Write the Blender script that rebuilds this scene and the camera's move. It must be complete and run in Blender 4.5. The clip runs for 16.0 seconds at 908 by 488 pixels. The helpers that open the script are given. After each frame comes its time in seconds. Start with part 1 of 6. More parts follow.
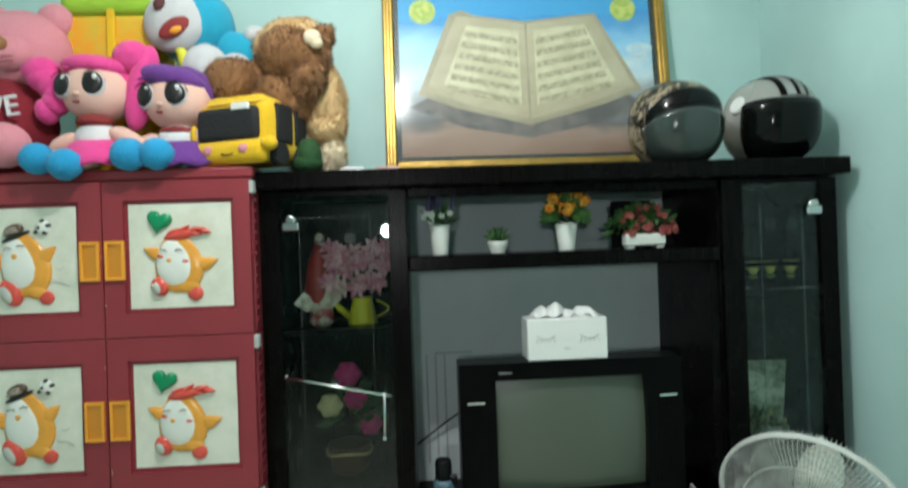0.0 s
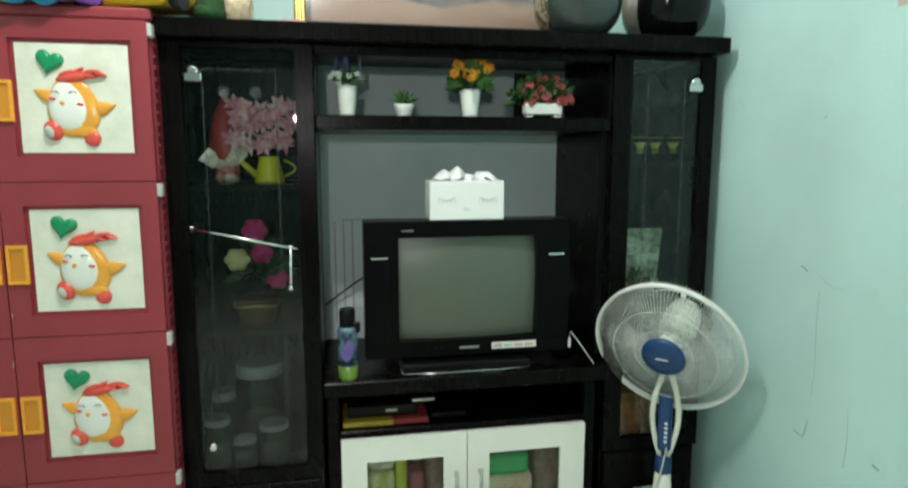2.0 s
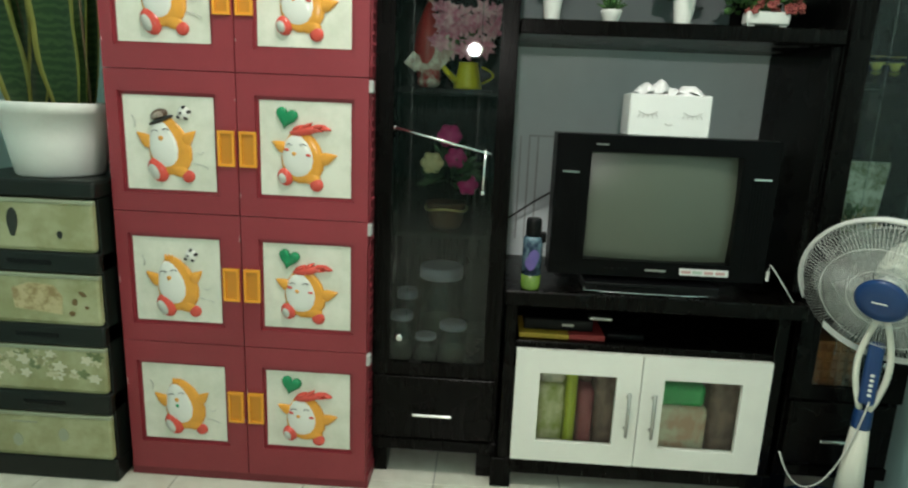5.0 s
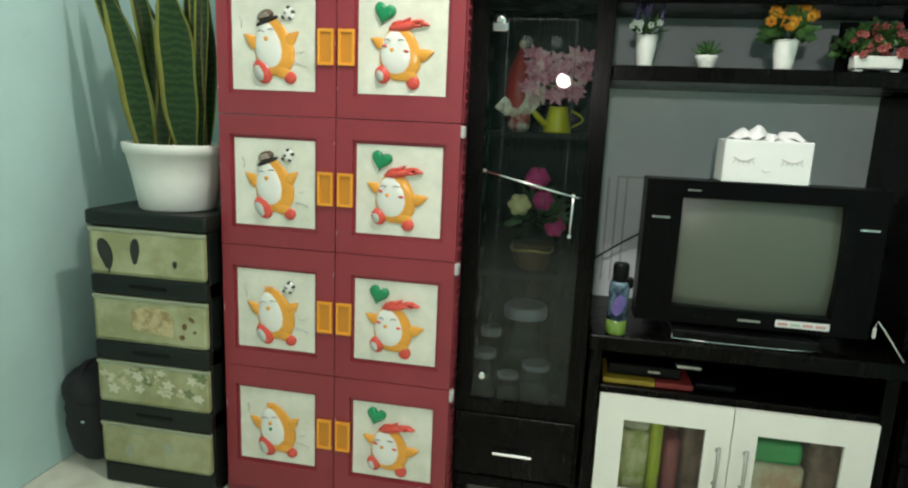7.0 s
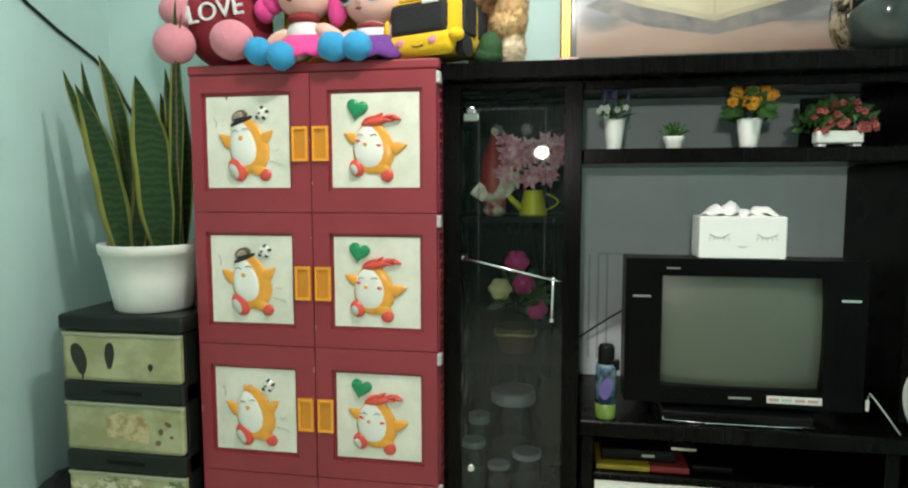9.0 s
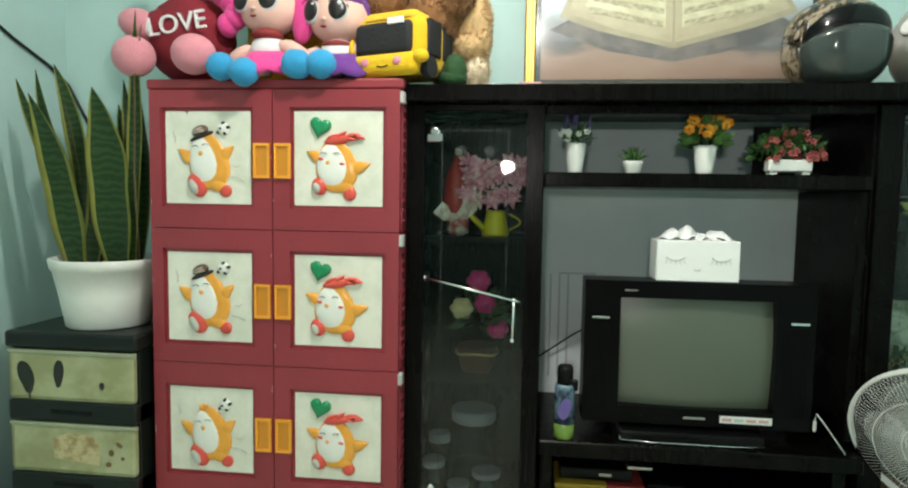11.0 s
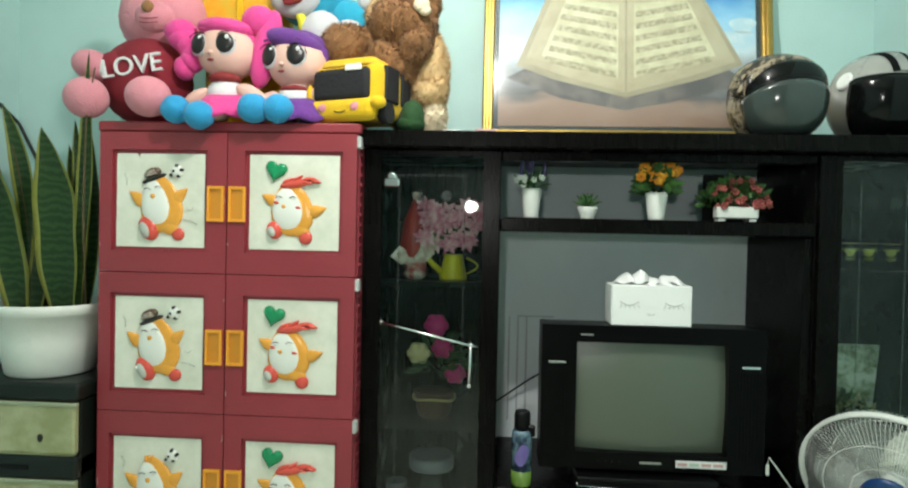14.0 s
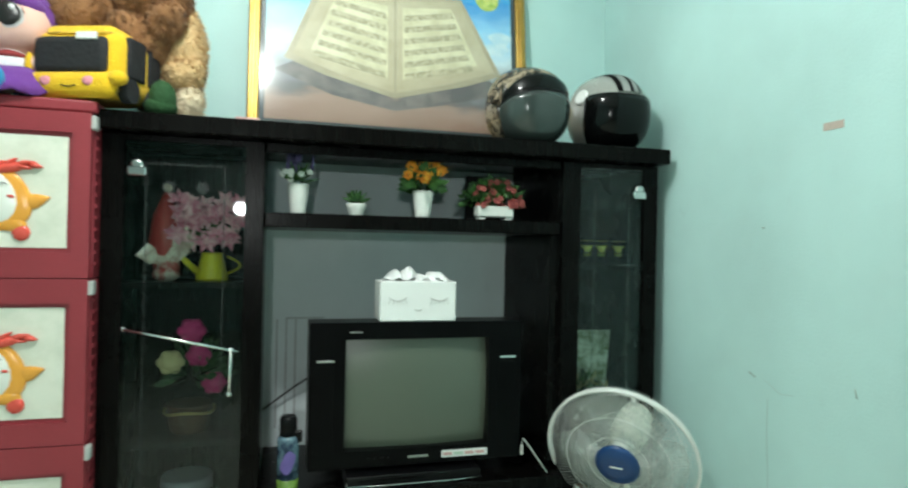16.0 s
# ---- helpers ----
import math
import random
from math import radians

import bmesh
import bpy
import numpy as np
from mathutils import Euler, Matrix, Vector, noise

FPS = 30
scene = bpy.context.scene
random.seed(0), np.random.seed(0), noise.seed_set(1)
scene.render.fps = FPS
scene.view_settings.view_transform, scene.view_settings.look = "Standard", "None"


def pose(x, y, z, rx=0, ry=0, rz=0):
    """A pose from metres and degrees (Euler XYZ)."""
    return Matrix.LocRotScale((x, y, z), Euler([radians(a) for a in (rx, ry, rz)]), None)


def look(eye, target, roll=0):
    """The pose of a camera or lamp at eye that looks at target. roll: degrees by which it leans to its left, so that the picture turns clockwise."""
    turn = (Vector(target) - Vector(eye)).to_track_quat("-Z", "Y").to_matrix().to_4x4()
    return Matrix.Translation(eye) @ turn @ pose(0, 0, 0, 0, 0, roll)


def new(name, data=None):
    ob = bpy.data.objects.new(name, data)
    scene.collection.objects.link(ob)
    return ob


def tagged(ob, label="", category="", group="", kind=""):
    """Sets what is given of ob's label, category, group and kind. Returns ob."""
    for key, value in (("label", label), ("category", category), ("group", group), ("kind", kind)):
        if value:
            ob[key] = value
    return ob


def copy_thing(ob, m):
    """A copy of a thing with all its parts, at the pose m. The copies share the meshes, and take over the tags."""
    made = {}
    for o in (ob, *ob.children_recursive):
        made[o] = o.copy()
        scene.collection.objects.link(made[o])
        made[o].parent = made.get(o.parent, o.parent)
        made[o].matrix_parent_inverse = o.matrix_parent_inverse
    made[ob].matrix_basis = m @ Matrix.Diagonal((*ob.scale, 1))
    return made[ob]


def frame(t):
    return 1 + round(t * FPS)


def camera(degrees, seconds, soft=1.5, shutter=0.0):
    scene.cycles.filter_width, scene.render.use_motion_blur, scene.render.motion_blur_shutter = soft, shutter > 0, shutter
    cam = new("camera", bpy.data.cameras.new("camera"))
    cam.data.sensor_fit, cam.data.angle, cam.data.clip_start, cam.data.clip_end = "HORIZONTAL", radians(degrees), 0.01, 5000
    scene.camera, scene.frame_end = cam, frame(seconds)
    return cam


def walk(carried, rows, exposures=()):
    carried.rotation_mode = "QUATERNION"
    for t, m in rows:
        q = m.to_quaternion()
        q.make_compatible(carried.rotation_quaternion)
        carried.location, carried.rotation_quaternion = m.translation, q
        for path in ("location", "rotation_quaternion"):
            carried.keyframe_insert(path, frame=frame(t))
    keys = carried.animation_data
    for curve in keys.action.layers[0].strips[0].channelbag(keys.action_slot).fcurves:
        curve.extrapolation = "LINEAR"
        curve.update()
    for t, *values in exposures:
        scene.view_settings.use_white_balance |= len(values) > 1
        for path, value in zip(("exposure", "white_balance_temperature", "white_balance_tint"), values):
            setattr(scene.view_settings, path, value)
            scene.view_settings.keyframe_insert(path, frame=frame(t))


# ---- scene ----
import itertools

cam = camera(71.7, 16.0, soft=2.1, shutter=0.45)
PATH = [
    (0, (0.094, 0.13, 1.442), (0.207, 2.127, 1.446), -2.0),
    (0.5, (0.099, 0.078, 1.46), (0.255, 2.066, 1.623), -1.2),
    (1, (0.138, 0.063, 1.421), (0.388, 2.044, 1.543), -0.2),
    (1.5, (0.142, 0.036, 1.361), (0.462, 2.008, 1.263), -0.2),
    (2, (0.126, 0.035, 1.301), (0.482, 1.984, 1.024), -0.0),
    (2.5, (0.137, 0.051, 1.231), (0.482, 1.986, 0.861), -0.6),
    (3, (0.159, 0.093, 1.169), (0.42, 2.028, 0.734), 0.1),
    (3.5, (0.093, 0.031, 1.175), (0.324, 1.966, 0.728), 0.1),
    (4, (0.077, 0.031, 1.183), (0.209, 1.976, 0.737), 0.5),
    (4.5, (0.041, 0.038, 1.177), (0.039, 1.984, 0.717), 1.4),
    (5, (-0.004, 0.032, 1.183), (-0.096, 1.981, 0.744), 2.4),
    (7.5, (-0.016, 0.01, 1.26), (-0.392, 1.944, 0.918), 2.4),
    (8, (-0.012, 0.013, 1.271), (-0.384, 1.96, 1.008), 2.3),
    (8.5, (-0.002, 0.007, 1.274), (-0.372, 1.964, 1.097), 1.1),
    (9, (0.011, 0.041, 1.308), (-0.325, 2.004, 1.13), -0.1),
    (11.5, (0.03, 0.04, 1.351), (-0.183, 2.025, 1.228), 1.3),
    (12, (0.038, 0.037, 1.363), (-0.165, 2.026, 1.292), 1.4),
    (12.5, (0.033, 0.03, 1.358), (-0.161, 2.02, 1.326), 1.5),
    (13, (0.047, 0.039, 1.366), (-0.12, 2.032, 1.33), 1.4),
    (13.5, (0.048, 0.046, 1.366), (-0.097, 2.039, 1.287), 1.2),
    (14, (0.052, 0.045, 1.365), (-0.078, 2.041, 1.331), 1.2),
    (14.5, (0.057, 0.037, 1.376), (-0.082, 2.032, 1.417), 1.5),
    (15, (0.085, 0.028, 1.359), (0.122, 2.026, 1.437), 0.7),
    (15.5, (0.141, 0.038, 1.356), (0.422, 2.018, 1.374), 1.0),
    (16, (0.091, 0.077, 1.333), (0.643, 1.999, 1.34), 1.2),
]
EXPOSURES = [
    (0, -0.69, 6050, 9), (0.5, -0.81, 5950, 8), (1, -1.03, 5850, 7), (1.5, -0.76, 6050, 8), (2, -0.33, 6250, 9), (3, -0.36, 6650, 10),
    (5, -0.41, 6550, 11), (7.5, -0.3, 6550, 14), (9, -0.3, 6550, 14), (11.5, -0.32, 6500, 12), (13.5, -0.34, 6400, 11), (14.5, -0.33, 6300, 9),
    (15.5, -0.26, 6050, 5), (16, -0.36, 6050, 5),
]
walk(cam, [(t, look(eye, target, roll)) for t, eye, target, roll in PATH], EXPOSURES)

# ---- world and lamps ----
world = bpy.data.worlds.new("world")
scene.world = world
world.use_nodes = True
world.node_tree.nodes["Background"].inputs[0].default_value = (0.5, 0.6, 0.58, 1)
world.node_tree.nodes["Background"].inputs[1].default_value = 0.05


def lamp(name, place, watts, radius, colour):
    data = bpy.data.lights.new(name, "POINT")
    data.energy, data.shadow_soft_size, data.color = watts, radius, colour
    ob = new(name, data)
    ob.location = place
    return ob


lamp("ceiling_bulb", (-0.03, 1.0, 2.5), 64, 0.04, (1.0, 0.985, 0.91))
lamp("room_bulb", (-0.14, -1.2, 1.57), 47, 0.045, (1.0, 0.985, 0.92))


# ---- materials ----
def nodes_of(name):
    m = bpy.data.materials.new(name)
    m.use_nodes = True
    nt = m.node_tree
    return m, nt, nt.nodes["Principled BSDF"], nt.nodes["Material Output"]


def add(nt, kind, **values):
    n = nt.nodes.new(kind)
    for k, v in values.items():
        n.inputs[k].default_value = v
    return n


def surface(name, colour, rough=0.5, metal=0.0, var=0.12, scale=6.0, bump=0.05, fine=90.0, sheen=0.0, coat=0.0, spec=0.5, trans=0.0):
    """A plain surface with variation at two scales and a fine relief."""
    m, nt, p, out = nodes_of(name)
    tc = add(nt, "ShaderNodeTexCoord")
    big = add(nt, "ShaderNodeTexNoise", Scale=scale, Detail=4.0, Roughness=0.6)
    small = add(nt, "ShaderNodeTexNoise", Scale=fine, Detail=3.0)
    nt.links.new(tc.outputs["Object"], big.inputs["Vector"])
    nt.links.new(tc.outputs["Object"], small.inputs["Vector"])
    mix = nt.nodes.new("ShaderNodeMix")
    mix.data_type = "RGBA"
    lo = tuple(c * (1 - var) for c in colour)
    hi = tuple(min(1, c * (1 + var)) for c in colour)
    mix.inputs["A"].default_value, mix.inputs["B"].default_value = (*lo, 1), (*hi, 1)
    avg = add(nt, "ShaderNodeMath")
    avg.operation = "MULTIPLY_ADD"
    nt.links.new(small.outputs["Fac"], avg.inputs[0])
    avg.inputs[1].default_value = 0.35
    ramp = add(nt, "ShaderNodeMapRange")
    ramp.inputs["From Min"].default_value, ramp.inputs["From Max"].default_value = 0.3, 0.7
    ramp.inputs["To Max"].default_value = 0.75
    nt.links.new(big.outputs["Fac"], ramp.inputs["Value"])
    nt.links.new(ramp.outputs["Result"], avg.inputs[2])
    nt.links.new(avg.outputs[0], mix.inputs["Factor"])
    nt.links.new(mix.outputs["Result"], p.inputs["Base Color"])
    rr = add(nt, "ShaderNodeMapRange")
    rr.inputs["To Min"].default_value, rr.inputs["To Max"].default_value = max(0.02, rough * 0.85), min(1, rough * 1.2)
    nt.links.new(big.outputs["Fac"], rr.inputs["Value"])
    nt.links.new(rr.outputs["Result"], p.inputs["Roughness"])
    if bump:
        b = add(nt, "ShaderNodeBump", Strength=min(1, bump * 4), Distance=0.004)
        nt.links.new(small.outputs["Fac"], b.inputs["Height"])
        nt.links.new(b.outputs["Normal"], p.inputs["Normal"])
    p.inputs["Metallic"].default_value = metal
    p.inputs["Specular IOR Level"].default_value = spec
    p.inputs["Sheen Weight"].default_value = sheen
    p.inputs["Coat Weight"].default_value = coat
    p.inputs["Coat Roughness"].default_value = 0.08
    p.inputs["Transmission Weight"].default_value = trans
    return m


def wall_paint(name, colour):
    m, nt, p, out = nodes_of(name)
    tc = add(nt, "ShaderNodeTexCoord")
    patch = add(nt, "ShaderNodeTexNoise", Scale=1.3, Detail=5.0, Roughness=0.55)
    stain = add(nt, "ShaderNodeTexNoise", Scale=7.0, Detail=8.0, Roughness=0.7)
    grain = add(nt, "ShaderNodeTexNoise", Scale=140.0, Detail=2.0)
    for n in (patch, stain, grain):
        nt.links.new(tc.outputs["Object"], n.inputs["Vector"])
    cr = nt.nodes.new("ShaderNodeValToRGB")
    cr.color_ramp.elements[0].position, cr.color_ramp.elements[1].position = 0.35, 0.68
    cr.color_ramp.elements[0].color = (*[c * 0.85 for c in colour], 1)
    cr.color_ramp.elements[1].color = (*[min(1, c * 1.05) for c in colour], 1)
    nt.links.new(patch.outputs["Fac"], cr.inputs["Fac"])
    sr = add(nt, "ShaderNodeMapRange")
    sr.inputs["From Min"].default_value, sr.inputs["From Max"].default_value = 0.62, 0.8
    sr.inputs["To Max"].default_value = 0.35
    nt.links.new(stain.outputs["Fac"], sr.inputs["Value"])
    mix = nt.nodes.new("ShaderNodeMix")
    mix.data_type = "RGBA"
    nt.links.new(sr.outputs["Result"], mix.inputs["Factor"])
    nt.links.new(cr.outputs["Color"], mix.inputs["A"])
    mix.inputs["B"].default_value = (*[c * 0.72 for c in colour], 1)
    nt.links.new(mix.outputs["Result"], p.inputs["Base Color"])
    b = add(nt, "ShaderNodeBump", Strength=0.18, Distance=0.004)
    s2 = add(nt, "ShaderNodeMath")
    s2.operation = "ADD"
    nt.links.new(grain.outputs["Fac"], s2.inputs[0])
    nt.links.new(stain.outputs["Fac"], s2.inputs[1])
    nt.links.new(s2.outputs[0], b.inputs["Height"])
    nt.links.new(b.outputs["Normal"], p.inputs["Normal"])
    p.inputs["Roughness"].default_value = 0.55
    p.inputs["Specular IOR Level"].default_value = 0.3
    return m


def pane_glass(name, tint, rough=0.01, ior=1.5):
    """A thin pane: clear, with a mirror's gloss by Fresnel."""
    m, nt, p, out = nodes_of(name)
    nt.nodes.remove(p)
    t = add(nt, "ShaderNodeBsdfTransparent", Color=(*tint, 1))
    g = add(nt, "ShaderNodeBsdfGlossy", Roughness=rough)
    f = add(nt, "ShaderNodeFresnel", IOR=ior)
    mx = nt.nodes.new("ShaderNodeMixShader")
    nt.links.new(f.outputs[0], mx.inputs[0])
    nt.links.new(t.outputs[0], mx.inputs[1])
    nt.links.new(g.outputs[0], mx.inputs[2])
    nt.links.new(mx.outputs[0], out.inputs["Surface"])
    return m


def wood_lacquer(name, colour, rough=0.3):
    """Dark stained board: faint upright grain under a satin coat."""
    m, nt, p, out = nodes_of(name)
    tc = add(nt, "ShaderNodeTexCoord")
    mp = add(nt, "ShaderNodeMapping")
    mp.inputs["Scale"].default_value = (38, 38, 3.0)
    nt.links.new(tc.outputs["Object"], mp.inputs["Vector"])
    g = add(nt, "ShaderNodeTexNoise", Scale=2.2, Detail=6.0, Distortion=0.6)
    nt.links.new(mp.outputs["Vector"], g.inputs["Vector"])
    cr = nt.nodes.new("ShaderNodeValToRGB")
    cr.color_ramp.elements[0].position, cr.color_ramp.elements[1].position = 0.35, 0.7
    cr.color_ramp.elements[0].color = (*[c * 0.65 for c in colour], 1)
    cr.color_ramp.elements[1].color = (*[c * 1.5 for c in colour], 1)
    nt.links.new(g.outputs["Fac"], cr.inputs["Fac"])
    nt.links.new(cr.outputs["Color"], p.inputs["Base Color"])
    d = add(nt, "ShaderNodeTexNoise", Scale=9.0, Detail=6.0)
    nt.links.new(tc.outputs["Object"], d.inputs["Vector"])
    rr = add(nt, "ShaderNodeMapRange")
    rr.inputs["To Min"].default_value, rr.inputs["To Max"].default_value = rough * 0.7, rough * 1.5
    nt.links.new(d.outputs["Fac"], rr.inputs["Value"])
    nt.links.new(rr.outputs["Result"], p.inputs["Roughness"])
    p.inputs["Specular IOR Level"].default_value = 0.09
    b = add(nt, "ShaderNodeBump", Strength=0.08, Distance=0.002)
    nt.links.new(g.outputs["Fac"], b.inputs["Height"])
    nt.links.new(b.outputs["Normal"], p.inputs["Normal"])
    return m


def tile_glaze():
    m, nt, p, out = nodes_of("cream_floor_tile")
    oi = nt.nodes.new("ShaderNodeObjectInfo")
    tc = add(nt, "ShaderNodeTexCoord")
    n = add(nt, "ShaderNodeTexNoise", Scale=14.0, Detail=6.0)
    nt.links.new(tc.outputs["Object"], n.inputs["Vector"])
    mixa = nt.nodes.new("ShaderNodeMix")
    mixa.data_type = "RGBA"
    mixa.inputs["A"].default_value, mixa.inputs["B"].default_value = (0.74, 0.735, 0.62, 1), (0.84, 0.825, 0.72, 1)
    nt.links.new(oi.outputs["Random"], mixa.inputs["Factor"])
    mixb = nt.nodes.new("ShaderNodeMix")
    mixb.data_type, mixb.blend_type = "RGBA", "MULTIPLY"
    cr = nt.nodes.new("ShaderNodeValToRGB")
    cr.color_ramp.elements[0].position, cr.color_ramp.elements[1].position = 0.3, 0.6
    cr.color_ramp.elements[0].color, cr.color_ramp.elements[1].color = (0.85, 0.85, 0.82, 1), (1, 1, 1, 1)
    nt.links.new(n.outputs["Fac"], cr.inputs["Fac"])
    mixb.inputs["Factor"].default_value = 1.0
    nt.links.new(mixa.outputs["Result"], mixb.inputs["A"])
    nt.links.new(cr.outputs["Color"], mixb.inputs["B"])
    nt.links.new(mixb.outputs["Result"], p.inputs["Base Color"])
    p.inputs["Roughness"].default_value = 0.16
    return m


def print_sky():
    """The printed sky, cloud and brown ground of the picture."""
    m, nt, p, out = nodes_of("printed_sky")
    tc = add(nt, "ShaderNodeTexCoord")
    sep = nt.nodes.new("ShaderNodeSeparateXYZ")
    nt.links.new(tc.outputs["Generated"], sep.inputs[0])
    n = add(nt, "ShaderNodeTexNoise", Scale=4.0, Detail=6.0, Roughness=0.6)
    nt.links.new(tc.outputs["Generated"], n.inputs["Vector"])
    ma = add(nt, "ShaderNodeMath")
    ma.operation = "MULTIPLY_ADD"
    nt.links.new(n.outputs["Fac"], ma.inputs[0])
    ma.inputs[1].default_value = 0.3
    nt.links.new(sep.outputs["Z"], ma.inputs[2])
    cr = nt.nodes.new("ShaderNodeValToRGB")
    e = cr.color_ramp.elements
    e[0].position, e[0].color = 0.1, (0.30, 0.17, 0.13, 1)
    e[1].position, e[1].color = 1.12, (0.05, 0.31, 0.74, 1)
    for pos, c in ((0.3, (0.42, 0.28, 0.23, 1)), (0.36, (0.18, 0.16, 0.17, 1)), (0.5, (0.36, 0.36, 0.40, 1)), (0.62, (0.70, 0.80, 0.88, 1)), (0.85, (0.36, 0.66, 0.90, 1)), (1.0, (0.09, 0.42, 0.80, 1))):
        x = e.new(pos)
        x.color = c
    nt.links.new(ma.outputs[0], cr.inputs["Fac"])
    nt.links.new(cr.outputs["Color"], p.inputs["Base Color"])
    p.inputs["Roughness"].default_value = 0.6
    return m


def mottled(name, a, b, scale, rough, lo=0.42, hi=0.58, sheen=0.0, bump=0.1):
    m, nt, p, out = nodes_of(name)
    tc = add(nt, "ShaderNodeTexCoord")
    n = add(nt, "ShaderNodeTexNoise", Scale=scale, Detail=5.0, Roughness=0.65)
    nt.links.new(tc.outputs["Object"], n.inputs["Vector"])
    cr = nt.nodes.new("ShaderNodeValToRGB")
    cr.color_ramp.elements[0].position, cr.color_ramp.elements[1].position = lo, hi
    cr.color_ramp.elements[0].color, cr.color_ramp.elements[1].color = (*a, 1), (*b, 1)
    nt.links.new(n.outputs["Fac"], cr.inputs["Fac"])
    nt.links.new(cr.outputs["Color"], p.inputs["Base Color"])
    p.inputs["Roughness"].default_value = rough
    p.inputs["Sheen Weight"].default_value = sheen
    bm_ = add(nt, "ShaderNodeBump", Strength=bump, Distance=0.003)
    nt.links.new(n.outputs["Fac"], bm_.inputs["Height"])
    nt.links.new(bm_.outputs["Normal"], p.inputs["Normal"])
    return m


def banded_leaf():
    """Snake plant blade: dark green with wavy cross bands of grey green."""
    m, nt, p, out = nodes_of("snake_leaf_green")
    tc = add(nt, "ShaderNodeTexCoord")
    w = add(nt, "ShaderNodeTexWave", Scale=14.0, Distortion=6.0, Detail=4.0)
    w.bands_direction = "Z"
    w.inputs["Detail Scale"].default_value = 2.0
    nt.links.new(tc.outputs["Object"], w.inputs["Vector"])
    cr = nt.nodes.new("ShaderNodeValToRGB")
    cr.color_ramp.elements[0].position, cr.color_ramp.elements[1].position = 0.25, 0.9
    cr.color_ramp.elements[0].color, cr.color_ramp.elements[1].color = (0.026, 0.076, 0.020, 1), (0.055, 0.118, 0.036, 1)
    nt.links.new(w.outputs["Fac"], cr.inputs["Fac"])
    nt.links.new(cr.outputs["Color"], p.inputs["Base Color"])
    p.inputs["Roughness"].default_value = 0.4
    return m


MINT = wall_paint("mint_wall_paint", (0.53, 0.75, 0.72))
CEIL = wall_paint("white_ceiling_paint", (0.78, 0.80, 0.77))
GREY = wall_paint("grey_back_board", (0.82, 0.90, 0.91))
TILE = tile_glaze()
GROUT = surface("grey_grout", (0.33, 0.32, 0.28), 0.85, bump=0.2)
BLACK = wood_lacquer("black_brown_lacquer", (0.0026, 0.0023, 0.0020), 0.24)
WHITE_DOOR = surface("white_door_lacquer", (0.86, 0.85, 0.78), 0.3, var=0.04, bump=0.01)
RED = surface("maroon_plastic", (0.27, 0.031, 0.042), 0.42, var=0.16, scale=3, bump=0.03)
CHIP = surface("pale_pink_wear", (0.62, 0.42, 0.40), 0.7)
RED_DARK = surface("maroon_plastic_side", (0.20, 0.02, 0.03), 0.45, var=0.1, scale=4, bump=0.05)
PAPER = mottled("creased_cream_sticker", (0.66, 0.68, 0.56), (0.80, 0.80, 0.69), 9, 0.35, 0.35, 0.6, bump=0.15)
ORANGE = surface("orange_plastic", (0.85, 0.36, 0.03), 0.3, var=0.05, bump=0.01)
# darker copy of the orange: the shade inside the door pulls, put into the colour
ORANGE_SHADED = surface("orange_plastic_shaded", (0.62, 0.25, 0.02), 0.4, var=0.05, bump=0.01)
GREYCLIP = surface("grey_plastic", (0.45, 0.46, 0.44), 0.4, var=0.1)
GLASS = pane_glass("cabinet_glass", (0.93, 0.985, 0.96), ior=1.38)
SMOKE = pane_glass("smoked_glass", (0.96, 0.97, 0.93), ior=1.3)
PICGLASS = pane_glass("picture_glass", (0.98, 1.0, 0.99), rough=0.15, ior=1.32)
CHROME = surface("chrome", (0.75, 0.76, 0.75), 0.15, metal=1.0, var=0.06, bump=0.0)
STEEL = surface("brushed_steel", (0.50, 0.49, 0.46), 0.35, metal=1.0, var=0.1, bump=0.02)
TVBLACK = surface("black_tv_plastic", (0.0022, 0.0022, 0.0024), 0.3, var=0.2, bump=0.02, spec=0.09)
BLACKPL = surface("black_plastic", (0.004, 0.004, 0.0045), 0.3, var=0.2, bump=0.01, spec=0.15)
MATTEBLACK = surface("dull_black", (0.006, 0.006, 0.006), 0.7, var=0.3, spec=0.2)
SCREEN = surface("tv_tube_glass", (0.092, 0.110, 0.080), 0.34, var=0.06, scale=2, bump=0.0, spec=0.7)
WHITEPL = surface("white_plastic", (0.78, 0.79, 0.75), 0.32, var=0.04, bump=0.01)
POTWHITE = surface("white_pot_plastic", (0.76, 0.77, 0.72), 0.42, var=0.06, scale=10, bump=0.03)
CREAMPL = surface("cream_white_plastic", (0.80, 0.79, 0.68), 0.35, var=0.04, bump=0.01)
BLUEPL = surface("navy_plastic", (0.008, 0.045, 0.16), 0.3, var=0.1, bump=0.01)
BLUEBASE = surface("blue_base_plastic", (0.006, 0.05, 0.20), 0.35, var=0.12, bump=0.02)
GOLD = surface("gilt_frame", (0.46, 0.29, 0.07), 0.35, metal=0.7, var=0.2, scale=25, bump=0.12, fine=60)
GOLDPALE = surface("pale_gilt_edge", (0.55, 0.44, 0.25), 0.45, metal=0.5, var=0.15, scale=25, bump=0.05)
DARKMAT = surface("dark_picture_mount", (0.05, 0.06, 0.07), 0.6)
PRINT = print_sky()
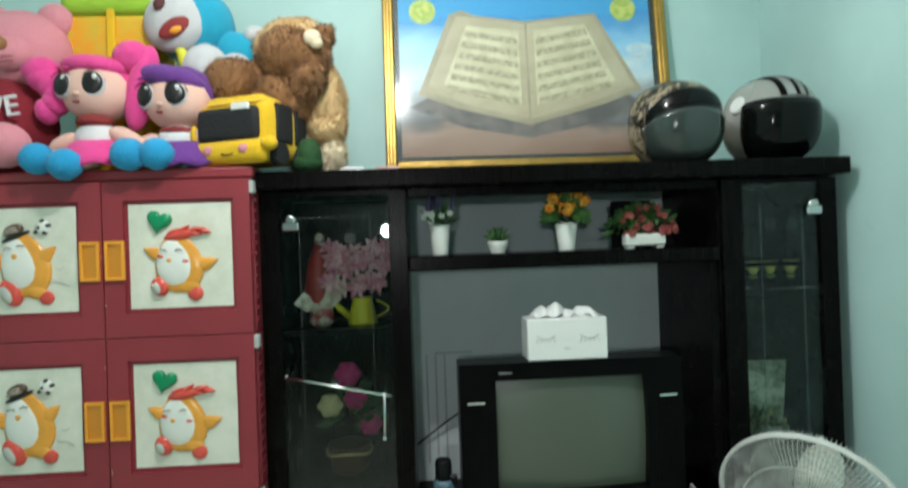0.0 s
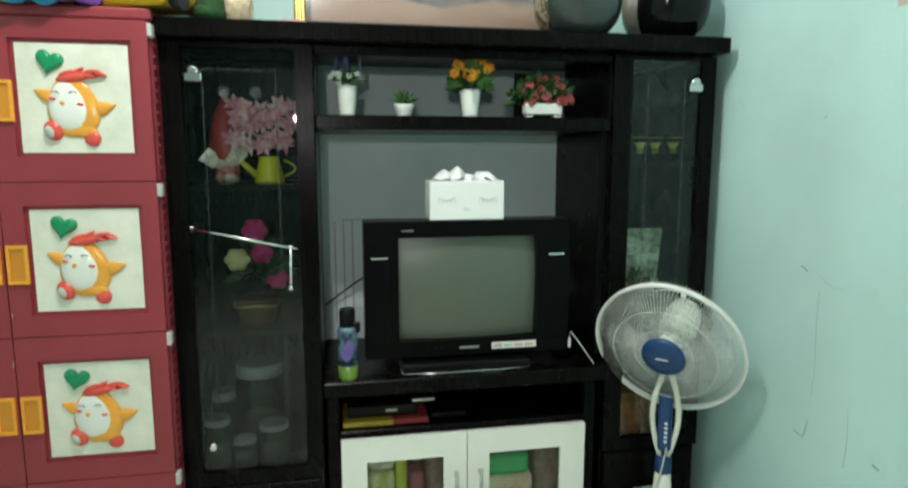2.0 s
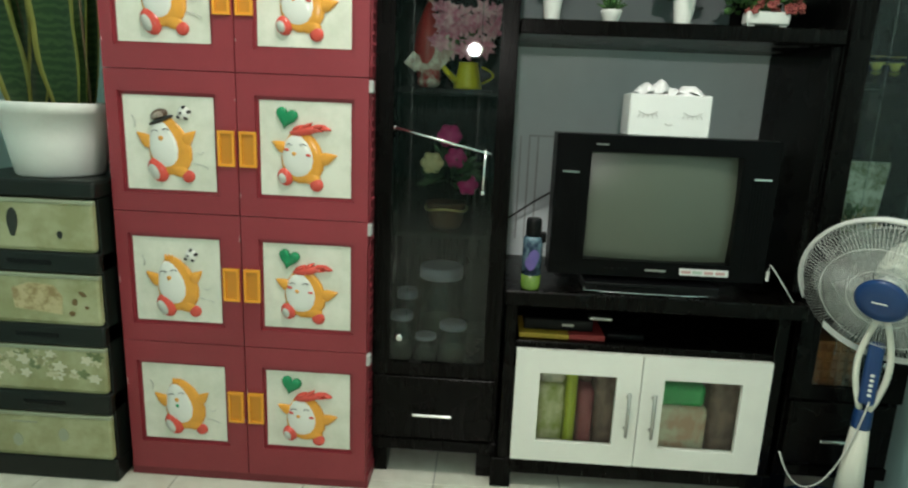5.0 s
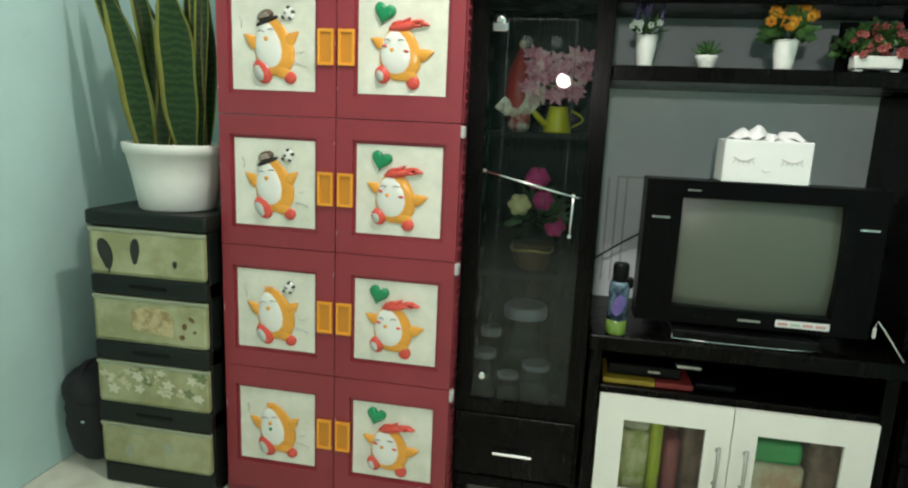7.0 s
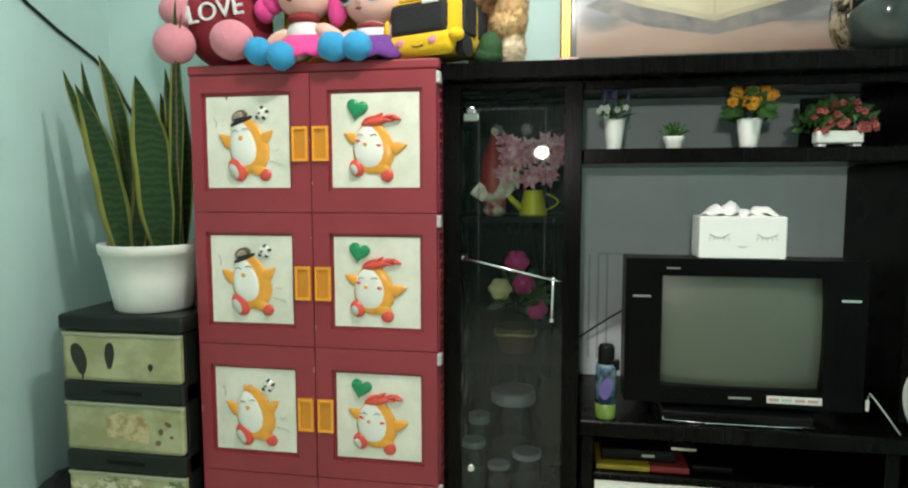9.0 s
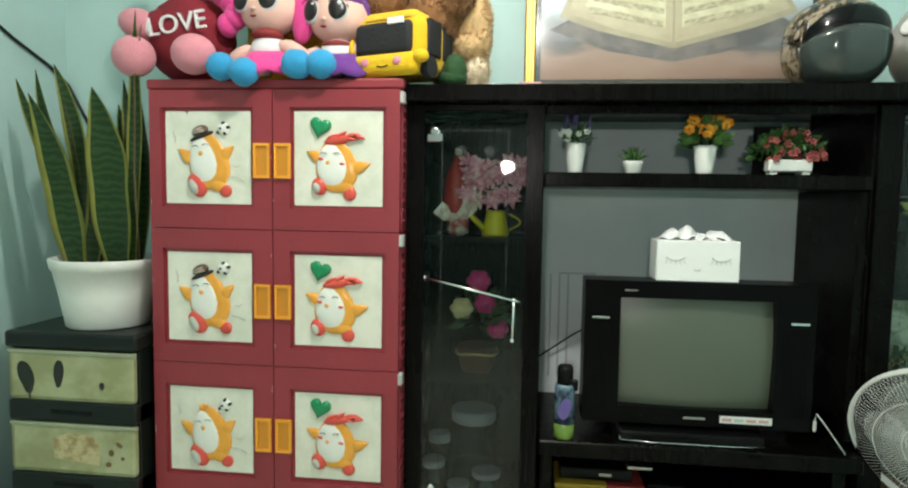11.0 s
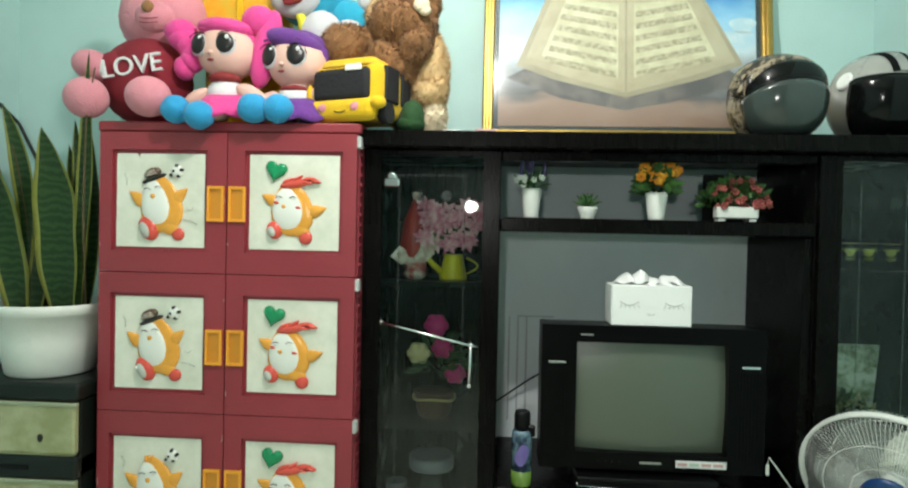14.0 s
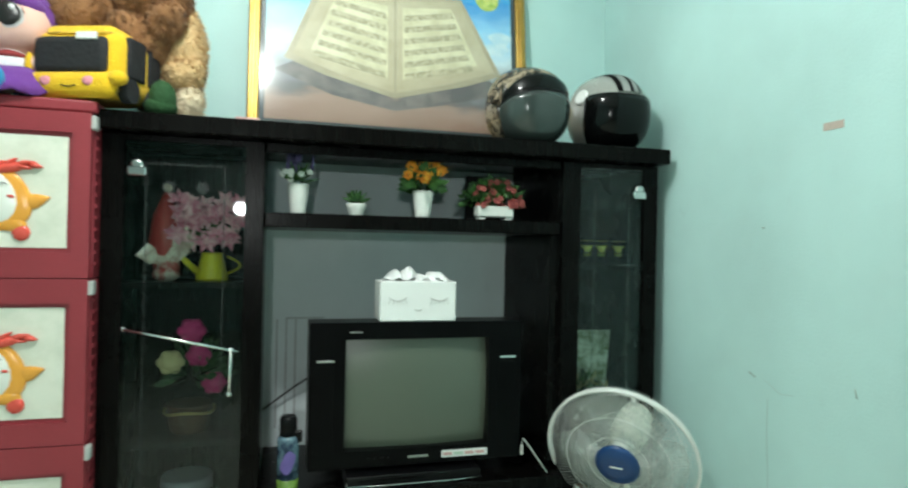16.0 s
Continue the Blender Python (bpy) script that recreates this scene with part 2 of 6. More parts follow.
PAGE = mottled("old_page_print", (0.52, 0.44, 0.30), (0.66, 0.58, 0.43), 7, 0.6, 0.35, 0.65)
PAGEEDGE = mottled("page_edge_print", (0.40, 0.33, 0.23), (0.56, 0.48, 0.35), 8, 0.6, 0.3, 0.7)
PAGELIGHT = mottled("pale_page_print", (0.66, 0.60, 0.42), (0.78, 0.72, 0.54), 14, 0.6)
INK = mottled("ink_rows_print", (0.42, 0.36, 0.24), (0.62, 0.55, 0.39), 70, 0.6, 0.44, 0.56)
SHADEPRINT = mottled("book_rest_print", (0.15, 0.13, 0.14), (0.28, 0.24, 0.23), 6, 0.6)
MEDAL = mottled("yellow_green_print", (0.42, 0.55, 0.10), (0.70, 0.72, 0.22), 60, 0.6)
SOIL = surface("dark_soil", (0.03, 0.02, 0.014), 0.9, var=0.4, bump=0.4)
LEAF = mottled("leaf_green", (0.02, 0.07, 0.015), (0.06, 0.15, 0.03), 30, 0.5)
LEAFDARK = mottled("dark_leaf", (0.012, 0.04, 0.012), (0.04, 0.09, 0.025), 30, 0.5)
SNAKE = banded_leaf()
SNAKEEDGE = surface("snake_leaf_margin", (0.42, 0.42, 0.10), 0.42, var=0.18, scale=20)
DRYSTALK = surface("dried_stalk", (0.09, 0.065, 0.03), 0.8, var=0.3)
ORANGEFLOWER = mottled("orange_petal", (0.75, 0.22, 0.01), (0.9, 0.42, 0.03), 40, 0.6)
REDFLOWER = mottled("dusty_red_petal", (0.20, 0.03, 0.03), (0.40, 0.10, 0.08), 40, 0.6)
PINKFLOWER = mottled("pink_petal", (0.66, 0.20, 0.31), (0.86, 0.50, 0.57), 30, 0.6)
LAVENDER = mottled("lavender_bud", (0.06, 0.05, 0.14), (0.16, 0.13, 0.28), 60, 0.7)
WHITEFLOWER = surface("white_petal", (0.75, 0.76, 0.72), 0.6)
MAGENTA = surface("magenta_petal", (0.48, 0.02, 0.16), 0.55, var=0.2)
CREAM = surface("cream_bud", (0.62, 0.50, 0.28), 0.6, var=0.15)
YELLOWTIN = surface("yellow_tin", (0.75, 0.62, 0.02), 0.35, var=0.06)
WRAP = mottled("silver_pink_wrap", (0.50, 0.33, 0.28), (0.78, 0.68, 0.60), 30, 0.25)
REDSATIN = surface("red_satin", (0.40, 0.03, 0.03), 0.35, var=0.2)
BASKET = surface("brown_wicker", (0.07, 0.03, 0.015), 0.6, var=0.4, scale=40, bump=0.3)
RATTAN = surface("orange_brown_rattan", (0.36, 0.14, 0.045), 0.55, var=0.4, scale=40, bump=0.3)
GOLDTRIM = surface("gold_ribbon", (0.6, 0.45, 0.2), 0.35, metal=0.6)
JARCLEAR = pane_glass("jar_plastic", (0.55, 0.60, 0.56), rough=0.08)
JARFILL = surface("dark_jar_filling", (0.05, 0.06, 0.05), 0.7, var=0.5, scale=40)
PURPLELID = surface("violet_lid", (0.22, 0.20, 0.25), 0.4)
CUPGLASS = pane_glass("cup_glass", (0.95, 0.96, 0.90), rough=0.03)
YELLOWDRINK = surface("yellow_cup_decor", (0.95, 0.86, 0.22), 0.15, var=0.15, scale=60)
PHOTO = mottled("faded_landscape_photo", (0.16, 0.20, 0.09), (0.66, 0.70, 0.62), 22, 0.4, 0.36, 0.56)
CLEARDRAWER = mottled("olive_drawer_plastic", (0.30, 0.31, 0.15), (0.42, 0.43, 0.25), 5, 0.25)
DRAWERTRIM = surface("grey_green_rim", (0.30, 0.33, 0.22), 0.35)
DRAWERPRINT = mottled("faded_flower_print", (0.24, 0.24, 0.11), (0.54, 0.52, 0.33), 26, 0.4, 0.45, 0.55)
DRAWERTAN = mottled("worn_tan_print", (0.30, 0.22, 0.09), (0.54, 0.46, 0.25), 34, 0.4, 0.40, 0.56)
DRAWERBROWN = surface("brown_fleck_print", (0.16, 0.10, 0.035), 0.4, var=0.2)
DRAWERPALE = surface("pale_petal_print", (0.58, 0.57, 0.42), 0.4, var=0.15)
DRAWERLEAF = surface("dull_leaf_print", (0.13, 0.17, 0.07), 0.4, var=0.3)
DRAWERDARK = surface("dark_green_black_plastic", (0.007, 0.010, 0.008), 0.35, var=0.2, bump=0.02, spec=0.3)
BIRDPRINT = surface("black_bird_print", (0.015, 0.018, 0.012), 0.5)
BAGBLACK = surface("black_bag_cloth", (0.010, 0.011, 0.013), 0.75, var=0.3, bump=0.2)
BAGBLUE = surface("dark_blue_bag_cloth", (0.008, 0.016, 0.035), 0.75, var=0.3, bump=0.2)
TISSUE = surface("white_card", (0.86, 0.86, 0.84), 0.55, var=0.02, bump=0.02)
TISSUEPAPER = surface("tissue_paper", (0.88, 0.88, 0.87), 0.9, var=0.02, bump=0.1)
CONDUIT = surface("pale_grey_conduit", (0.50, 0.54, 0.54), 0.6)
LASH = surface("grey_line_print", (0.56, 0.55, 0.53), 0.6)
CANBODY = mottled("printed_can_body", (0.02, 0.035, 0.07), (0.14, 0.22, 0.27), 22, 0.25)
CANPURPLE = surface("violet_can_print", (0.13, 0.09, 0.30), 0.3, var=0.2, scale=30)
CANGREEN = surface("green_can_print", (0.13, 0.22, 0.035), 0.25, var=0.35, scale=30)
MAGYELLOW = surface("yellow_box_print", (0.42, 0.28, 0.03), 0.45, var=0.2, scale=25)
MAGRED = surface("red_box_print", (0.28, 0.03, 0.03), 0.45, var=0.2, scale=25)
LABELWHITE = surface("white_label", (0.78, 0.78, 0.76), 0.4, var=0.04)
LABELRED = surface("red_label_print", (0.60, 0.36, 0.34), 0.4)
LABELGREEN = surface("green_label_print", (0.46, 0.58, 0.48), 0.4)
HELMETBLACK = surface("glossy_black_shell", (0.003, 0.0035, 0.0035), 0.14, var=0.2, coat=0.0, bump=0.0, spec=0.22)
HELMETCAMO = mottled("brown_black_shell_graphic", (0.03, 0.024, 0.018), (0.30, 0.24, 0.165), 30, 0.25, 0.46, 0.56, bump=0.0)
HELMETGREY = surface("grey_white_shell", (0.34, 0.345, 0.32), 0.25, var=0.12, coat=0.3, bump=0.0)
HELMETWHITE = surface("white_shell_stripe", (0.78, 0.79, 0.77), 0.25, coat=0.4, bump=0.0)
VISORGREY = surface("smoke_visor", (0.034, 0.044, 0.041), 0.14, var=0.12, coat=0.35, bump=0.0, spec=0.55)
CORDWHITE = surface("white_cord", (0.62, 0.62, 0.58), 0.5)
CORDBLACK = surface("black_cord", (0.012, 0.015, 0.017), 0.5)
PLUSHPINK = surface("light_pink_plush", (0.66, 0.25, 0.30), 0.9, var=0.10, bump=0.3, fine=220, sheen=0.17)
PLUSHHOT = surface("hot_pink_plush", (0.72, 0.055, 0.27), 0.85, var=0.12, bump=0.3, fine=220, sheen=0.17)
PLUSHSKIN = surface("peach_plush", (0.74, 0.46, 0.38), 0.85, var=0.05, bump=0.06, fine=220, sheen=0.14)
PLUSHPURPLE = surface("purple_plush", (0.13, 0.03, 0.24), 0.85, var=0.15, bump=0.3, fine=220, sheen=0.14)
PLUSHBLUE = surface("bright_blue_plush", (0.02, 0.30, 0.58), 0.8, var=0.1, bump=0.25, fine=220, sheen=0.14)
PLUSHTEAL = surface("sky_blue_plush", (0.02, 0.33, 0.50), 0.85, var=0.1, bump=0.25, fine=220, sheen=0.14)
PLUSHWHITE = surface("white_plush", (0.74, 0.74, 0.74), 0.9, var=0.06, bump=0.25, fine=220, sheen=0.14)
PLUSHGREY = surface("greyish_white_plush", (0.56, 0.56, 0.57), 0.9, var=0.08, bump=0.25, fine=220, sheen=0.10)
PLUSHMAROON = surface("dark_maroon_felt", (0.10, 0.03, 0.03), 0.8)
PLUSHYELLOW = surface("yellow_plush", (0.78, 0.47, 0.006), 0.85, var=0.08, bump=0.25, fine=220, sheen=0.10)
PLUSHLEMON = surface("lemon_strap", (0.68, 0.66, 0.04), 0.7, var=0.08)
PLUSHGREEN = surface("lime_plush", (0.34, 0.58, 0.04), 0.8, var=0.12, bump=0.25, fine=220)
PLUSHBROWN = mottled("brown_fur", (0.19, 0.085, 0.03), (0.31, 0.15, 0.06), 22, 0.95, 0.35, 0.65, sheen=0.14, bump=0.3)
PLUSHTAN = mottled("tan_fur", (0.58, 0.38, 0.17), (0.72, 0.51, 0.27), 26, 0.95, 0.35, 0.65, sheen=0.14, bump=0.3)
PLUSHCREAM = surface("cream_plush", (0.74, 0.62, 0.44), 0.9, var=0.08, bump=0.3, fine=220)
PLUSHRED = surface("dark_red_jersey", (0.22, 0.010, 0.022), 0.85, var=0.12, bump=0.2, fine=250)
PLUSHBLACK = surface("black_felt", (0.010, 0.010, 0.012), 0.8, var=0.2, bump=0.15)
PLUSHDARKGREEN = surface("dark_green_plush", (0.02, 0.07, 0.02), 0.9, var=0.2, bump=0.3)
EYEBLACK = surface("black_embroidery", (0.010, 0.008, 0.008), 0.35, var=0.1, bump=0.0)
MOUTHRED = surface("red_felt", (0.24, 0.025, 0.025), 0.8)
ORANGESHINY = mottled("orange_yellow_vinyl", (0.62, 0.50, 0.05), (0.84, 0.36, 0.015), 9, 0.18, 0.38, 0.62, bump=0.05)
STICKORANGE = surface("orange_puffy_sticker", (0.80, 0.36, 0.05), 0.22, var=0.12, scale=20, bump=0.0)
STICKWHITE = surface("white_puffy_sticker", (0.82, 0.82, 0.76), 0.2, var=0.03, bump=0.0)
SOLEGREY = surface("pale_grey_sticker", (0.52, 0.53, 0.48), 0.3, var=0.06, bump=0.0)
STICKRED = surface("red_puffy_sticker", (0.68, 0.085, 0.06), 0.22, var=0.1, bump=0.0)
STICKGREEN = surface("green_puffy_sticker", (0.01, 0.26, 0.10), 0.2, var=0.1, bump=0.0)
STICKBROWN = surface("brown_striped_print", (0.10, 0.06, 0.035), 0.3, var=0.3, scale=60, bump=0.0)
STICKBLACK = surface("black_sticker_print", (0.015, 0.014, 0.013), 0.3, var=0.1, bump=0.0)
SCUFF = surface("grey_brown_scuff", (0.32, 0.43, 0.39), 0.8)
TAPE = surface("faded_brown_tape", (0.50, 0.42, 0.36), 0.6, var=0.2)

# ---- mesh helpers ----
BASES = {}


class Shape:
    """Collects solids into one mesh; .use(i) picks the material slot of what follows."""

    def __init__(self):
        self.bm, self.slot = bmesh.new(), 0

    def use(self, i):
        self.slot = i
        return self

    def _mark(self, verts, smooth=False):
        for f in {f for v in verts for f in v.link_faces}:
            f.material_index, f.smooth = self.slot, smooth

    def box(self, x0, x1, y0, y1, z0, z1, bevel=0.003, segs=1, m=None):
        g = bmesh.ops.create_cube(self.bm, size=1.0)
        vs = g["verts"]
        for v in vs:
            v.co = Vector((x0 + (v.co.x + 0.5) * (x1 - x0), y0 + (v.co.y + 0.5) * (y1 - y0), z0 + (v.co.z + 0.5) * (z1 - z0)))
        if m:
            bmesh.ops.transform(self.bm, matrix=m, verts=vs)
        self._mark(vs)
        if bevel:
            es = list({e for v in vs for e in v.link_edges})
            r = bmesh.ops.bevel(self.bm, geom=es, offset=bevel, segments=segs, affect="EDGES", profile=0.5)
            for f in r["faces"]:
                f.material_index, f.smooth = self.slot, segs > 1
        return self

    def ball(self, c, r, rot=(0, 0, 0), u=20, v=12):
        r = (r, r, r) if isinstance(r, (int, float)) else r
        m = Matrix.LocRotScale(c, Euler([radians(a) for a in rot]), r)
        g = bmesh.ops.create_uvsphere(self.bm, u_segments=u, v_segments=v, radius=1.0, matrix=m)
        self._mark(g["verts"], True)
        return self

    def lathe(self, profile, c=(0, 0, 0), segs=28, m=None, smooth=True):
        rings = []
        for r, z in profile:
            ring = []
            for i in range(segs):
                a = 2 * math.pi * i / segs
                co = Vector((r * math.cos(a), r * math.sin(a), z))
                co = m @ co if m else co
                ring.append(self.bm.verts.new(co + Vector(c)))
            rings.append(ring)
        fs = []
        for a, b in zip(rings, rings[1:]):
            for i in range(segs):
                j = (i + 1) % segs
                fs.append(self.bm.faces.new((a[i], a[j], b[j], b[i])))
        for ring, rev in ((rings[0], True), (rings[-1], False)):
            fs.append(self.bm.faces.new(ring[::-1] if rev else ring))
        for f in fs:
            f.material_index, f.smooth = self.slot, smooth
        fs[-1].smooth = fs[-2].smooth = False
        return self

    def tube(self, pts, r, segs=8, closed=False, r2=None):
        pts = [Vector(p) for p in pts]
        n = len(pts)
        rings = []
        up = None
        for i, p in enumerate(pts):
            a = pts[(i - 1) % n] if (closed or i) else p
            b = pts[(i + 1) % n] if (closed or i < n - 1) else p
            d = (b - a).normalized()
            if up is None:
                up = d.orthogonal().normalized()
            up = (up - d * up.dot(d))
            up = up.normalized() if up.length > 1e-6 else d.orthogonal().normalized()
            s = d.cross(up)
            rr = r if r2 is None else r + (r2 - r) * i / (n - 1)
            rings.append([self.bm.verts.new(p + rr * (math.cos(2 * math.pi * k / segs) * up + math.sin(2 * math.pi * k / segs) * s)) for k in range(segs)])
        fs = []
        for i in range(n if closed else n - 1):
            a, b = rings[i], rings[(i + 1) % n]
            for k in range(segs):
                l = (k + 1) % segs
                fs.append(self.bm.faces.new((a[k], a[l], b[l], b[k])))
        if not closed:
            fs.append(self.bm.faces.new(rings[0][::-1]))
            fs.append(self.bm.faces.new(rings[-1]))
        for f in fs:
            f.material_index, f.smooth = self.slot, segs > 4
        return self

    def fuzz(self, amount, scale=14.0):
        """Pushes the surface in and out a little, as stuffing and fur do."""
        self.bm.normal_update()
        for v in self.bm.verts:
            n = noise.noise(v.co * scale) + 0.6 * noise.noise(v.co * scale * 4.0 + Vector((3, 1, 7)))
            v.co += v.normal * amount * n
        return self

    def egg(self, c, r, rot=0.0, pinch=0.2, u=18, v=10):
        """A flat puffed oval in the xz plane, narrower at its upper end by pinch."""
        g = bmesh.ops.create_uvsphere(self.bm, u_segments=u, v_segments=v, radius=1.0)
        turn = Matrix.Rotation(radians(rot), 4, "Y")
        for w in g["verts"]:
            k = 1.0 - pinch * w.co.z
            w.co = Vector(c) + turn @ Vector((w.co.x * r[0] * k, w.co.y * r[1], w.co.z * r[2]))
        self._mark(g["verts"], True)
        return self

    def fur(self, rnd, count, length, slots):
        """Short tapered hairs all over the faces of the given slots, combed downwards."""
        self.bm.normal_update()
        faces = [f for f in self.bm.faces if f.material_index in slots]
        area = list(itertools.accumulate(f.calc_area() for f in faces))
        roots = []
        for f in rnd.choices(faces, cum_weights=area, k=count):
            a, b, q = f.verts[0].co, f.verts[1].co, f.verts[-1].co
            roots.append((a + (b - a) * rnd.random() + (q - a) * rnd.random(), f.normal.copy(), f.material_index))
        for o, n, slot in roots:
            d = (n + Vector((rnd.uniform(-0.5, 0.5), rnd.uniform(-0.5, 0.5), rnd.uniform(-0.9, 0.1)))).normalized()
            side = d.cross(n + Vector((0.3, 0.1, 0.2))).normalized() * length * 0.13
            tip = o + d * length * rnd.uniform(0.6, 1.25)
            f = self.bm.faces.new([self.bm.verts.new(k) for k in (o - side, o + side, tip)])
            f.material_index, f.smooth = slot, False
        return self

    def rim_of(self, x0, x1, z0, z1, ix0, ix1, iz0, iz1, y0, y1, bevel=0.002):
        """A flat frame in one piece, round an opening."""
        o = [(x0, z0), (x1, z0), (x1, z1), (x0, z1)]
        i = [(ix0, iz0), (ix1, iz0), (ix1, iz1), (ix0, iz1)]
        v = [[self.bm.verts.new((x, y, z)) for x, z in ring] for y in (y0, y1) for ring in (o, i)]
        fs = []
        for k in range(4):
            l = (k + 1) % 4
            fs += [self.bm.faces.new((v[0][k], v[0][l], v[1][l], v[1][k])), self.bm.faces.new((v[2][l], v[2][k], v[3][k], v[3][l]))]
            fs += [self.bm.faces.new((v[0][l], v[0][k], v[2][k], v[2][l])), self.bm.faces.new((v[1][k], v[1][l], v[3][l], v[3][k]))]
        for f in fs:
            f.material_index = self.slot
        if bevel:
            es = [e for e in {e for f in fs for e in f.edges} if len(e.link_faces) == 2 and e.calc_face_angle(0) > 0.5]
            for f in bmesh.ops.bevel(self.bm, geom=es, offset=bevel, segments=1, affect="EDGES", profile=0.5)["faces"]:
                f.material_index = self.slot
        return self

    def plate(self, outline, y0, y1, to=None):
        """A flat plate from an outline of (x, z), from y0 back to y1; to: maps each corner."""
        a = [self.bm.verts.new(to(x, y0, z) if to else (x, y0, z)) for x, z in outline]
        b = [self.bm.verts.new(to(x, y1, z) if to else (x, y1, z)) for x, z in outline]
        fs = [self.bm.faces.new(a), self.bm.faces.new(b[::-1])]
        for i in range(len(a)):
            j = (i + 1) % len(a)
            fs.append(self.bm.faces.new((a[j], a[i], b[i], b[j])))
        for f in fs:
            f.material_index = self.slot
        return self


def mesh_of(name, shape, mats, shift):
    bm = shape.bm
    bmesh.ops.recalc_face_normals(bm, faces=bm.faces)
    bm.transform(Matrix.Translation(-Vector(shift)))
    me = bpy.data.meshes.new(name)
    bm.to_mesh(me)
    bm.free()
    for m in (mats if isinstance(mats, (list, tuple)) else [mats]):
        me.materials.append(m)
    return me


def thing(name, base, label, category, group="", kind=""):
    ob = new(name)
    ob.empty_display_size = 0.05
    ob.location = base
    BASES[ob.name] = Vector(base)
    return tagged(ob, label, category, group, kind)


def solid(name, base, shape, mats, label, category, group="", kind=""):
    """A thing of one mesh."""
    ob = new(name, mesh_of(name, shape, mats, base))
    ob.location = base
    BASES[ob.name] = Vector(base)
    return tagged(ob, label, category, group, kind)


def part(name, shape, mats, parent, label=""):
    base = BASES[parent.name]
    ob = new(name, mesh_of(name, shape, mats, base))
    ob.parent = parent
    BASES[ob.name] = base
    return tagged(ob, label)


def stuff(name, shape, mats, parent, label=""):
    """A part of many small pieces that nobody could pick apart."""
    return tagged(part(name, shape, mats, parent, label), kind="stuff")


def bar(x0, x1, y0, y1, z0, z1, bevel=0.003, segs=1):
    return Shape().box(x0, x1, y0, y1, z0, z1, bevel, segs)


def arc(n, f):
    return [f(i / (n - 1)) for i in range(n)]


# ---- the room ----
X0, X1, Y0, Y1, ZC = -1.72, 1.315, -6.2, 2.27, 2.75
solid("wall_north", (0, Y1, 0), bar(X0 - 0.12, X1 + 0.12, Y1, Y1 + 0.12, 0, ZC, 0), MINT, "mint green painted plaster wall with faint patches", "wall", kind="structure")
wall_east = solid("wall_east", (X1, 0, 0), bar(X1, X1 + 0.12, Y0, Y1, 0, ZC, 0), MINT, "mint green painted plaster wall with scuffs and hairline cracks", "wall", kind="structure")
solid("wall_west", (X0, 0, 0), bar(X0 - 0.12, X0, Y0, Y1, 0, ZC, 0), MINT, "mint green painted plaster wall", "wall", kind="structure")
# unseen end wall, set this far back to dim the room's reflection in the glass
solid("wall_south", (0, Y0, 0), bar(X0 - 0.12, X1 + 0.12, Y0 - 0.12, Y0, 0, ZC, 0), MINT, "mint green painted plaster wall", "wall", kind="structure")
solid("ceiling", (0, 0, ZC), bar(X0 - 0.12, X1 + 0.12, Y0 - 0.12, Y1 + 0.12, ZC, ZC + 0.1, 0), CEIL, "plain white painted ceiling", "ceiling", kind="structure")
floor = solid("floor", (0, 0, 0), bar(X0 - 0.12, X1 + 0.12, Y0 - 0.12, Y1 + 0.12, -0.1, -0.003, 0), GROUT, "cream glazed square floor tiles with grey joints", "floor", kind="structure")


# ---- wall unit: two glass cabinets, a bridge and a television stand ----
UF, UB = 1.845, 2.245   # front and back of the side cabinets
TOPZ = 1.648


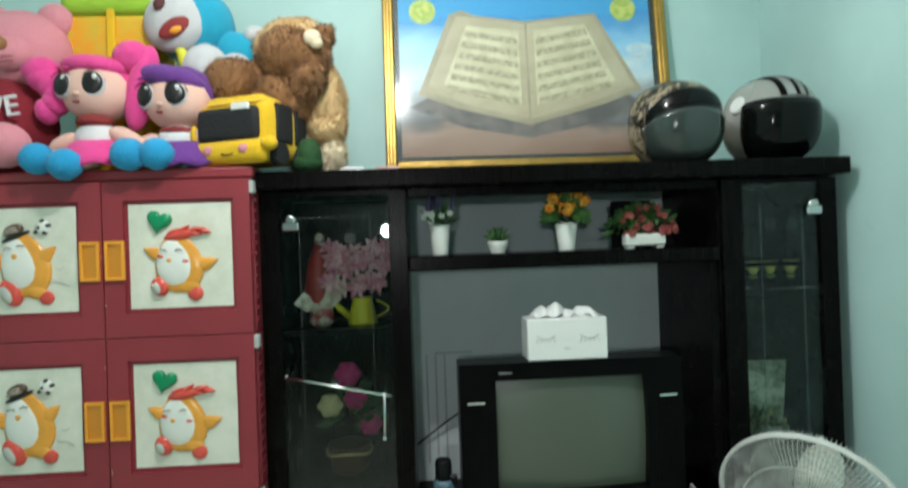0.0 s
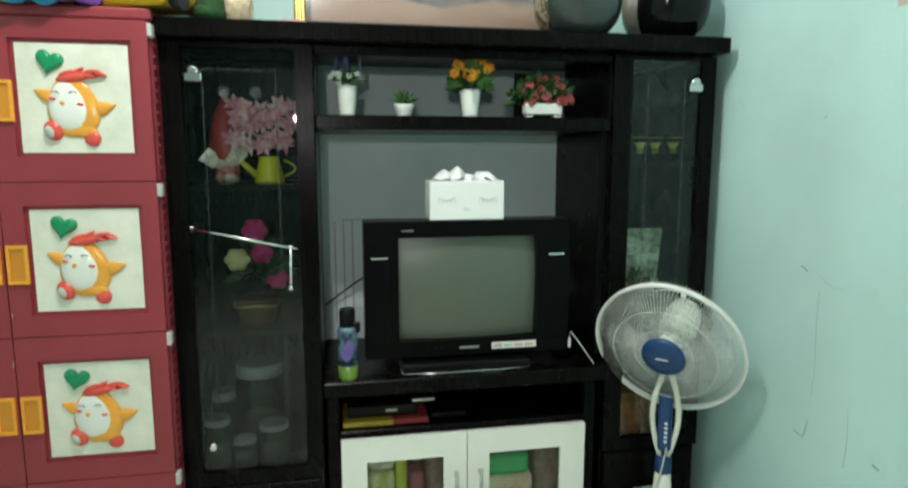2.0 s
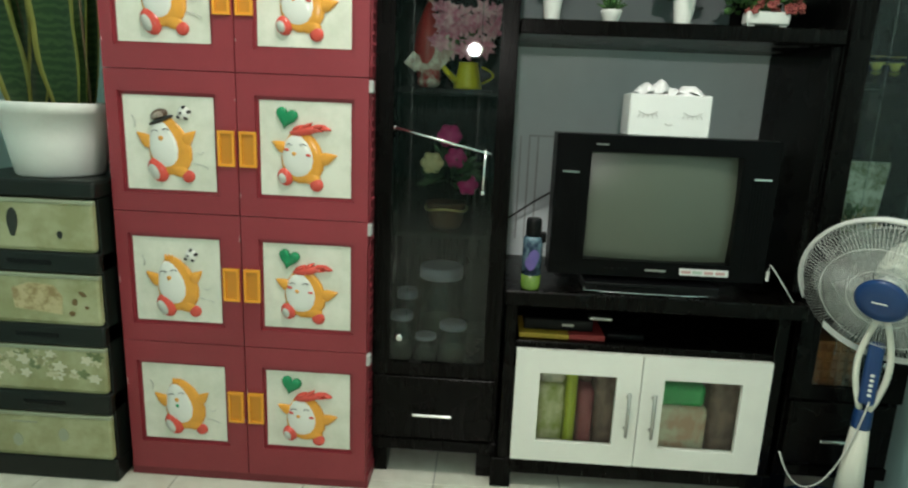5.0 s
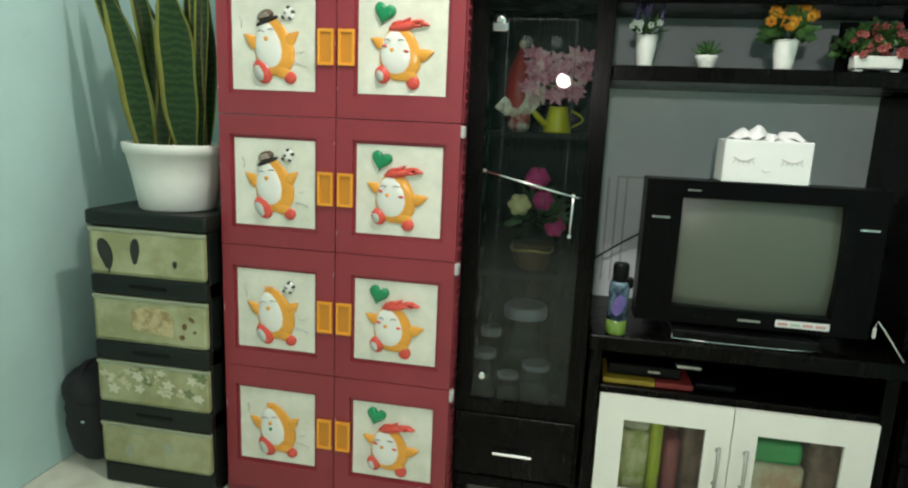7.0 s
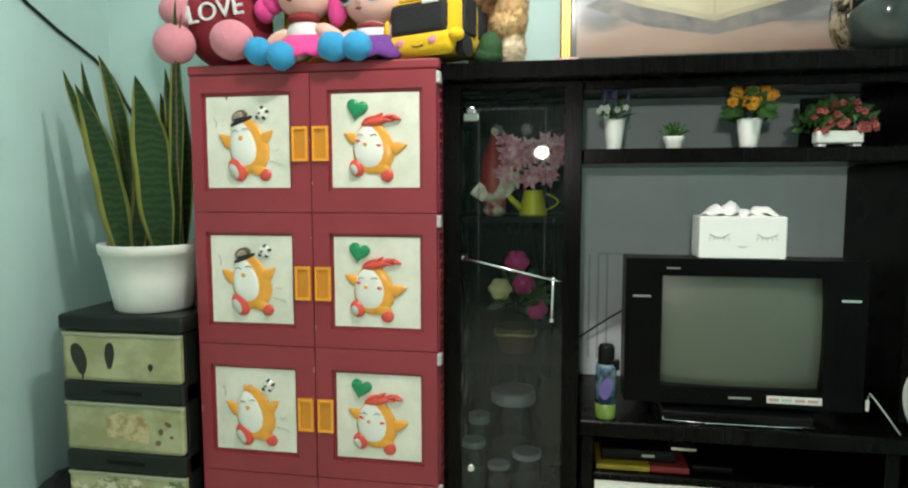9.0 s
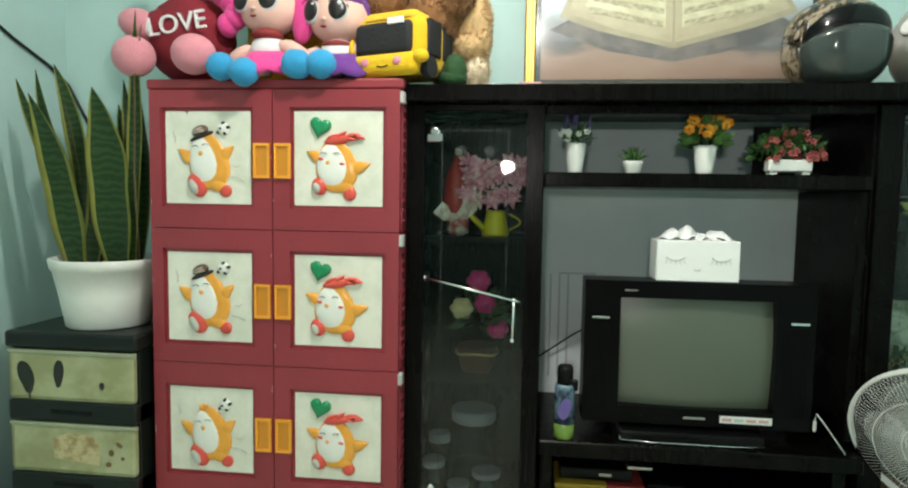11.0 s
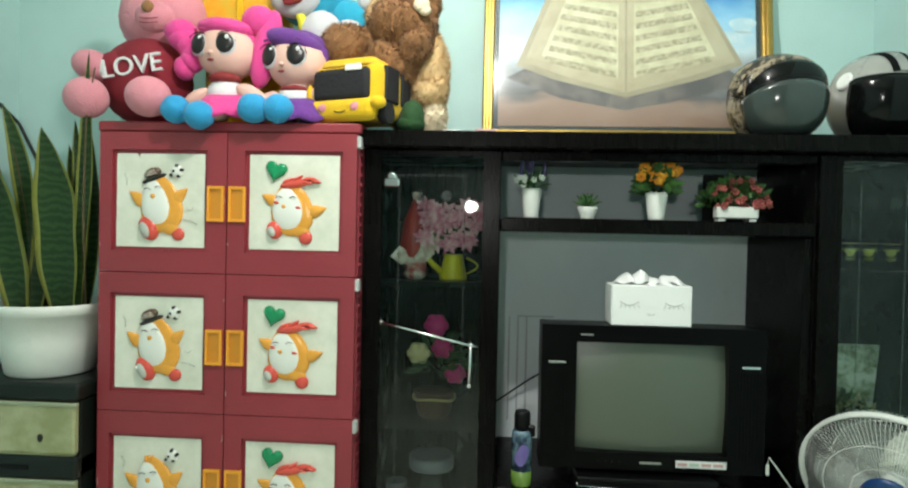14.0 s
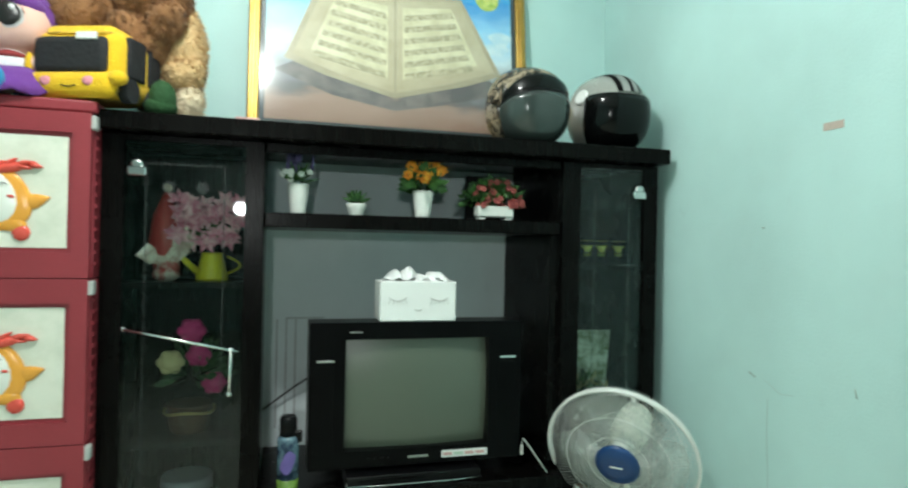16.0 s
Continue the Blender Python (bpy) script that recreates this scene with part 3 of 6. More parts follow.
def glass_cabinet(x0, x1, hinge_side, name_label, shelves=(1.222, 0.80)):
    """Tall narrow cabinet with a glass door above and a drawer below."""
    t = thing("glass_cabinet", (x0, UF, 0), name_label, "cabinet", "side cabinets of the wall unit")
    part("side_panel", bar(x0, x0 + 0.022, UF, UB, 0.10, 1.60), BLACK, t)
    part("side_panel", bar(x1 - 0.022, x1, UF, UB, 0.10, 1.60), BLACK, t)
    part("back_panel", bar(x0 + 0.022, x1 - 0.022, UB - 0.006, UB, 0.10, 1.60, 0), BLACK, t)
    part("bottom_board", bar(x0 + 0.022, x1 - 0.022, UF + 0.02, UB - 0.006, 0.355, 0.375), BLACK, t)
    part("plinth_rail", bar(x0 - 0.004, x1 + 0.004, UF - 0.006, UF + 0.02, 0.095, 0.135), BLACK, t)
    for fx in (x0 + 0.004, x1 - 0.056):
        for fy in (UF + 0.02, UB - 0.07):
            part("foot", bar(fx, fx + 0.052, fy, fy + 0.052, 0.0, 0.10), BLACK, t)
    dr = part("drawer_front", bar(x0 + 0.012, x1 - 0.012, UF - 0.018, UF, 0.145, 0.352), BLACK, t)
    xm = (x0 + x1) / 2
    h = Shape().box(xm - 0.062, xm + 0.062, UF - 0.042, UF - 0.032, 0.228, 0.238, 0.003)
    h.box(xm - 0.055, xm - 0.047, UF - 0.034, UF - 0.016, 0.229, 0.237, 0).box(xm + 0.047, xm + 0.055, UF - 0.034, UF - 0.016, 0.229, 0.237, 0)
    part("drawer_handle", h, CHROME, dr, "slim chrome bar handle")
    gx0, gx1, gz0, gz1 = x0 + 0.062, x1 - 0.05, 0.40, 1.585
    door = Shape().rim_of(x0 + 0.003, x1 - 0.003, 0.36, 1.598, gx0, gx1, gz0, gz1, UF - 0.02, UF - 0.001)
    d = part("door_frame", door, BLACK, t)
    part("glass_pane", bar(gx0 - 0.004, gx1 + 0.004, UF - 0.012, UF - 0.007, gz0 - 0.004, gz1 + 0.004, 0), GLASS, d, "clear glass door pane")
    e = Shape()
    for a0, a1, b0, b1 in ((gx0 + 0.05, gx0 + 0.053, 0.5, 1.53), (gx1 - 0.053, gx1 - 0.05, 0.5, 1.53), (gx0 + 0.053, gx1 - 0.053, 1.527, 1.53)):
        e.box(a0, a1, UF - 0.0137, UF - 0.0127, b0, b1, 0)
    for k in (0.36, 0.64):
        cx = gx0 + k * (gx1 - gx0)
        e.lathe([(0.016, -0.0005), (0.016, 0.0005)], (cx, UF - 0.0132, 1.47), 10, Matrix.Rotation(radians(90), 4, "X"))
    part("etched_line", e, ETCH, d, "frosted lines etched into the glass")
    hx = gx0 + 0.03 if hinge_side < 0 else gx1 - 0.018
    for hz, r in ((1.523, 0.017), (0.478, 0.013)):
        hg = Shape().box(hx - 0.022, hx + 0.022, UF - 0.026, UF - 0.013, hz - 0.028, hz - 0.004, 0.003) if hz > 1 else Shape()
        hg.lathe([(r, 0.0), (r, 0.006), (r * 0.6, 0.011)], (hx, UF - 0.014, hz), 16, Matrix.Rotation(radians(90), 4, "X"))
        part("glass_hinge", hg, CHROME, d, "bright metal glass hinge")
    for sz in shelves:
        part("inner_shelf", bar(x0 + 0.022, x1 - 0.022, UF + 0.03, UB - 0.006, sz - 0.016, sz, 0.001), BLACK if sz > 1 else GLASS, t)
    return t


ETCH = pane_glass("etched_glass", (0.80, 0.88, 0.85), rough=0.5)
left_cab = glass_cabinet(-0.337, 0.066, -1, "tall black-brown display cabinet with clear glass door full of ornaments")
right_cab = glass_cabinet(0.933, 1.268, 1, "tall black-brown glass display cabinet holding cups beside the wall", (1.283, 0.85))

handle = thing("door_pull", (-0.26, UF - 0.05, 0.93), "long chrome pull hung askew across the glass door", "handle")
s = Shape().tube([(-0.266, UF - 0.034, 1.108), (-0.13, UF - 0.032, 1.076), (0.008, UF - 0.03, 1.045)], 0.0042, 8)
part("rod", s, CHROME, handle)
part("rod", Shape().tube([(-0.010, UF - 0.03, 1.052), (-0.013, UF - 0.031, 0.932)], 0.0042, 8), CHROME, handle)
for c, r in (((-0.010, UF - 0.028, 1.050), 0.008), ((-0.266, UF - 0.03, 1.108), 0.007), ((-0.013, UF - 0.029, 0.934), 0.008)):
    part("end_cap", Shape().ball(c, r), CHROME, handle)

bridge = thing("wall_unit_bridge", (0.066, UF, 1.37), "black-brown top board and shelf joining the two cabinets", "shelf unit")
s = Shape().box(-0.345, 1.276, 1.772, UB + 0.01, 1.602, TOPZ, 0.004)
part("top_board", s, BLACK, bridge)
part("fascia", bar(0.067, 0.932, UF - 0.012, UF + 0.008, 1.575, 1.601), BLACK, bridge)
part("shelf", bar(0.067, 0.932, UF - 0.015, UB - 0.012, 1.374, 1.414), BLACK, bridge)
part("back_board", bar(0.067, 0.932, UB - 0.008, UB, 0.64, 1.601, 0), GREY, bridge, "flat grey back board")
part("side_cheek", bar(0.905, 0.931, UF + 0.0, UB - 0.009, 0.68, 1.373), BLACK, bridge)

SF = 1.822
stand = thing("television_stand", (0.09, SF, 0), "black-brown low television stand with two white framed doors", "cabinet")
part("top_board", bar(0.069, 0.930, 1.782, UB - 0.01, 0.615, 0.660, 0.004), BLACK, stand)
part("side_panel", bar(0.075, 0.111, SF, UB - 0.02, 0.06, 0.614), BLACK, stand)
part("side_panel", bar(0.870, 0.906, SF, UB - 0.02, 0.06, 0.614), BLACK, stand)
part("niche_floor", bar(0.1115, 0.8695, SF - 0.004, UB - 0.02, 0.478, 0.496), BLACK, stand)
part("back_panel", bar(0.1115, 0.8695, UB - 0.03, UB - 0.021, 0.06, 0.614, 0), BLACK, stand)
part("bottom_board", bar(0.1115, 0.8695, SF + 0.02, UB - 0.03, 0.09, 0.107), BLACK, stand)
part("plinth_rail", bar(0.1, 0.88, SF - 0.004, SF + 0.018, 0.052, 0.106), BLACK, stand)
for lx in (0.055, 0.852):
    for ly in (SF - 0.006, UB - 0.09):
        part("leg", bar(lx, lx + 0.064, ly, ly + 0.06, 0.0, 0.075 if ly > 2 else 0.1), BLACK, stand)
for dx0, dx1, wx0, wx1, hx in ((0.114, 0.4885, 0.188, 0.418, 0.453), (0.4915, 0.866, 0.559, 0.787, 0.528)):
    z0, z1, wz0, wz1 = 0.111, 0.474, 0.177, 0.402
    s = Shape().rim_of(dx0, dx1, z0, z1, wx0, wx1, wz0, wz1, SF - 0.020, SF - 0.002)
    d = part("door", s, WHITE_DOOR, stand, "white lacquered door with a square window")
    part("window_pane", bar(wx0 - 0.004, wx1 + 0.004, SF - 0.009, SF - 0.005, wz0 - 0.004, wz1 + 0.004, 0), SMOKE, d, "smoky glass pane")
    s = Shape().tube([(hx, SF - 0.046, 0.222), (hx, SF - 0.046, 0.364)], 0.005, 10)
    s.tube([(hx, SF - 0.046, 0.24), (hx, SF - 0.018, 0.24)], 0.004, 8).tube([(hx, SF - 0.046, 0.346), (hx, SF - 0.018, 0.346)], 0.004, 8)
    part("handle", s, STEEL, d, "upright steel bar handle")

# things behind the white doors
GREENPACK = surface("green_pack", (0.05, 0.42, 0.14), 0.4, var=0.2)
LIMEPACK = surface("lime_pack", (0.50, 0.58, 0.06), 0.4, var=0.25, scale=18)
PINKPACK = surface("dull_pink_pack", (0.30, 0.075, 0.10), 0.5, var=0.3, scale=18)
GREYPACK = mottled("pale_pack_print", (0.42, 0.42, 0.34), (0.70, 0.66, 0.55), 18, 0.5)

GREYPACK2 = mottled("pale_lime_print", (0.34, 0.40, 0.10), (0.70, 0.70, 0.46), 16, 0.5, 0.4, 0.6)
BROWNPACK = mottled("dark_brown_print", (0.10, 0.06, 0.05), (0.26, 0.17, 0.15), 16, 0.5, 0.4, 0.6)
PEACHPACK = mottled("peach_and_cream_print", (0.62, 0.40, 0.30), (0.70, 0.68, 0.56), 12, 0.5, 0.42, 0.55)


def soft_pack(x0, x1, y0, y1, z0, z1, mat, label):
    solid("packet", (x0, y0, z0), Shape().box(x0, x1, y0, y1, z0, z1, 0.018, 3), mat, label, "packet", "packets in the stand")


soft_pack(0.19, 0.275, 1.846, 2.0, 0.108, 0.345, GREYPACK2, "pale lime printed packet behind the stand's glass")
soft_pack(0.276, 0.312, 1.840, 2.0, 0.108, 0.395, LIMEPACK, "bright lime packet standing behind the stand's glass")
soft_pack(0.19, 0.274, 1.85, 1.99, 0.346, 0.385, GREYPACK, "pale packet lying on a lime packet")
soft_pack(0.318, 0.365, 1.842, 2.02, 0.108, 0.34, PINKPACK, "dull pink packet standing behind the stand's glass")
soft_pack(0.367, 0.44, 1.85, 2.03, 0.108, 0.395, BROWNPACK, "dark brown packet beside a pink one")
soft_pack(0.318, 0.366, 1.88, 2.02, 0.341, 0.41, BROWNPACK, "dark brown packet lying on a pink one")
soft_pack(0.115, 0.186, 1.85, 1.98, 0.108, 0.36, GREYPACK, "pale grey packet at the side of the stand")
soft_pack(0.53, 0.715, 1.842, 2.02, 0.108, 0.30, PEACHPACK, "pale printed packet behind the stand's glass")
soft_pack(0.53, 0.70, 1.838, 2.0, 0.301, 0.372, GREENPACK, "green packet lying on a pale packet")
soft_pack(0.72, 0.82, 1.85, 2.0, 0.108, 0.385, BROWNPACK, "dark brown packet in the stand")

# ---- television and what stands round it ----
tv = thing("television", (0.505, 1.85, 0.66), "black box television with side speakers and a grey tube", "television")
TX0, TX1, TZ0, TZ1, TF = 0.192, 0.818, 0.702, 1.112, 1.850
SX0, SX1, SZ0, SZ1 = 0.292, 0.716, 0.750, 1.064
s = Shape().rim_of(TX0, TX1, TZ0, TZ1, SX0, SX1, SZ0, SZ1, TF, TF + 0.10, 0.005)
part("front_frame", s, TVBLACK, tv)
s = Shape()
n = 12
grid = [[None] * (n + 1) for _ in range(n + 1)]
for i in range(n + 1):
    for j in range(n + 1):
        u, v = 2 * i / n - 1, 2 * j / n - 1
        grid[i][j] = s.bm.verts.new(((SX0 + SX1) / 2 + u * (SX1 - SX0) / 2, TF + 0.008 + 0.016 * (u * u + v * v), (SZ0 + SZ1) / 2 + v * (SZ1 - SZ0) / 2))
for i in range(n):
    for j in range(n):
        f = s.bm.faces.new((grid[i][j], grid[i + 1][j], grid[i + 1][j + 1], grid[i][j + 1]))
        f.smooth = True
part("screen", s, SCREEN, tv, "bulging grey-green picture tube, switched off")
s = Shape()
for x0, x1, y0, y1, z0, z1 in ((TX0 + 0.02, TX1 - 0.02, TF + 0.1, TF + 0.18, TZ0 + 0.01, TZ1 - 0.02), (0.29, 0.72, TF + 0.18, TF + 0.32, TZ0 + 0.04, TZ1 - 0.06)):
    s.box(x0, x1, y0, y1, z0, z1, 0.02, 2)
part("back_shell", s, TVBLACK, tv)
part("foot", bar(0.30, 0.71, TF + 0.06, TF + 0.3, 0.661, TZ0 + 0.004), TVBLACK, tv)
for sx in (0.2, 0.739):
    s = Shape()
    for k in range(7):
        s.box(sx + 0.006 + k * 0.009, sx + 0.010 + k * 0.009, TF - 0.0012, TF + 0.001, 0.74, 0.99, 0)
    part("speaker_grille", s, TVBLACK, tv)
    part("badge", bar(sx + 0.012, sx + 0.062, TF - 0.004, TF, 1.001, 1.008, 0.001), CHROME, tv, "small bright badge")
part("badge", bar(0.302, 0.338, TF - 0.003, TF, 1.083, 1.087, 0.0005), STEEL, tv, "small pale lettering bar")
part("badge", bar(0.475, 0.535, TF - 0.003, TF, 0.722, 0.728, 0.0005), STEEL, tv, "small silver lettering bar")
st = part("energy_sticker", bar(0.575, 0.715, TF - 0.003, TF, 0.716, 0.736, 0), LABELWHITE, tv, "white sticker with red and green print")
s = Shape()
for k, sl in ((0, 0), (1, 1), (2, 0), (3, 0)):
    s.use(sl).box(0.58 + k * 0.033, 0.606 + k * 0.033, TF - 0.0045, TF - 0.002, 0.722, 0.730, 0)
part("sticker_print", s, [LABELRED, LABELGREEN], st)
for k in range(4):
    part("button", Shape().lathe([(0.004, 0), (0.004, 0.004)], (0.36 + k * 0.02, TF, 0.725), 10, Matrix.Rotation(radians(90), 4, "X")), BLACKPL, tv)

dvd = thing("disc_player", (0.49, 1.83, 0.66), "flat black disc player with a bright metal edge under the television", "disc player")
part("case", bar(0.295, 0.685, 1.812, 1.905, 0.661, 0.690, 0.003), BLACKPL, dvd)
part("front_trim", Shape().tube([(0.293, 1.810, 0.666), (0.40, 1.806, 0.664), (0.6, 1.806, 0.664), (0.687, 1.810, 0.666)], 0.0020), CHROME, dvd, "thin chrome strip")
part("corner_trim", bar(0.294, 0.298, 1.809, 1.812, 0.668, 0.676, 0.001), STEEL, dvd)
part("disc_tray", bar(0.33, 0.52, 1.808, 1.812, 0.675, 0.684, 0.001), TVBLACK, dvd)

tis = thing("tissue_box", (0.498, 1.90, TZ1), "white card tissue box printed with closed eyelashes on the television", "tissue box")
part("carton", bar(0.386, 0.611, 1.853, 1.96, TZ1 + 0.001, 1.229, 0.003), TISSUE, tis)
s = Shape()
for ex in (0.437, 0.560):
    s.tube([(ex - 0.026 + 0.052 * k / 8, 1.8515, 1.182 - 0.010 * math.sin(math.pi * k / 8)) for k in range(9)], 0.0013, 5)
    for k in range(5):
        x = ex - 0.022 + 0.011 * k
        s.tube([(x, 1.8515, 1.175 - 0.004 * math.sin(math.pi * (k + 0.5) / 5)), (x + (k - 2) * 0.003, 1.8515, 1.163)], 0.0009, 4)
s.tube([(0.487 + 0.02 * k / 5, 1.8515, 1.149 - 0.004 * math.sin(math.pi * k / 5)) for k in range(6)], 0.0014, 5)
stuff("lash_print", s, LASH, tis, "thin grey lashes and mouth line")
s = Shape()
for k in range(4):
    rows = []
    for i in range(15):
        u = i / 14
        x = 0.392 + 0.045 * k + 0.075 * u
        rows.append([s.bm.verts.new((x + 0.008 * math.sin(3 * v + k), 1.905 + (v - 0.5) * 0.05 + 0.010 * math.sin(7 * u + 2 * k), 1.2285 + (0.030 + 0.012 * math.sin(2.1 * k)) * math.sin(math.pi * u) * math.sin(math.pi * v) ** 0.6 + 0.004 * math.sin(11 * u + 5 * v + k))) for v in (0.02, 0.25, 0.5, 0.75, 0.98)])
    for a, b in zip(rows, rows[1:]):
        for j in range(4):
            s.bm.faces.new((a[j], a[j + 1], b[j + 1], b[j])).smooth = True
part("tissue", s, TISSUEPAPER, tis, "crumpled white tissue")

can = thing("spray_can", (0.140, 1.812, 0.66), "blue and green printed spray can with a black cap", "spray can")
s = Shape().lathe([(0.026, 0.661), (0.0285, 0.667), (0.0285, 0.705)], (0.140, 1.815, 0), 20)
part("lower_body", s, CANGREEN, can, "green printed lower body")
part("body", Shape().lathe([(0.0285, 0.7051), (0.0285, 0.808), (0.024, 0.818)], (0.140, 1.815, 0), 20), CANBODY, can)
s = Shape()
prev = None
for k in range(9):
    a = radians(225 + 11 * k)
    w = 0.004 + 0.026 * math.sin(math.pi * k / 8)
    c = (0.140 + 0.0292 * math.cos(a), 1.815 + 0.0292 * math.sin(a))
    now = [s.bm.verts.new((c[0], c[1], 0.752 + (k - 4) * 0.003 + e * w)) for e in (-1, 1)]
    if prev:
        s.bm.faces.new((prev[0], now[0], now[1], prev[1])).smooth = True
    prev = now
part("label_patch", s, CANPURPLE, can, "violet printed patch")
part("cap", Shape().lathe([(0.0225, 0.8181), (0.0225, 0.862), (0.019, 0.87)], (0.140, 1.815, 0), 20), BLACKPL, can)
part("trigger", Shape().box(0.150, 0.176, 1.80, 1.815, 0.80, 0.832, 0.004), BLACKPL, can)

box2 = thing("set_top_box", (0.25, 1.86, 0.496), "flat black set-top box in the stand's niche", "set-top box")
part("case", bar(0.135, 0.345, 1.87, 2.0, 0.5145, 0.551, 0.003), BLACKPL, box2)
part("display", bar(0.25, 0.285, 1.867, 1.87, 0.530, 0.537, 0), STEEL, box2)
mag = thing("flat_box", (0.25, 1.86, 0.496), "yellow and red printed flat carton under the black box", "carton")
part("yellow_half", bar(0.120, 0.270, 1.84, 2.0, 0.497, 0.513, 0.002), MAGYELLOW, mag)
part("red_half", bar(0.2705, 0.378, 1.842, 2.0, 0.497, 0.514, 0.002), MAGRED, mag)
solid("remote_control", (0.4, 1.87, 0.497), Shape().box(0.385, 0.5, 1.86, 1.90, 0.497, 0.518, 0.006, 2), BLACKPL, "black remote control lying in the niche", "remote control")
solid("charger", (0.36, 1.84, 0.57), Shape().box(0.33, 0.403, 1.872, 1.912, 0.5515, 0.5635, 0.004, 2), STEEL, "small grey gadget lying on the black box", "gadget")
solid("wall_cable", (0.07, UB - 0.02, 0.78), Shape().tube([(0.068, 2.22, 0.786), (0.12, 2.215, 0.825), (0.17, 2.21, 0.862), (0.25, 2.20, 0.915)], 0.0032), CORDBLACK, "black cable hanging behind the television", "cable")
s = Shape()
for x in (0.105, 0.135, 0.165):
    s.box(x, x + 0.006, UB - 0.012, UB - 0.009, 0.72, 1.08, 0)
s.box(0.135, 0.26, UB - 0.012, UB - 0.009, 1.08, 1.086, 0)
solid("wall_conduit", (0.1, UB - 0.01, 0.72), s, CONDUIT, "thin pale lines of wire conduit on the grey board", "conduit")
ant = thing("antenna_lead", (0.81, 1.80, 0.66), "white lead and small white plug beside the television", "cable")
part("plug", bar(0.804, 0.812, 1.80, 1.808, 0.722, 0.752, 0.002), CORDWHITE, ant)
part("lead", Shape().tube([(0.808, 1.804, 0.751), (0.810, 1.80, 0.772), (0.828, 1.795, 0.748), (0.853, 1.79, 0.712), (0.884, 1.79, 0.668)], 0.0019), CORDWHITE, ant)

# ---- flower pots on the shelf ----
rng = random.Random(5)


def leaf_blade(s, base, tip, width, bend=0.0):
    b, t = Vector(base), Vector(tip)
    d = t - b
    side = d.cross(Vector((0.2, 1, 0.1))).normalized() * width / 2
    mid = b + d * 0.5 + Vector((0, 0, bend))
    vs = [s.bm.verts.new(p) for p in (b, mid - side, mid + side, t, mid + Vector((0, -0.003, 0.002)))]
    for f in ((0, 1, 4), (0, 4, 2), (1, 3, 4), (4, 3, 2)):
        s.bm.faces.new([vs[i] for i in f]).material_index = s.slot


def tuft(s, c, r, n, length, width, up=0.5):
    for _ in range(n):
        a, e = rng.uniform(0, 2 * math.pi), rng.uniform(-0.3, 1.2)
        d = Vector((math.cos(a) * math.cos(e), math.sin(a) * math.cos(e), math.sin(e) + up)).normalized()
        p = Vector(c) + d * r * rng.uniform(0.3, 0.9)
        leaf_blade(s, p, p + d * length * rng.uniform(0.6, 1.2), width * rng.uniform(0.7, 1.2), rng.uniform(-0.002, 0.004))


def bloom(s, c, r, petals=6):
    a0 = rng.uniform(0, 6)
    for k in range(petals):
        a = a0 + 2 * math.pi * k / petals
        s.ball((c[0] + r * 0.55 * math.cos(a), c[1] - 0.002, c[2] + r * 0.55 * math.sin(a)), (r * 0.5, r * 0.3, r * 0.4), (0, -math.degrees(a), 0), 6, 4)


def pot(name, c, r0, r1, h, label, ribs=0):
    t = thing(name, c, label, "potted plant", "pots on the shelf")
    prof = [(r0, 0), (r0 * 1.02, 0.004)]
    if ribs:
        for k in range(ribs):
            z = h * (k + 0.5) / ribs
            rr = r0 + (r1 - r0) * (k + 0.5) / ribs
            prof += [(rr * 1.03, z), (rr * 0.98, z + h * 0.3 / ribs)]
    else:
        prof += [((r0 + r1) / 2 * 1.02, h / 2)]
    prof += [(r1, h - 0.004), (r1 * 0.98, h), (r1 * 0.86, h), (r1 * 0.82, h - 0.01)]
    part("pot", Shape().lathe([(r, c[2] + z) for r, z in prof], (c[0], c[1], 0), 24), POTWHITE, t, "white pot")
    return t


SZ = 1.4145
lav = pot("lavender_pot", (0.155, 1.90, SZ), 0.021, 0.030, 0.085, "artificial lavender in a tall white pot")
s = Shape()
tuft(s, (0.155, 1.90, SZ + 0.085), 0.018, 40, 0.05, 0.008)
stuff("foliage", s, LEAF, lav)
s = Shape()
for k in range(11):
    x, y = 0.155 + rng.uniform(-0.04, 0.04), 1.90 + rng.uniform(-0.02, 0.02)
    z = SZ + 0.085 + rng.uniform(0.03, 0.055)
    for j in range(5):
        s.ball((x + j * 0.001, y, z + j * 0.0095), (0.0065 - j * 0.0006, 0.0065, 0.007), (0, 0, 0), 8, 5)
stuff("spike", s, LAVENDER, lav, "dark violet lavender spikes")
s = Shape()
for k in range(7):
    bloom(s, (0.155 + rng.uniform(-0.045, 0.035), 1.885, SZ + 0.10 + rng.uniform(-0.01, 0.025)), 0.010, 5)
stuff("blossom", s, WHITEFLOWER, lav, "small white flowers")

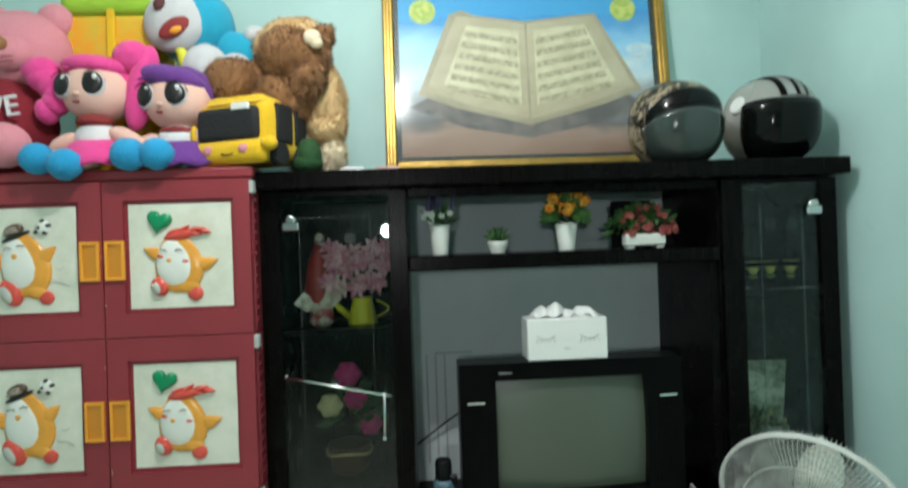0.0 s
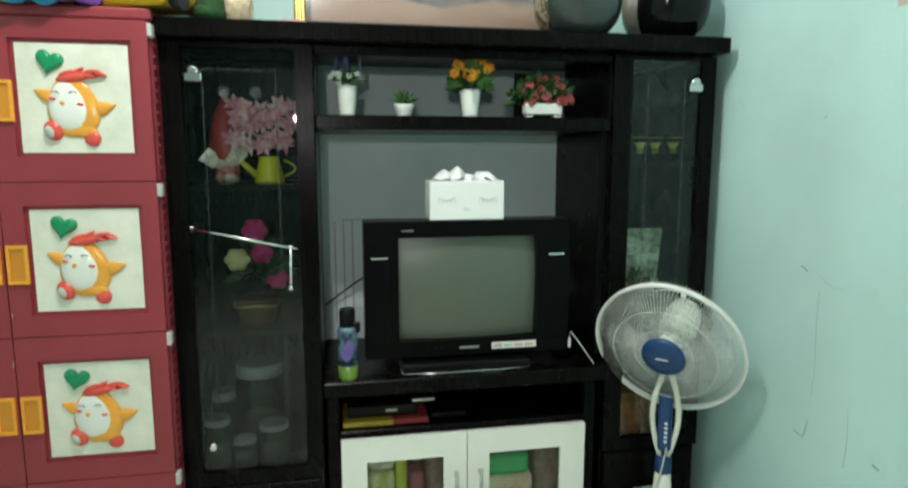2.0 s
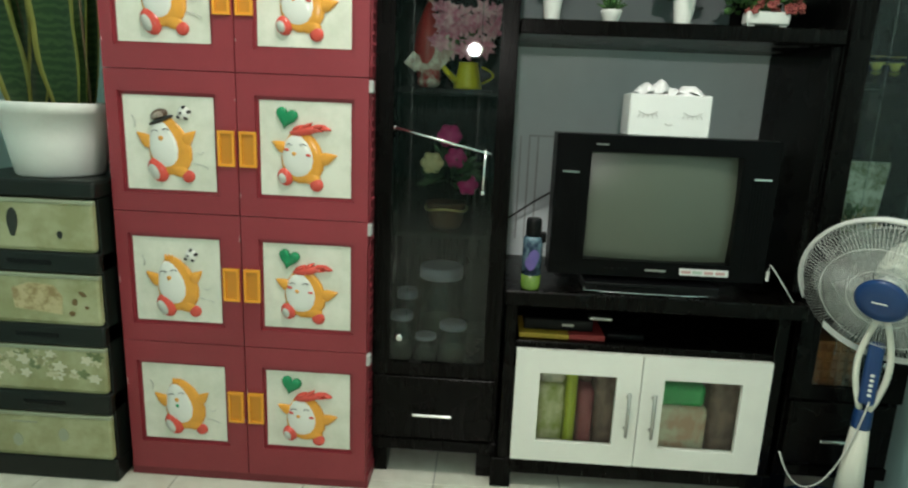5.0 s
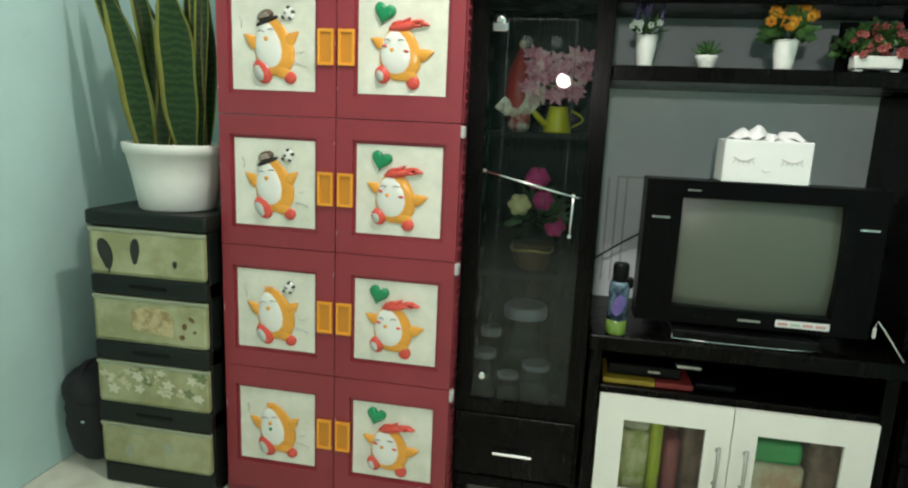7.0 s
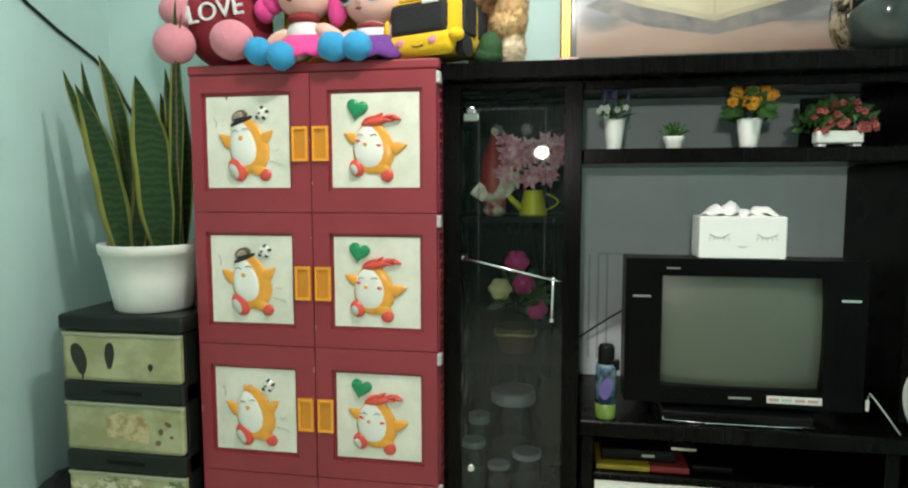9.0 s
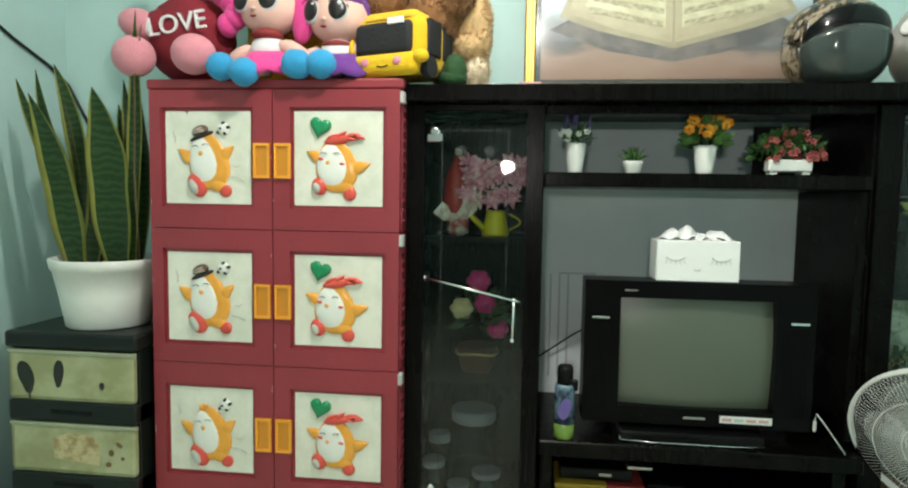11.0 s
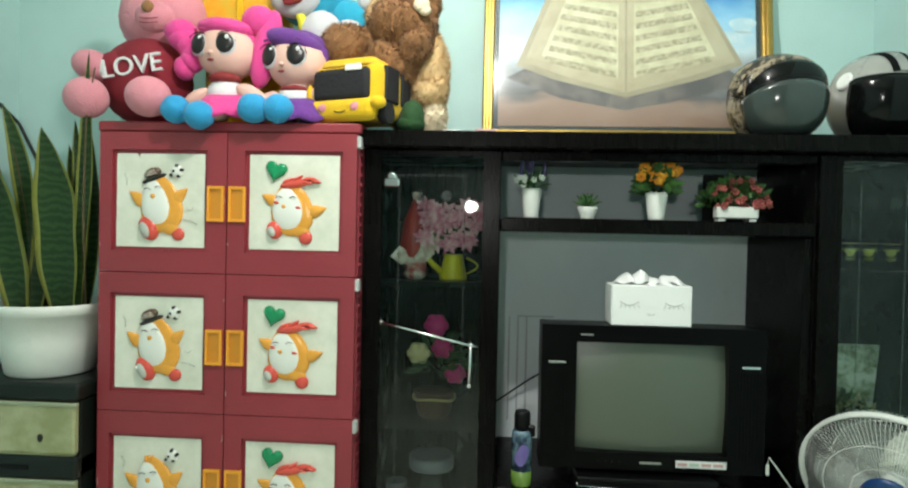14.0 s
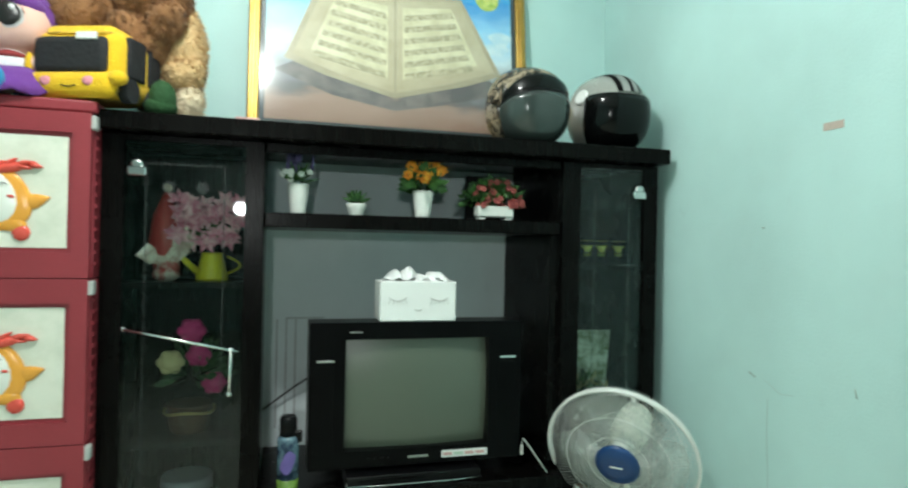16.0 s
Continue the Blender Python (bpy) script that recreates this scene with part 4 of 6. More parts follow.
suc = pot("succulent_pot", (0.318, 1.895, SZ), 0.020, 0.030, 0.035, "small succulent in a round white bowl")
s = Shape()
for ring, (n, e, l) in enumerate(((8, 0.35, 0.045), (7, 0.8, 0.045), (5, 1.2, 0.042))):
    for k in range(n):
        a = 2 * math.pi * k / n + ring * 0.4
        d = Vector((math.cos(a) * math.cos(e), math.sin(a) * math.cos(e), math.sin(e)))
        p = Vector((0.318, 1.895, SZ + 0.036))
        s.tube([p, p + d * l * 0.5, p + d * l], 0.0085, 6, r2=0.001)
stuff("foliage", s, LEAF, suc)

mar = pot("marigold_pot", (0.513, 1.89, SZ), 0.022, 0.032, 0.078, "orange artificial flowers in a ribbed white pot", 6)
s = Shape()
tuft(s, (0.513, 1.89, SZ + 0.095), 0.05, 120, 0.045, 0.022, 0.1)
stuff("foliage", s, LEAF, mar)
s = Shape()
for k in range(22):
    a, r = rng.uniform(0, 6.28), rng.uniform(0.0, 0.062)
    bloom(s, (0.51 + r * math.cos(a), 1.885 + 0.5 * r * math.sin(a) - 0.02, SZ + 0.135 + 0.022 * math.sin(a) + rng.uniform(-0.006, 0.01)), 0.016)
stuff("blossom", s, ORANGEFLOWER, mar, "bright orange flowers")

ger = thing("trough_planter", (0.725, 1.88, SZ), "reddish artificial flowers in a white oblong trough", "potted plant", "pots on the shelf")
s = Shape().box(0.675, 0.79, 1.86, 1.90, SZ + 0.008, SZ + 0.042, 0.005, 2).box(0.68, 0.70, 1.865, 1.895, SZ, SZ + 0.009, 0.001).box(0.765, 0.785, 1.865, 1.895, SZ, SZ + 0.009, 0.001)
part("trough", s, POTWHITE, ger)
s = Shape()
for k in range(7):
    tuft(s, (0.68 + 0.018 * k, 1.90, SZ + 0.055 + 0.03 * math.sin(math.pi * k / 6)), 0.042, 40, 0.03, 0.018, 0.0)
stuff("foliage", s, LEAF, ger)
s = Shape()
for k in range(40):
    a = rng.uniform(0, 3.14)
    r = rng.uniform(0.25, 1.0)
    bloom(s, (0.735 + 0.092 * r * math.cos(a), 1.885 - 0.03 * rng.random(), SZ + 0.035 + 0.085 * r * math.sin(a)), 0.0105, 5)
stuff("blossom", s, REDFLOWER, ger, "dusty red and salmon flowers")
solid("dark_photo_card", (0.72, 2.0, SZ), Shape().box(0.68, 0.80, 2.0, 2.012, SZ + 0.001, SZ + 0.145, 0.002), MATTEBLACK, "dark upright card standing behind the red flowers", "card")

# ---- ornaments behind the left glass ----
wc = thing("watering_can_planter", (-0.075, 1.98, 1.222), "small yellow tin watering can with pink flowers", "ornament")
part("can", Shape().lathe([(0.042, 1.223), (0.043, 1.23), (0.028, 1.295), (0.030, 1.30)], (-0.075, 1.98, 0), 22), YELLOWTIN, wc)
part("spout", Shape().tube([(-0.11, 1.96, 1.245), (-0.14, 1.95, 1.275), (-0.165, 1.945, 1.305)], 0.010, 10, r2=0.006), YELLOWTIN, wc)
part("handle", Shape().tube(arc(9, lambda u: (-0.035 + 0.035 * math.sin(math.pi * u), 1.985, 1.24 + 0.05 * u)), 0.003, 6), YELLOWTIN, wc)
s = Shape()
tuft(s, (-0.085, 1.98, 1.33), 0.05, 70, 0.05, 0.02)
stuff("foliage", s, LEAF, wc)
s = Shape()
for k in range(34):
    c = Vector((-0.085 + rng.uniform(-0.085, 0.085), 1.955 - 0.04 * rng.random(), 1.385 + rng.uniform(-0.06, 0.06)))
    face = Vector((rng.uniform(-0.7, 0.7), -1, rng.uniform(-0.3, 0.9))).normalized()
    e0 = face.orthogonal().normalized()
    for q in range(6):
        d = Matrix.Rotation(q * 1.047 + k, 3, face) @ e0
        leaf_blade(s, c, c + d * 0.034 + face * rng.uniform(0.004, 0.018), 0.017, 0.002)
stuff("blossom", s, PINKFLOWER, wc, "pink blossoms")
bq = thing("wrapped_bouquet", (-0.2, 1.95, 1.222), "red wrapped gift bouquet with crinkled pale paper", "bouquet")
s = Shape()
s.lathe([(0.012, 1.223), (0.03, 1.25), (0.045, 1.33), (0.035, 1.40), (0.012, 1.455), (0.004, 1.47)], (-0.195, 1.97, 0), 16)
part("red_wrap", s, REDSATIN, bq)
s = Shape()
for k in range(9):
    a = -2.4 + 0.38 * k
    leaf_blade(s, (-0.20, 1.94, 1.30), (-0.20 + 0.085 * math.cos(a), 1.925, 1.335 + 0.065 * math.sin(a)), 0.06)
part("paper", s, WRAP, bq, "crinkled silver-pink paper")
part("top_bead", Shape().ball((-0.192, 1.965, 1.478), 0.012), PLUSHSKIN, bq)
s = Shape().ball((-0.185, 1.95, 1.262), (0.03, 0.025, 0.035)).ball((-0.19, 1.95, 1.24), (0.035, 0.03, 0.02))
solid("small_red_ornament", (-0.19, 1.95, 1.222), s, [mottled("red_white_print", (0.40, 0.03, 0.03), (0.6, 0.5, 0.45), 40, 0.4)], "small red and white ornament on the shelf", "ornament")

fb = thing("flower_basket", (-0.12, 1.97, 0.80), "dark wicker basket with cream and magenta roses", "basket")
s = Shape().lathe([(0.042, 0.802), (0.05, 0.81), (0.062, 0.875), (0.064, 0.88), (0.055, 0.88)], (-0.125, 1.97, 0), 20)
part("basket", s, BASKET, fb)
part("ribbon", Shape().tube([(-0.125 + 0.065 * math.cos(a), 1.97 + 0.065 * math.sin(a), 0.862 + 0.004 * math.sin(3 * a)) for a in [2 * math.pi * k / 24 for k in range(24)]], 0.004, 6, True), GOLDTRIM, fb, "thin gold ribbon")
s = Shape()
tuft(s, (-0.12, 1.97, 0.95), 0.08, 90, 0.06, 0.02, 0.1)
stuff("foliage", s, LEAFDARK, fb)
for c, r, m in (((-0.168, 1.92, 1.005), 0.032, CREAM), ((-0.098, 1.92, 1.022), 0.03, MAGENTA), ((-0.12, 1.95, 1.085), 0.034, MAGENTA), ((-0.06, 1.95, 0.94), 0.03, MAGENTA)):
    s = Shape().ball(c, (r, r, r * 0.9), (0, 0, 0), 16, 10)
    for k in range(6):
        a = k * 1.05
        s.ball((c[0] + r * 0.55 * math.cos(a), c[1] - r * 0.4, c[2] + r * 0.5 * math.sin(a)), (r * 0.6, r * 0.35, r * 0.5), (0, -math.degrees(a), 0), 8, 6)
    part("rose", s, m, fb)


def jar(x, y, z, r, h):
    t = thing("plastic_jar", (x, y, z), "clear plastic jar with a violet lid in the cabinet", "jar", "jars in the cabinet")
    part("body", Shape().lathe([(r * 0.95, z + 0.001), (r, z + 0.008), (r, z + h * 0.8), (r * 0.85, z + h * 0.86)], (x, y, 0), 22), JARCLEAR, t)
    part("lid", Shape().lathe([(r * 0.92, z + h * 0.86), (r * 0.95, z + h * 0.87), (r * 0.95, z + h * 0.98), (r * 0.88, z + h)], (x, y, 0), 22), PURPLELID, t, "violet screw lid")
    part("contents", Shape().lathe([(r * 0.86, z + 0.006), (r * 0.88, z + h * 0.35), (r * 0.5, z + h * 0.4)], (x, y, 0), 16), JARFILL, t)
    return t


jar(-0.135, 2.03, 0.3755, 0.075, 0.285)
jar(-0.085, 1.915, 0.3755, 0.045, 0.13)
jar(-0.25, 1.93, 0.3755, 0.038, 0.15)
jar(-0.245, 2.02, 0.3755, 0.036, 0.20)
jar(-0.17, 1.905, 0.3755, 0.035, 0.09)

# ---- ornaments behind the right glass ----
CZ = 1.2835
cup = thing("glass_cup", (1.04, 1.98, CZ), "small glass cup with yellow decor in the cabinet", "cup", "cups in the cabinet")
part("foot", Shape().lathe([(0.016, CZ), (0.016, CZ + 0.003), (0.004, CZ + 0.006), (0.004, CZ + 0.022)], (1.04, 1.98, 0), 14), CUPGLASS, cup)
part("bowl", Shape().lathe([(0.005, CZ + 0.022), (0.018, CZ + 0.032), (0.0225, CZ + 0.052), (0.021, CZ + 0.078), (0.0195, CZ + 0.078), (0.0205, CZ + 0.052), (0.016, CZ + 0.034)], (1.04, 1.98, 0), 18), CUPGLASS, cup)
part("decor", Shape().lathe([(0.004, CZ + 0.026), (0.0155, CZ + 0.034), (0.020, CZ + 0.050), (0.0205, CZ + 0.058), (0.014, CZ + 0.061)], (1.04, 1.98, 0), 18), YELLOWDRINK, cup, "bright yellow filling")
part("gilt_rim", Shape().tube([(1.04 + 0.0215 * math.cos(2 * math.pi * k / 20), 1.98 + 0.0215 * math.sin(2 * math.pi * k / 20), CZ + 0.077) for k in range(20)], 0.0012, 5, True), GOLDTRIM, cup, "thin gilt rim")
for k in (1, 2, 3):
    copy_thing(cup, Matrix.Translation((1.04 + 0.058 * k, 1.98 - 0.01 * (k % 2), CZ)))
solid("cup_riser", (1.06, 2.12, CZ), Shape().box(1.0, 1.22, 2.08, 2.18, CZ - 0.0003, 1.375, 0.003), BLACK, "black step at the back of the cabinet shelf", "shelf")
copy_thing(cup, Matrix.Translation((1.045, 2.12, 1.3755)))

ph = thing("photo_card", (1.08, 1.95, 0.8505), "curled pale landscape photograph standing in the cabinet", "photograph")
s = Shape()
rows = []
for i in range(13):
    u = i / 12
    x = 0.972 + 0.215 * u
    y = 1.935 + 0.02 * math.sin(u * 2.6)
    zt = 1.062 - 0.0 * u
    rows.append([s.bm.verts.new(p) for p in ((x - 0.03 * u * (1 - 0), y, 0.8515), (x, y + 0.02, zt), (x, y + 0.0225, zt), (x - 0.03 * u, y + 0.0025, 0.8515))])
for a, b in zip(rows, rows[1:]):
    for j in range(4):
        k = (j + 1) % 4
        s.bm.faces.new((a[j], a[k], b[k], b[j])).smooth = True
part("print", s, PHOTO, ph)
s = Shape()
for k in range(26):
    tuft(s, (0.985 + 0.16 * rng.random(), 1.915, 0.865 + 0.045 * rng.random()), 0.02, 5, 0.03, 0.015)
    s.use(rng.randrange(3))
solid("dried_flowers", (1.06, 1.915, 0.8505), s, [mottled("straw_dry", (0.3, 0.27, 0.12), (0.5, 0.47, 0.3), 30, 0.7), LEAFDARK, LEAF], "dried grey-green flowers lying in the cabinet", "dried flowers")
rb = thing("rattan_basket", (1.05, 1.95, 0.375), "orange-brown rattan basket behind the cabinet glass", "basket")
s = Shape().box(0.97, 1.15, 1.89, 2.06, 0.376, 0.52, 0.012, 2)
part("body", s, RATTAN, rb)
s = Shape()
for z in (0.40, 0.43, 0.46, 0.49, 0.52):
    s.tube([(0.968, 1.888, z), (1.06, 1.884, z + 0.002), (1.152, 1.888, z)], 0.006, 6)
for k in range(8):
    s.tube([(0.98 + k * 0.023, 1.883, 0.38), (0.98 + k * 0.023, 1.883, 0.525)], 0.004, 5)
stuff("weave", s, RATTAN, rb)

# ---- framed picture on the wall unit, leaning on the wall ----
FX0, FX1 = -0.001, 0.960
LEAN = Matrix.Translation((0, 2.175, TOPZ + 0.034)) @ Matrix.Rotation(radians(-6.4), 4, "X")
FH = 0.660


def lean(x, y, z):
    return LEAN @ Vector((x, y, z))


pic = thing("framed_picture", (0.48, 2.165, TOPZ), "gilt framed print of an open book leaning on the wall", "picture")
w = 0.037
for x0, x1, z0, z1 in ((FX0, FX0 + w, 0, FH), (FX1 - w, FX1, 0, FH), (FX0 + w, FX1 - w, 0, w), (FX0 + w, FX1 - w, FH - w, FH)):
    s = Shape().box(x0, x1, -0.012, 0.018, z0, z1, 0.006, 2, LEAN)
    fr = part("frame_rail", s, GOLD, pic, "ornate gilt rail")
    ix0, ix1, iz0, iz1 = (x0 + 0.012, x1 - 0.012, z0, z1) if x1 - x0 < z1 - z0 else (x0, x1, z0 + 0.012, z1 - 0.012)
    part("rail_bead", Shape().box(ix0, ix1, -0.019, -0.011, iz0, iz1, 0.003, 2, LEAN), GOLD, fr)
part("cardboard_corner", Shape().box(FX0 - 0.006, FX0 + 0.05, -0.016, 0.02, FH - 0.045, FH + 0.006, 0.004, 1, LEAN), GOLDPALE, pic, "pale corner guard")
part("cardboard_corner", Shape().box(FX1 - 0.05, FX1 + 0.006, -0.016, 0.02, FH - 0.045, FH + 0.006, 0.004, 1, LEAN), GOLDPALE, pic, "pale corner guard")
part("mount", Shape().box(FX0 + w - 0.002, FX1 - w + 0.002, 0.004, 0.014, w - 0.002, FH - w + 0.002, 0, 1, LEAN), DARKMAT, pic, "narrow dark mount")
CX0, CX1, CZ0, CZ1 = FX0 + w + 0.016, FX1 - w - 0.016, w + 0.014, FH - w - 0.014
pr = part("print", Shape().box(CX0, CX1, 0.002, 0.0035, CZ0, CZ1, 0, 1, LEAN), PRINT, pic, "print of blue sky over a brown table")


def uv(u, v):
    return CX0 + u * (CX1 - CX0), CZ0 + v * (CZ1 - CZ0)


def printed(name, pts, level, mat):
    part(name, Shape().plate([uv(u, v) for u, v in pts], 0.002 - level * 0.0009, 0.002, lean), mat, pr)


printed("printed_book_rest", [(0.03, 0.30), (0.14, 0.385), (0.5, 0.16), (0.88, 0.37), (0.97, 0.27), (0.72, 0.17), (0.5, 0.1), (0.25, 0.17)], 0.6, SHADEPRINT)
printed("printed_page_edge", [(0.07, 0.375), (0.20, 0.875), (0.25, 0.90), (0.30, 0.865), (0.5, 0.825), (0.70, 0.86), (0.78, 0.87), (0.95, 0.385), (0.80, 0.30), (0.5, 0.18), (0.22, 0.29)], 1, PAGEEDGE)
printed("printed_page", [(0.10, 0.40), (0.225, 0.865), (0.30, 0.85), (0.495, 0.81), (0.495, 0.215), (0.30, 0.29)], 2, PAGE)
printed("printed_page", [(0.505, 0.215), (0.505, 0.81), (0.70, 0.845), (0.77, 0.855), (0.92, 0.405), (0.72, 0.30)], 2, PAGE)
printed("printed_text_block", [(0.17, 0.44), (0.265, 0.80), (0.47, 0.765), (0.47, 0.30)], 3, PAGELIGHT)
printed("printed_text_block", [(0.53, 0.30), (0.53, 0.765), (0.735, 0.80), (0.845, 0.44)], 3, PAGELIGHT)
for k in range(6):
    q = k / 6
    top, bot = 0.775 - 0.40 * q, 0.735 - 0.40 * q
    l0 = 0.262 - 0.09 * q
    printed("printed_line", [(l0, top - 0.005), (l0 - 0.008, bot), (0.462, bot - 0.055 - 0.05 * q), (0.462, top - 0.06 - 0.05 * q)], 4, INK)
    r1 = 0.735 + 0.10 * q
    printed("printed_line", [(0.538, top - 0.06 - 0.05 * q), (0.538, bot - 0.055 - 0.05 * q), (r1 + 0.01, bot), (r1, top - 0.005)], 4, INK)
for u in (0.095, 0.895):
    printed("printed_roundel", [(u + 0.052 * math.cos(a), 0.895 + 0.078 * math.sin(a)) for a in [2 * math.pi * k / 20 for k in range(20)]], 1.2, MEDAL)
for (u, v, du, dv) in ((0.95, 0.63, 0.05, 0.05), (0.93, 0.56, 0.06, 0.04)):
    printed("printed_cloud", [(u + du * math.cos(a) * (1 + 0.2 * math.sin(3 * a)), v + dv * math.sin(a)) for a in [2 * math.pi * k / 16 for k in range(16)]], 0.5, mottled("cloud_print", (0.58, 0.74, 0.86), (0.72, 0.82, 0.90), 20, 0.6))
part("picture_pane", Shape().box(FX0 + w - 0.002, FX1 - w + 0.002, -0.005, -0.0035, w - 0.002, FH - w + 0.002, 0, 1, LEAN), PICGLASS, pic, "glass over the print")
part("rest_block", bar(0.05, 0.92, 2.164, 2.20, TOPZ + 0.0005, TOPZ + 0.034, 0.003), GOLDPALE, pic, "pale strip under the frame")
solid("red_tape_strip", (0.02, 1.80, TOPZ), Shape().box(-0.01, 0.05, 1.79, 1.80, TOPZ + 0.001, TOPZ + 0.008, 0.001), LABELRED, "short red strip on the wall unit", "tape")
solid("dust_cloth", (-0.07, 1.95, TOPZ), Shape().box(-0.12, -0.05, 1.90, 1.99, TOPZ + 0.001, TOPZ + 0.025, 0.01, 2), PLUSHWHITE, "white folded cloth on the wall unit", "cloth")


# ---- helmets ----
def dome(c, r, u0, u1, v0, v1, spin, tilt=0.0, n=22, thick=0.006, arch=(0, 0)):
    """A piece of a rounded shell: u is the turn and v the height, in degrees; arch lowers the lower and upper edge towards the sides."""
    s = Shape()
    m = Matrix.Translation(c) @ Matrix.Rotation(radians(spin), 4, "Z") @ Matrix.Rotation(radians(tilt), 4, "X")

    def at(u, v, k):
        share = (v - v0) / (v1 - v0)
        a, b = radians(u), radians(v - (arch[0] + (arch[1] - arch[0]) * share) * (u / u1) ** 2)
        d = Vector((math.sin(a) * math.cos(b), -math.cos(a) * math.cos(b), math.sin(b)))
        q = (abs(d.x) ** 2.4 + abs(d.y) ** 2.4 + abs(d.z) ** 2.4) ** (-1 / 2.4) * 0.97
        return m @ Vector((d.x * q * (r[0] + k), d.y * q * (r[1] + k), d.z * q * (r[2] + k)))
    k = max(6, int(n * (v1 - v0) / 180))
    full = u1 - u0 >= 359
    cols = n if full else n + 1
    layers = [[[s.bm.verts.new(at(u0 + (u1 - u0) * i / n, v0 + (v1 - v0) * j / k, off)) for j in range(k + 1)] for i in range(cols)] for off in (0, -thick)]
    for a, flip in ((layers[0], False), (layers[1], True)):
        for i in range(n):
            i2 = (i + 1) % cols
            for j in range(k):
                q = (a[i][j], a[i2][j], a[i2][j + 1], a[i][j + 1])
                f = s.bm.faces.new(q[::-1] if flip else q)
                f.smooth = True
    o, p = layers
    for i in range(n):
        i2 = (i + 1) % cols
        s.bm.faces.new((o[i][0], p[i][0], p[i2][0], o[i2][0]))
        s.bm.faces.new((o[i][k], o[i2][k], p[i2][k], p[i][k]))
    if not full:
        for j in range(k):
            s.bm.faces.new((o[0][j], o[0][j + 1], p[0][j + 1], p[0][j]))
            s.bm.faces.new((o[n][j], p[n][j], p[n][j + 1], o[n][j + 1]))
    bmesh.ops.remove_doubles(s.bm, verts=s.bm.verts, dist=0.0004)
    return s


def helmet(c, spin, tilt, shell_mat, crown_mat, label, visor_mat, v0, v1, stripes=False):
    """Open helmet turned by spin and tipped forward by tilt; the visor runs from v0 up to v1 degrees."""
    t = thing("helmet", (c[0], c[1], TOPZ), label, "helmet", "helmets on the wall unit")
    r = (0.121, 0.134, 0.132 if stripes else 0.126)
    ra = 6 if stripes else 22
    m = Matrix.Translation(c) @ Matrix.Rotation(radians(spin), 4, "Z") @ Matrix.Rotation(radians(tilt), 4, "X")
    part("shell", dome(c, r, 60, 300, -60, 89, spin, tilt, 34), shell_mat, t)
    part("crown", dome(c, r, -65, 65, v1 - 8 - ra, 89, spin, tilt, 22), crown_mat, t)
    if not stripes:
        part("visor_brow", dome(c, (0.126, 0.1385, 0.130), -66, 66, v1 + 2, v1 + 27, spin, tilt, 26, 0.004, (ra, 34)), HELMETBLACK, t, "black glossy upper band of the visor")
    part("visor", dome(c, (0.129, 0.143, 0.130), -70, 70, v0, v1, spin, tilt, 28, 0.003, (0, ra)), visor_mat, t, "dark glossy visor")
    part("chin_trim", dome(c, (0.127, 0.140, 0.126), -62, 62, v0 - 7, v0 + 1, spin, tilt, 26, 0.008), BLACKPL, t)
    part("lining", Shape().ball(c, (0.110, 0.118, 0.108)), MATTEBLACK, t)
    part("brow_trim", dome(c, (0.126, 0.139, 0.127), -67, 67, v1 - 1, v1 + (3 if stripes else 5), spin, tilt, 26, 0.008, (ra, ra)), BLACKPL, t)
    for sgn in (-1, 1):
        a = radians(80 * sgn)
        d = (m.to_3x3() @ Vector((math.sin(a), -math.cos(a), 0.42 if stripes else 0.2))).normalized()
        rot = d.to_track_quat("Z", "Y").to_matrix().to_4x4()
        part("visor_pivot", Shape().lathe([(0.026, -0.006), (0.026, 0.004), (0.019, 0.007), (0.014, 0.004)], Vector(c) + d * 0.124, 18, rot), HELMETWHITE if stripes else HELMETCAMO, t, "round visor pivot")
    part("neck_rim", dome(c, (0.123, 0.136, 0.124), 62, 298, -66, -56, spin, tilt, 24, 0.012), BLACKPL, t)
    if stripes:
        for off, half, paint in ((-36, 8, MATTEBLACK), (-15, 12, HELMETWHITE), (4, 6, MATTEBLACK), (20, 9, HELMETWHITE), (35, 5, MATTEBLACK)):
            s = Shape()
            rows = []
            for i in range(23):
                b = radians(v1 + 4 + 110 * i / 22)
                row = []
                for e in (-half, half):
                    x = (off + e) / 1000
                    k = math.sqrt(1 - (x / 0.121) ** 2) * 1.045 * (abs(math.cos(b)) ** 2.4 + abs(math.sin(b)) ** 2.4) ** (-1 / 2.4) * 0.97
                    row.append(s.bm.verts.new(m @ Vector((x, -math.cos(b) * 0.134 * k, math.sin(b) * r[2] * k))))
                rows.append(row)
            for a, b in zip(rows, rows[1:]):
                s.bm.faces.new((a[0], a[1], b[1], b[0])).smooth = True
            bmesh.ops.solidify(s.bm, geom=s.bm.faces[:], thickness=0.002)
            part("stripe", s, paint, t, "racing stripe")
    return t


helmet((0.832, 1.885, TOPZ + 0.114), 7, 4, HELMETCAMO, HELMETCAMO, "dark patterned motorcycle helmet with a smoky visor", VISORGREY, -55, 16)
helmet((1.135, 1.925, TOPZ + 0.122), 5, 7, HELMETGREY, HELMETGREY, "grey motorcycle helmet with white stripes and black visor", HELMETBLACK, -58, 26, True)

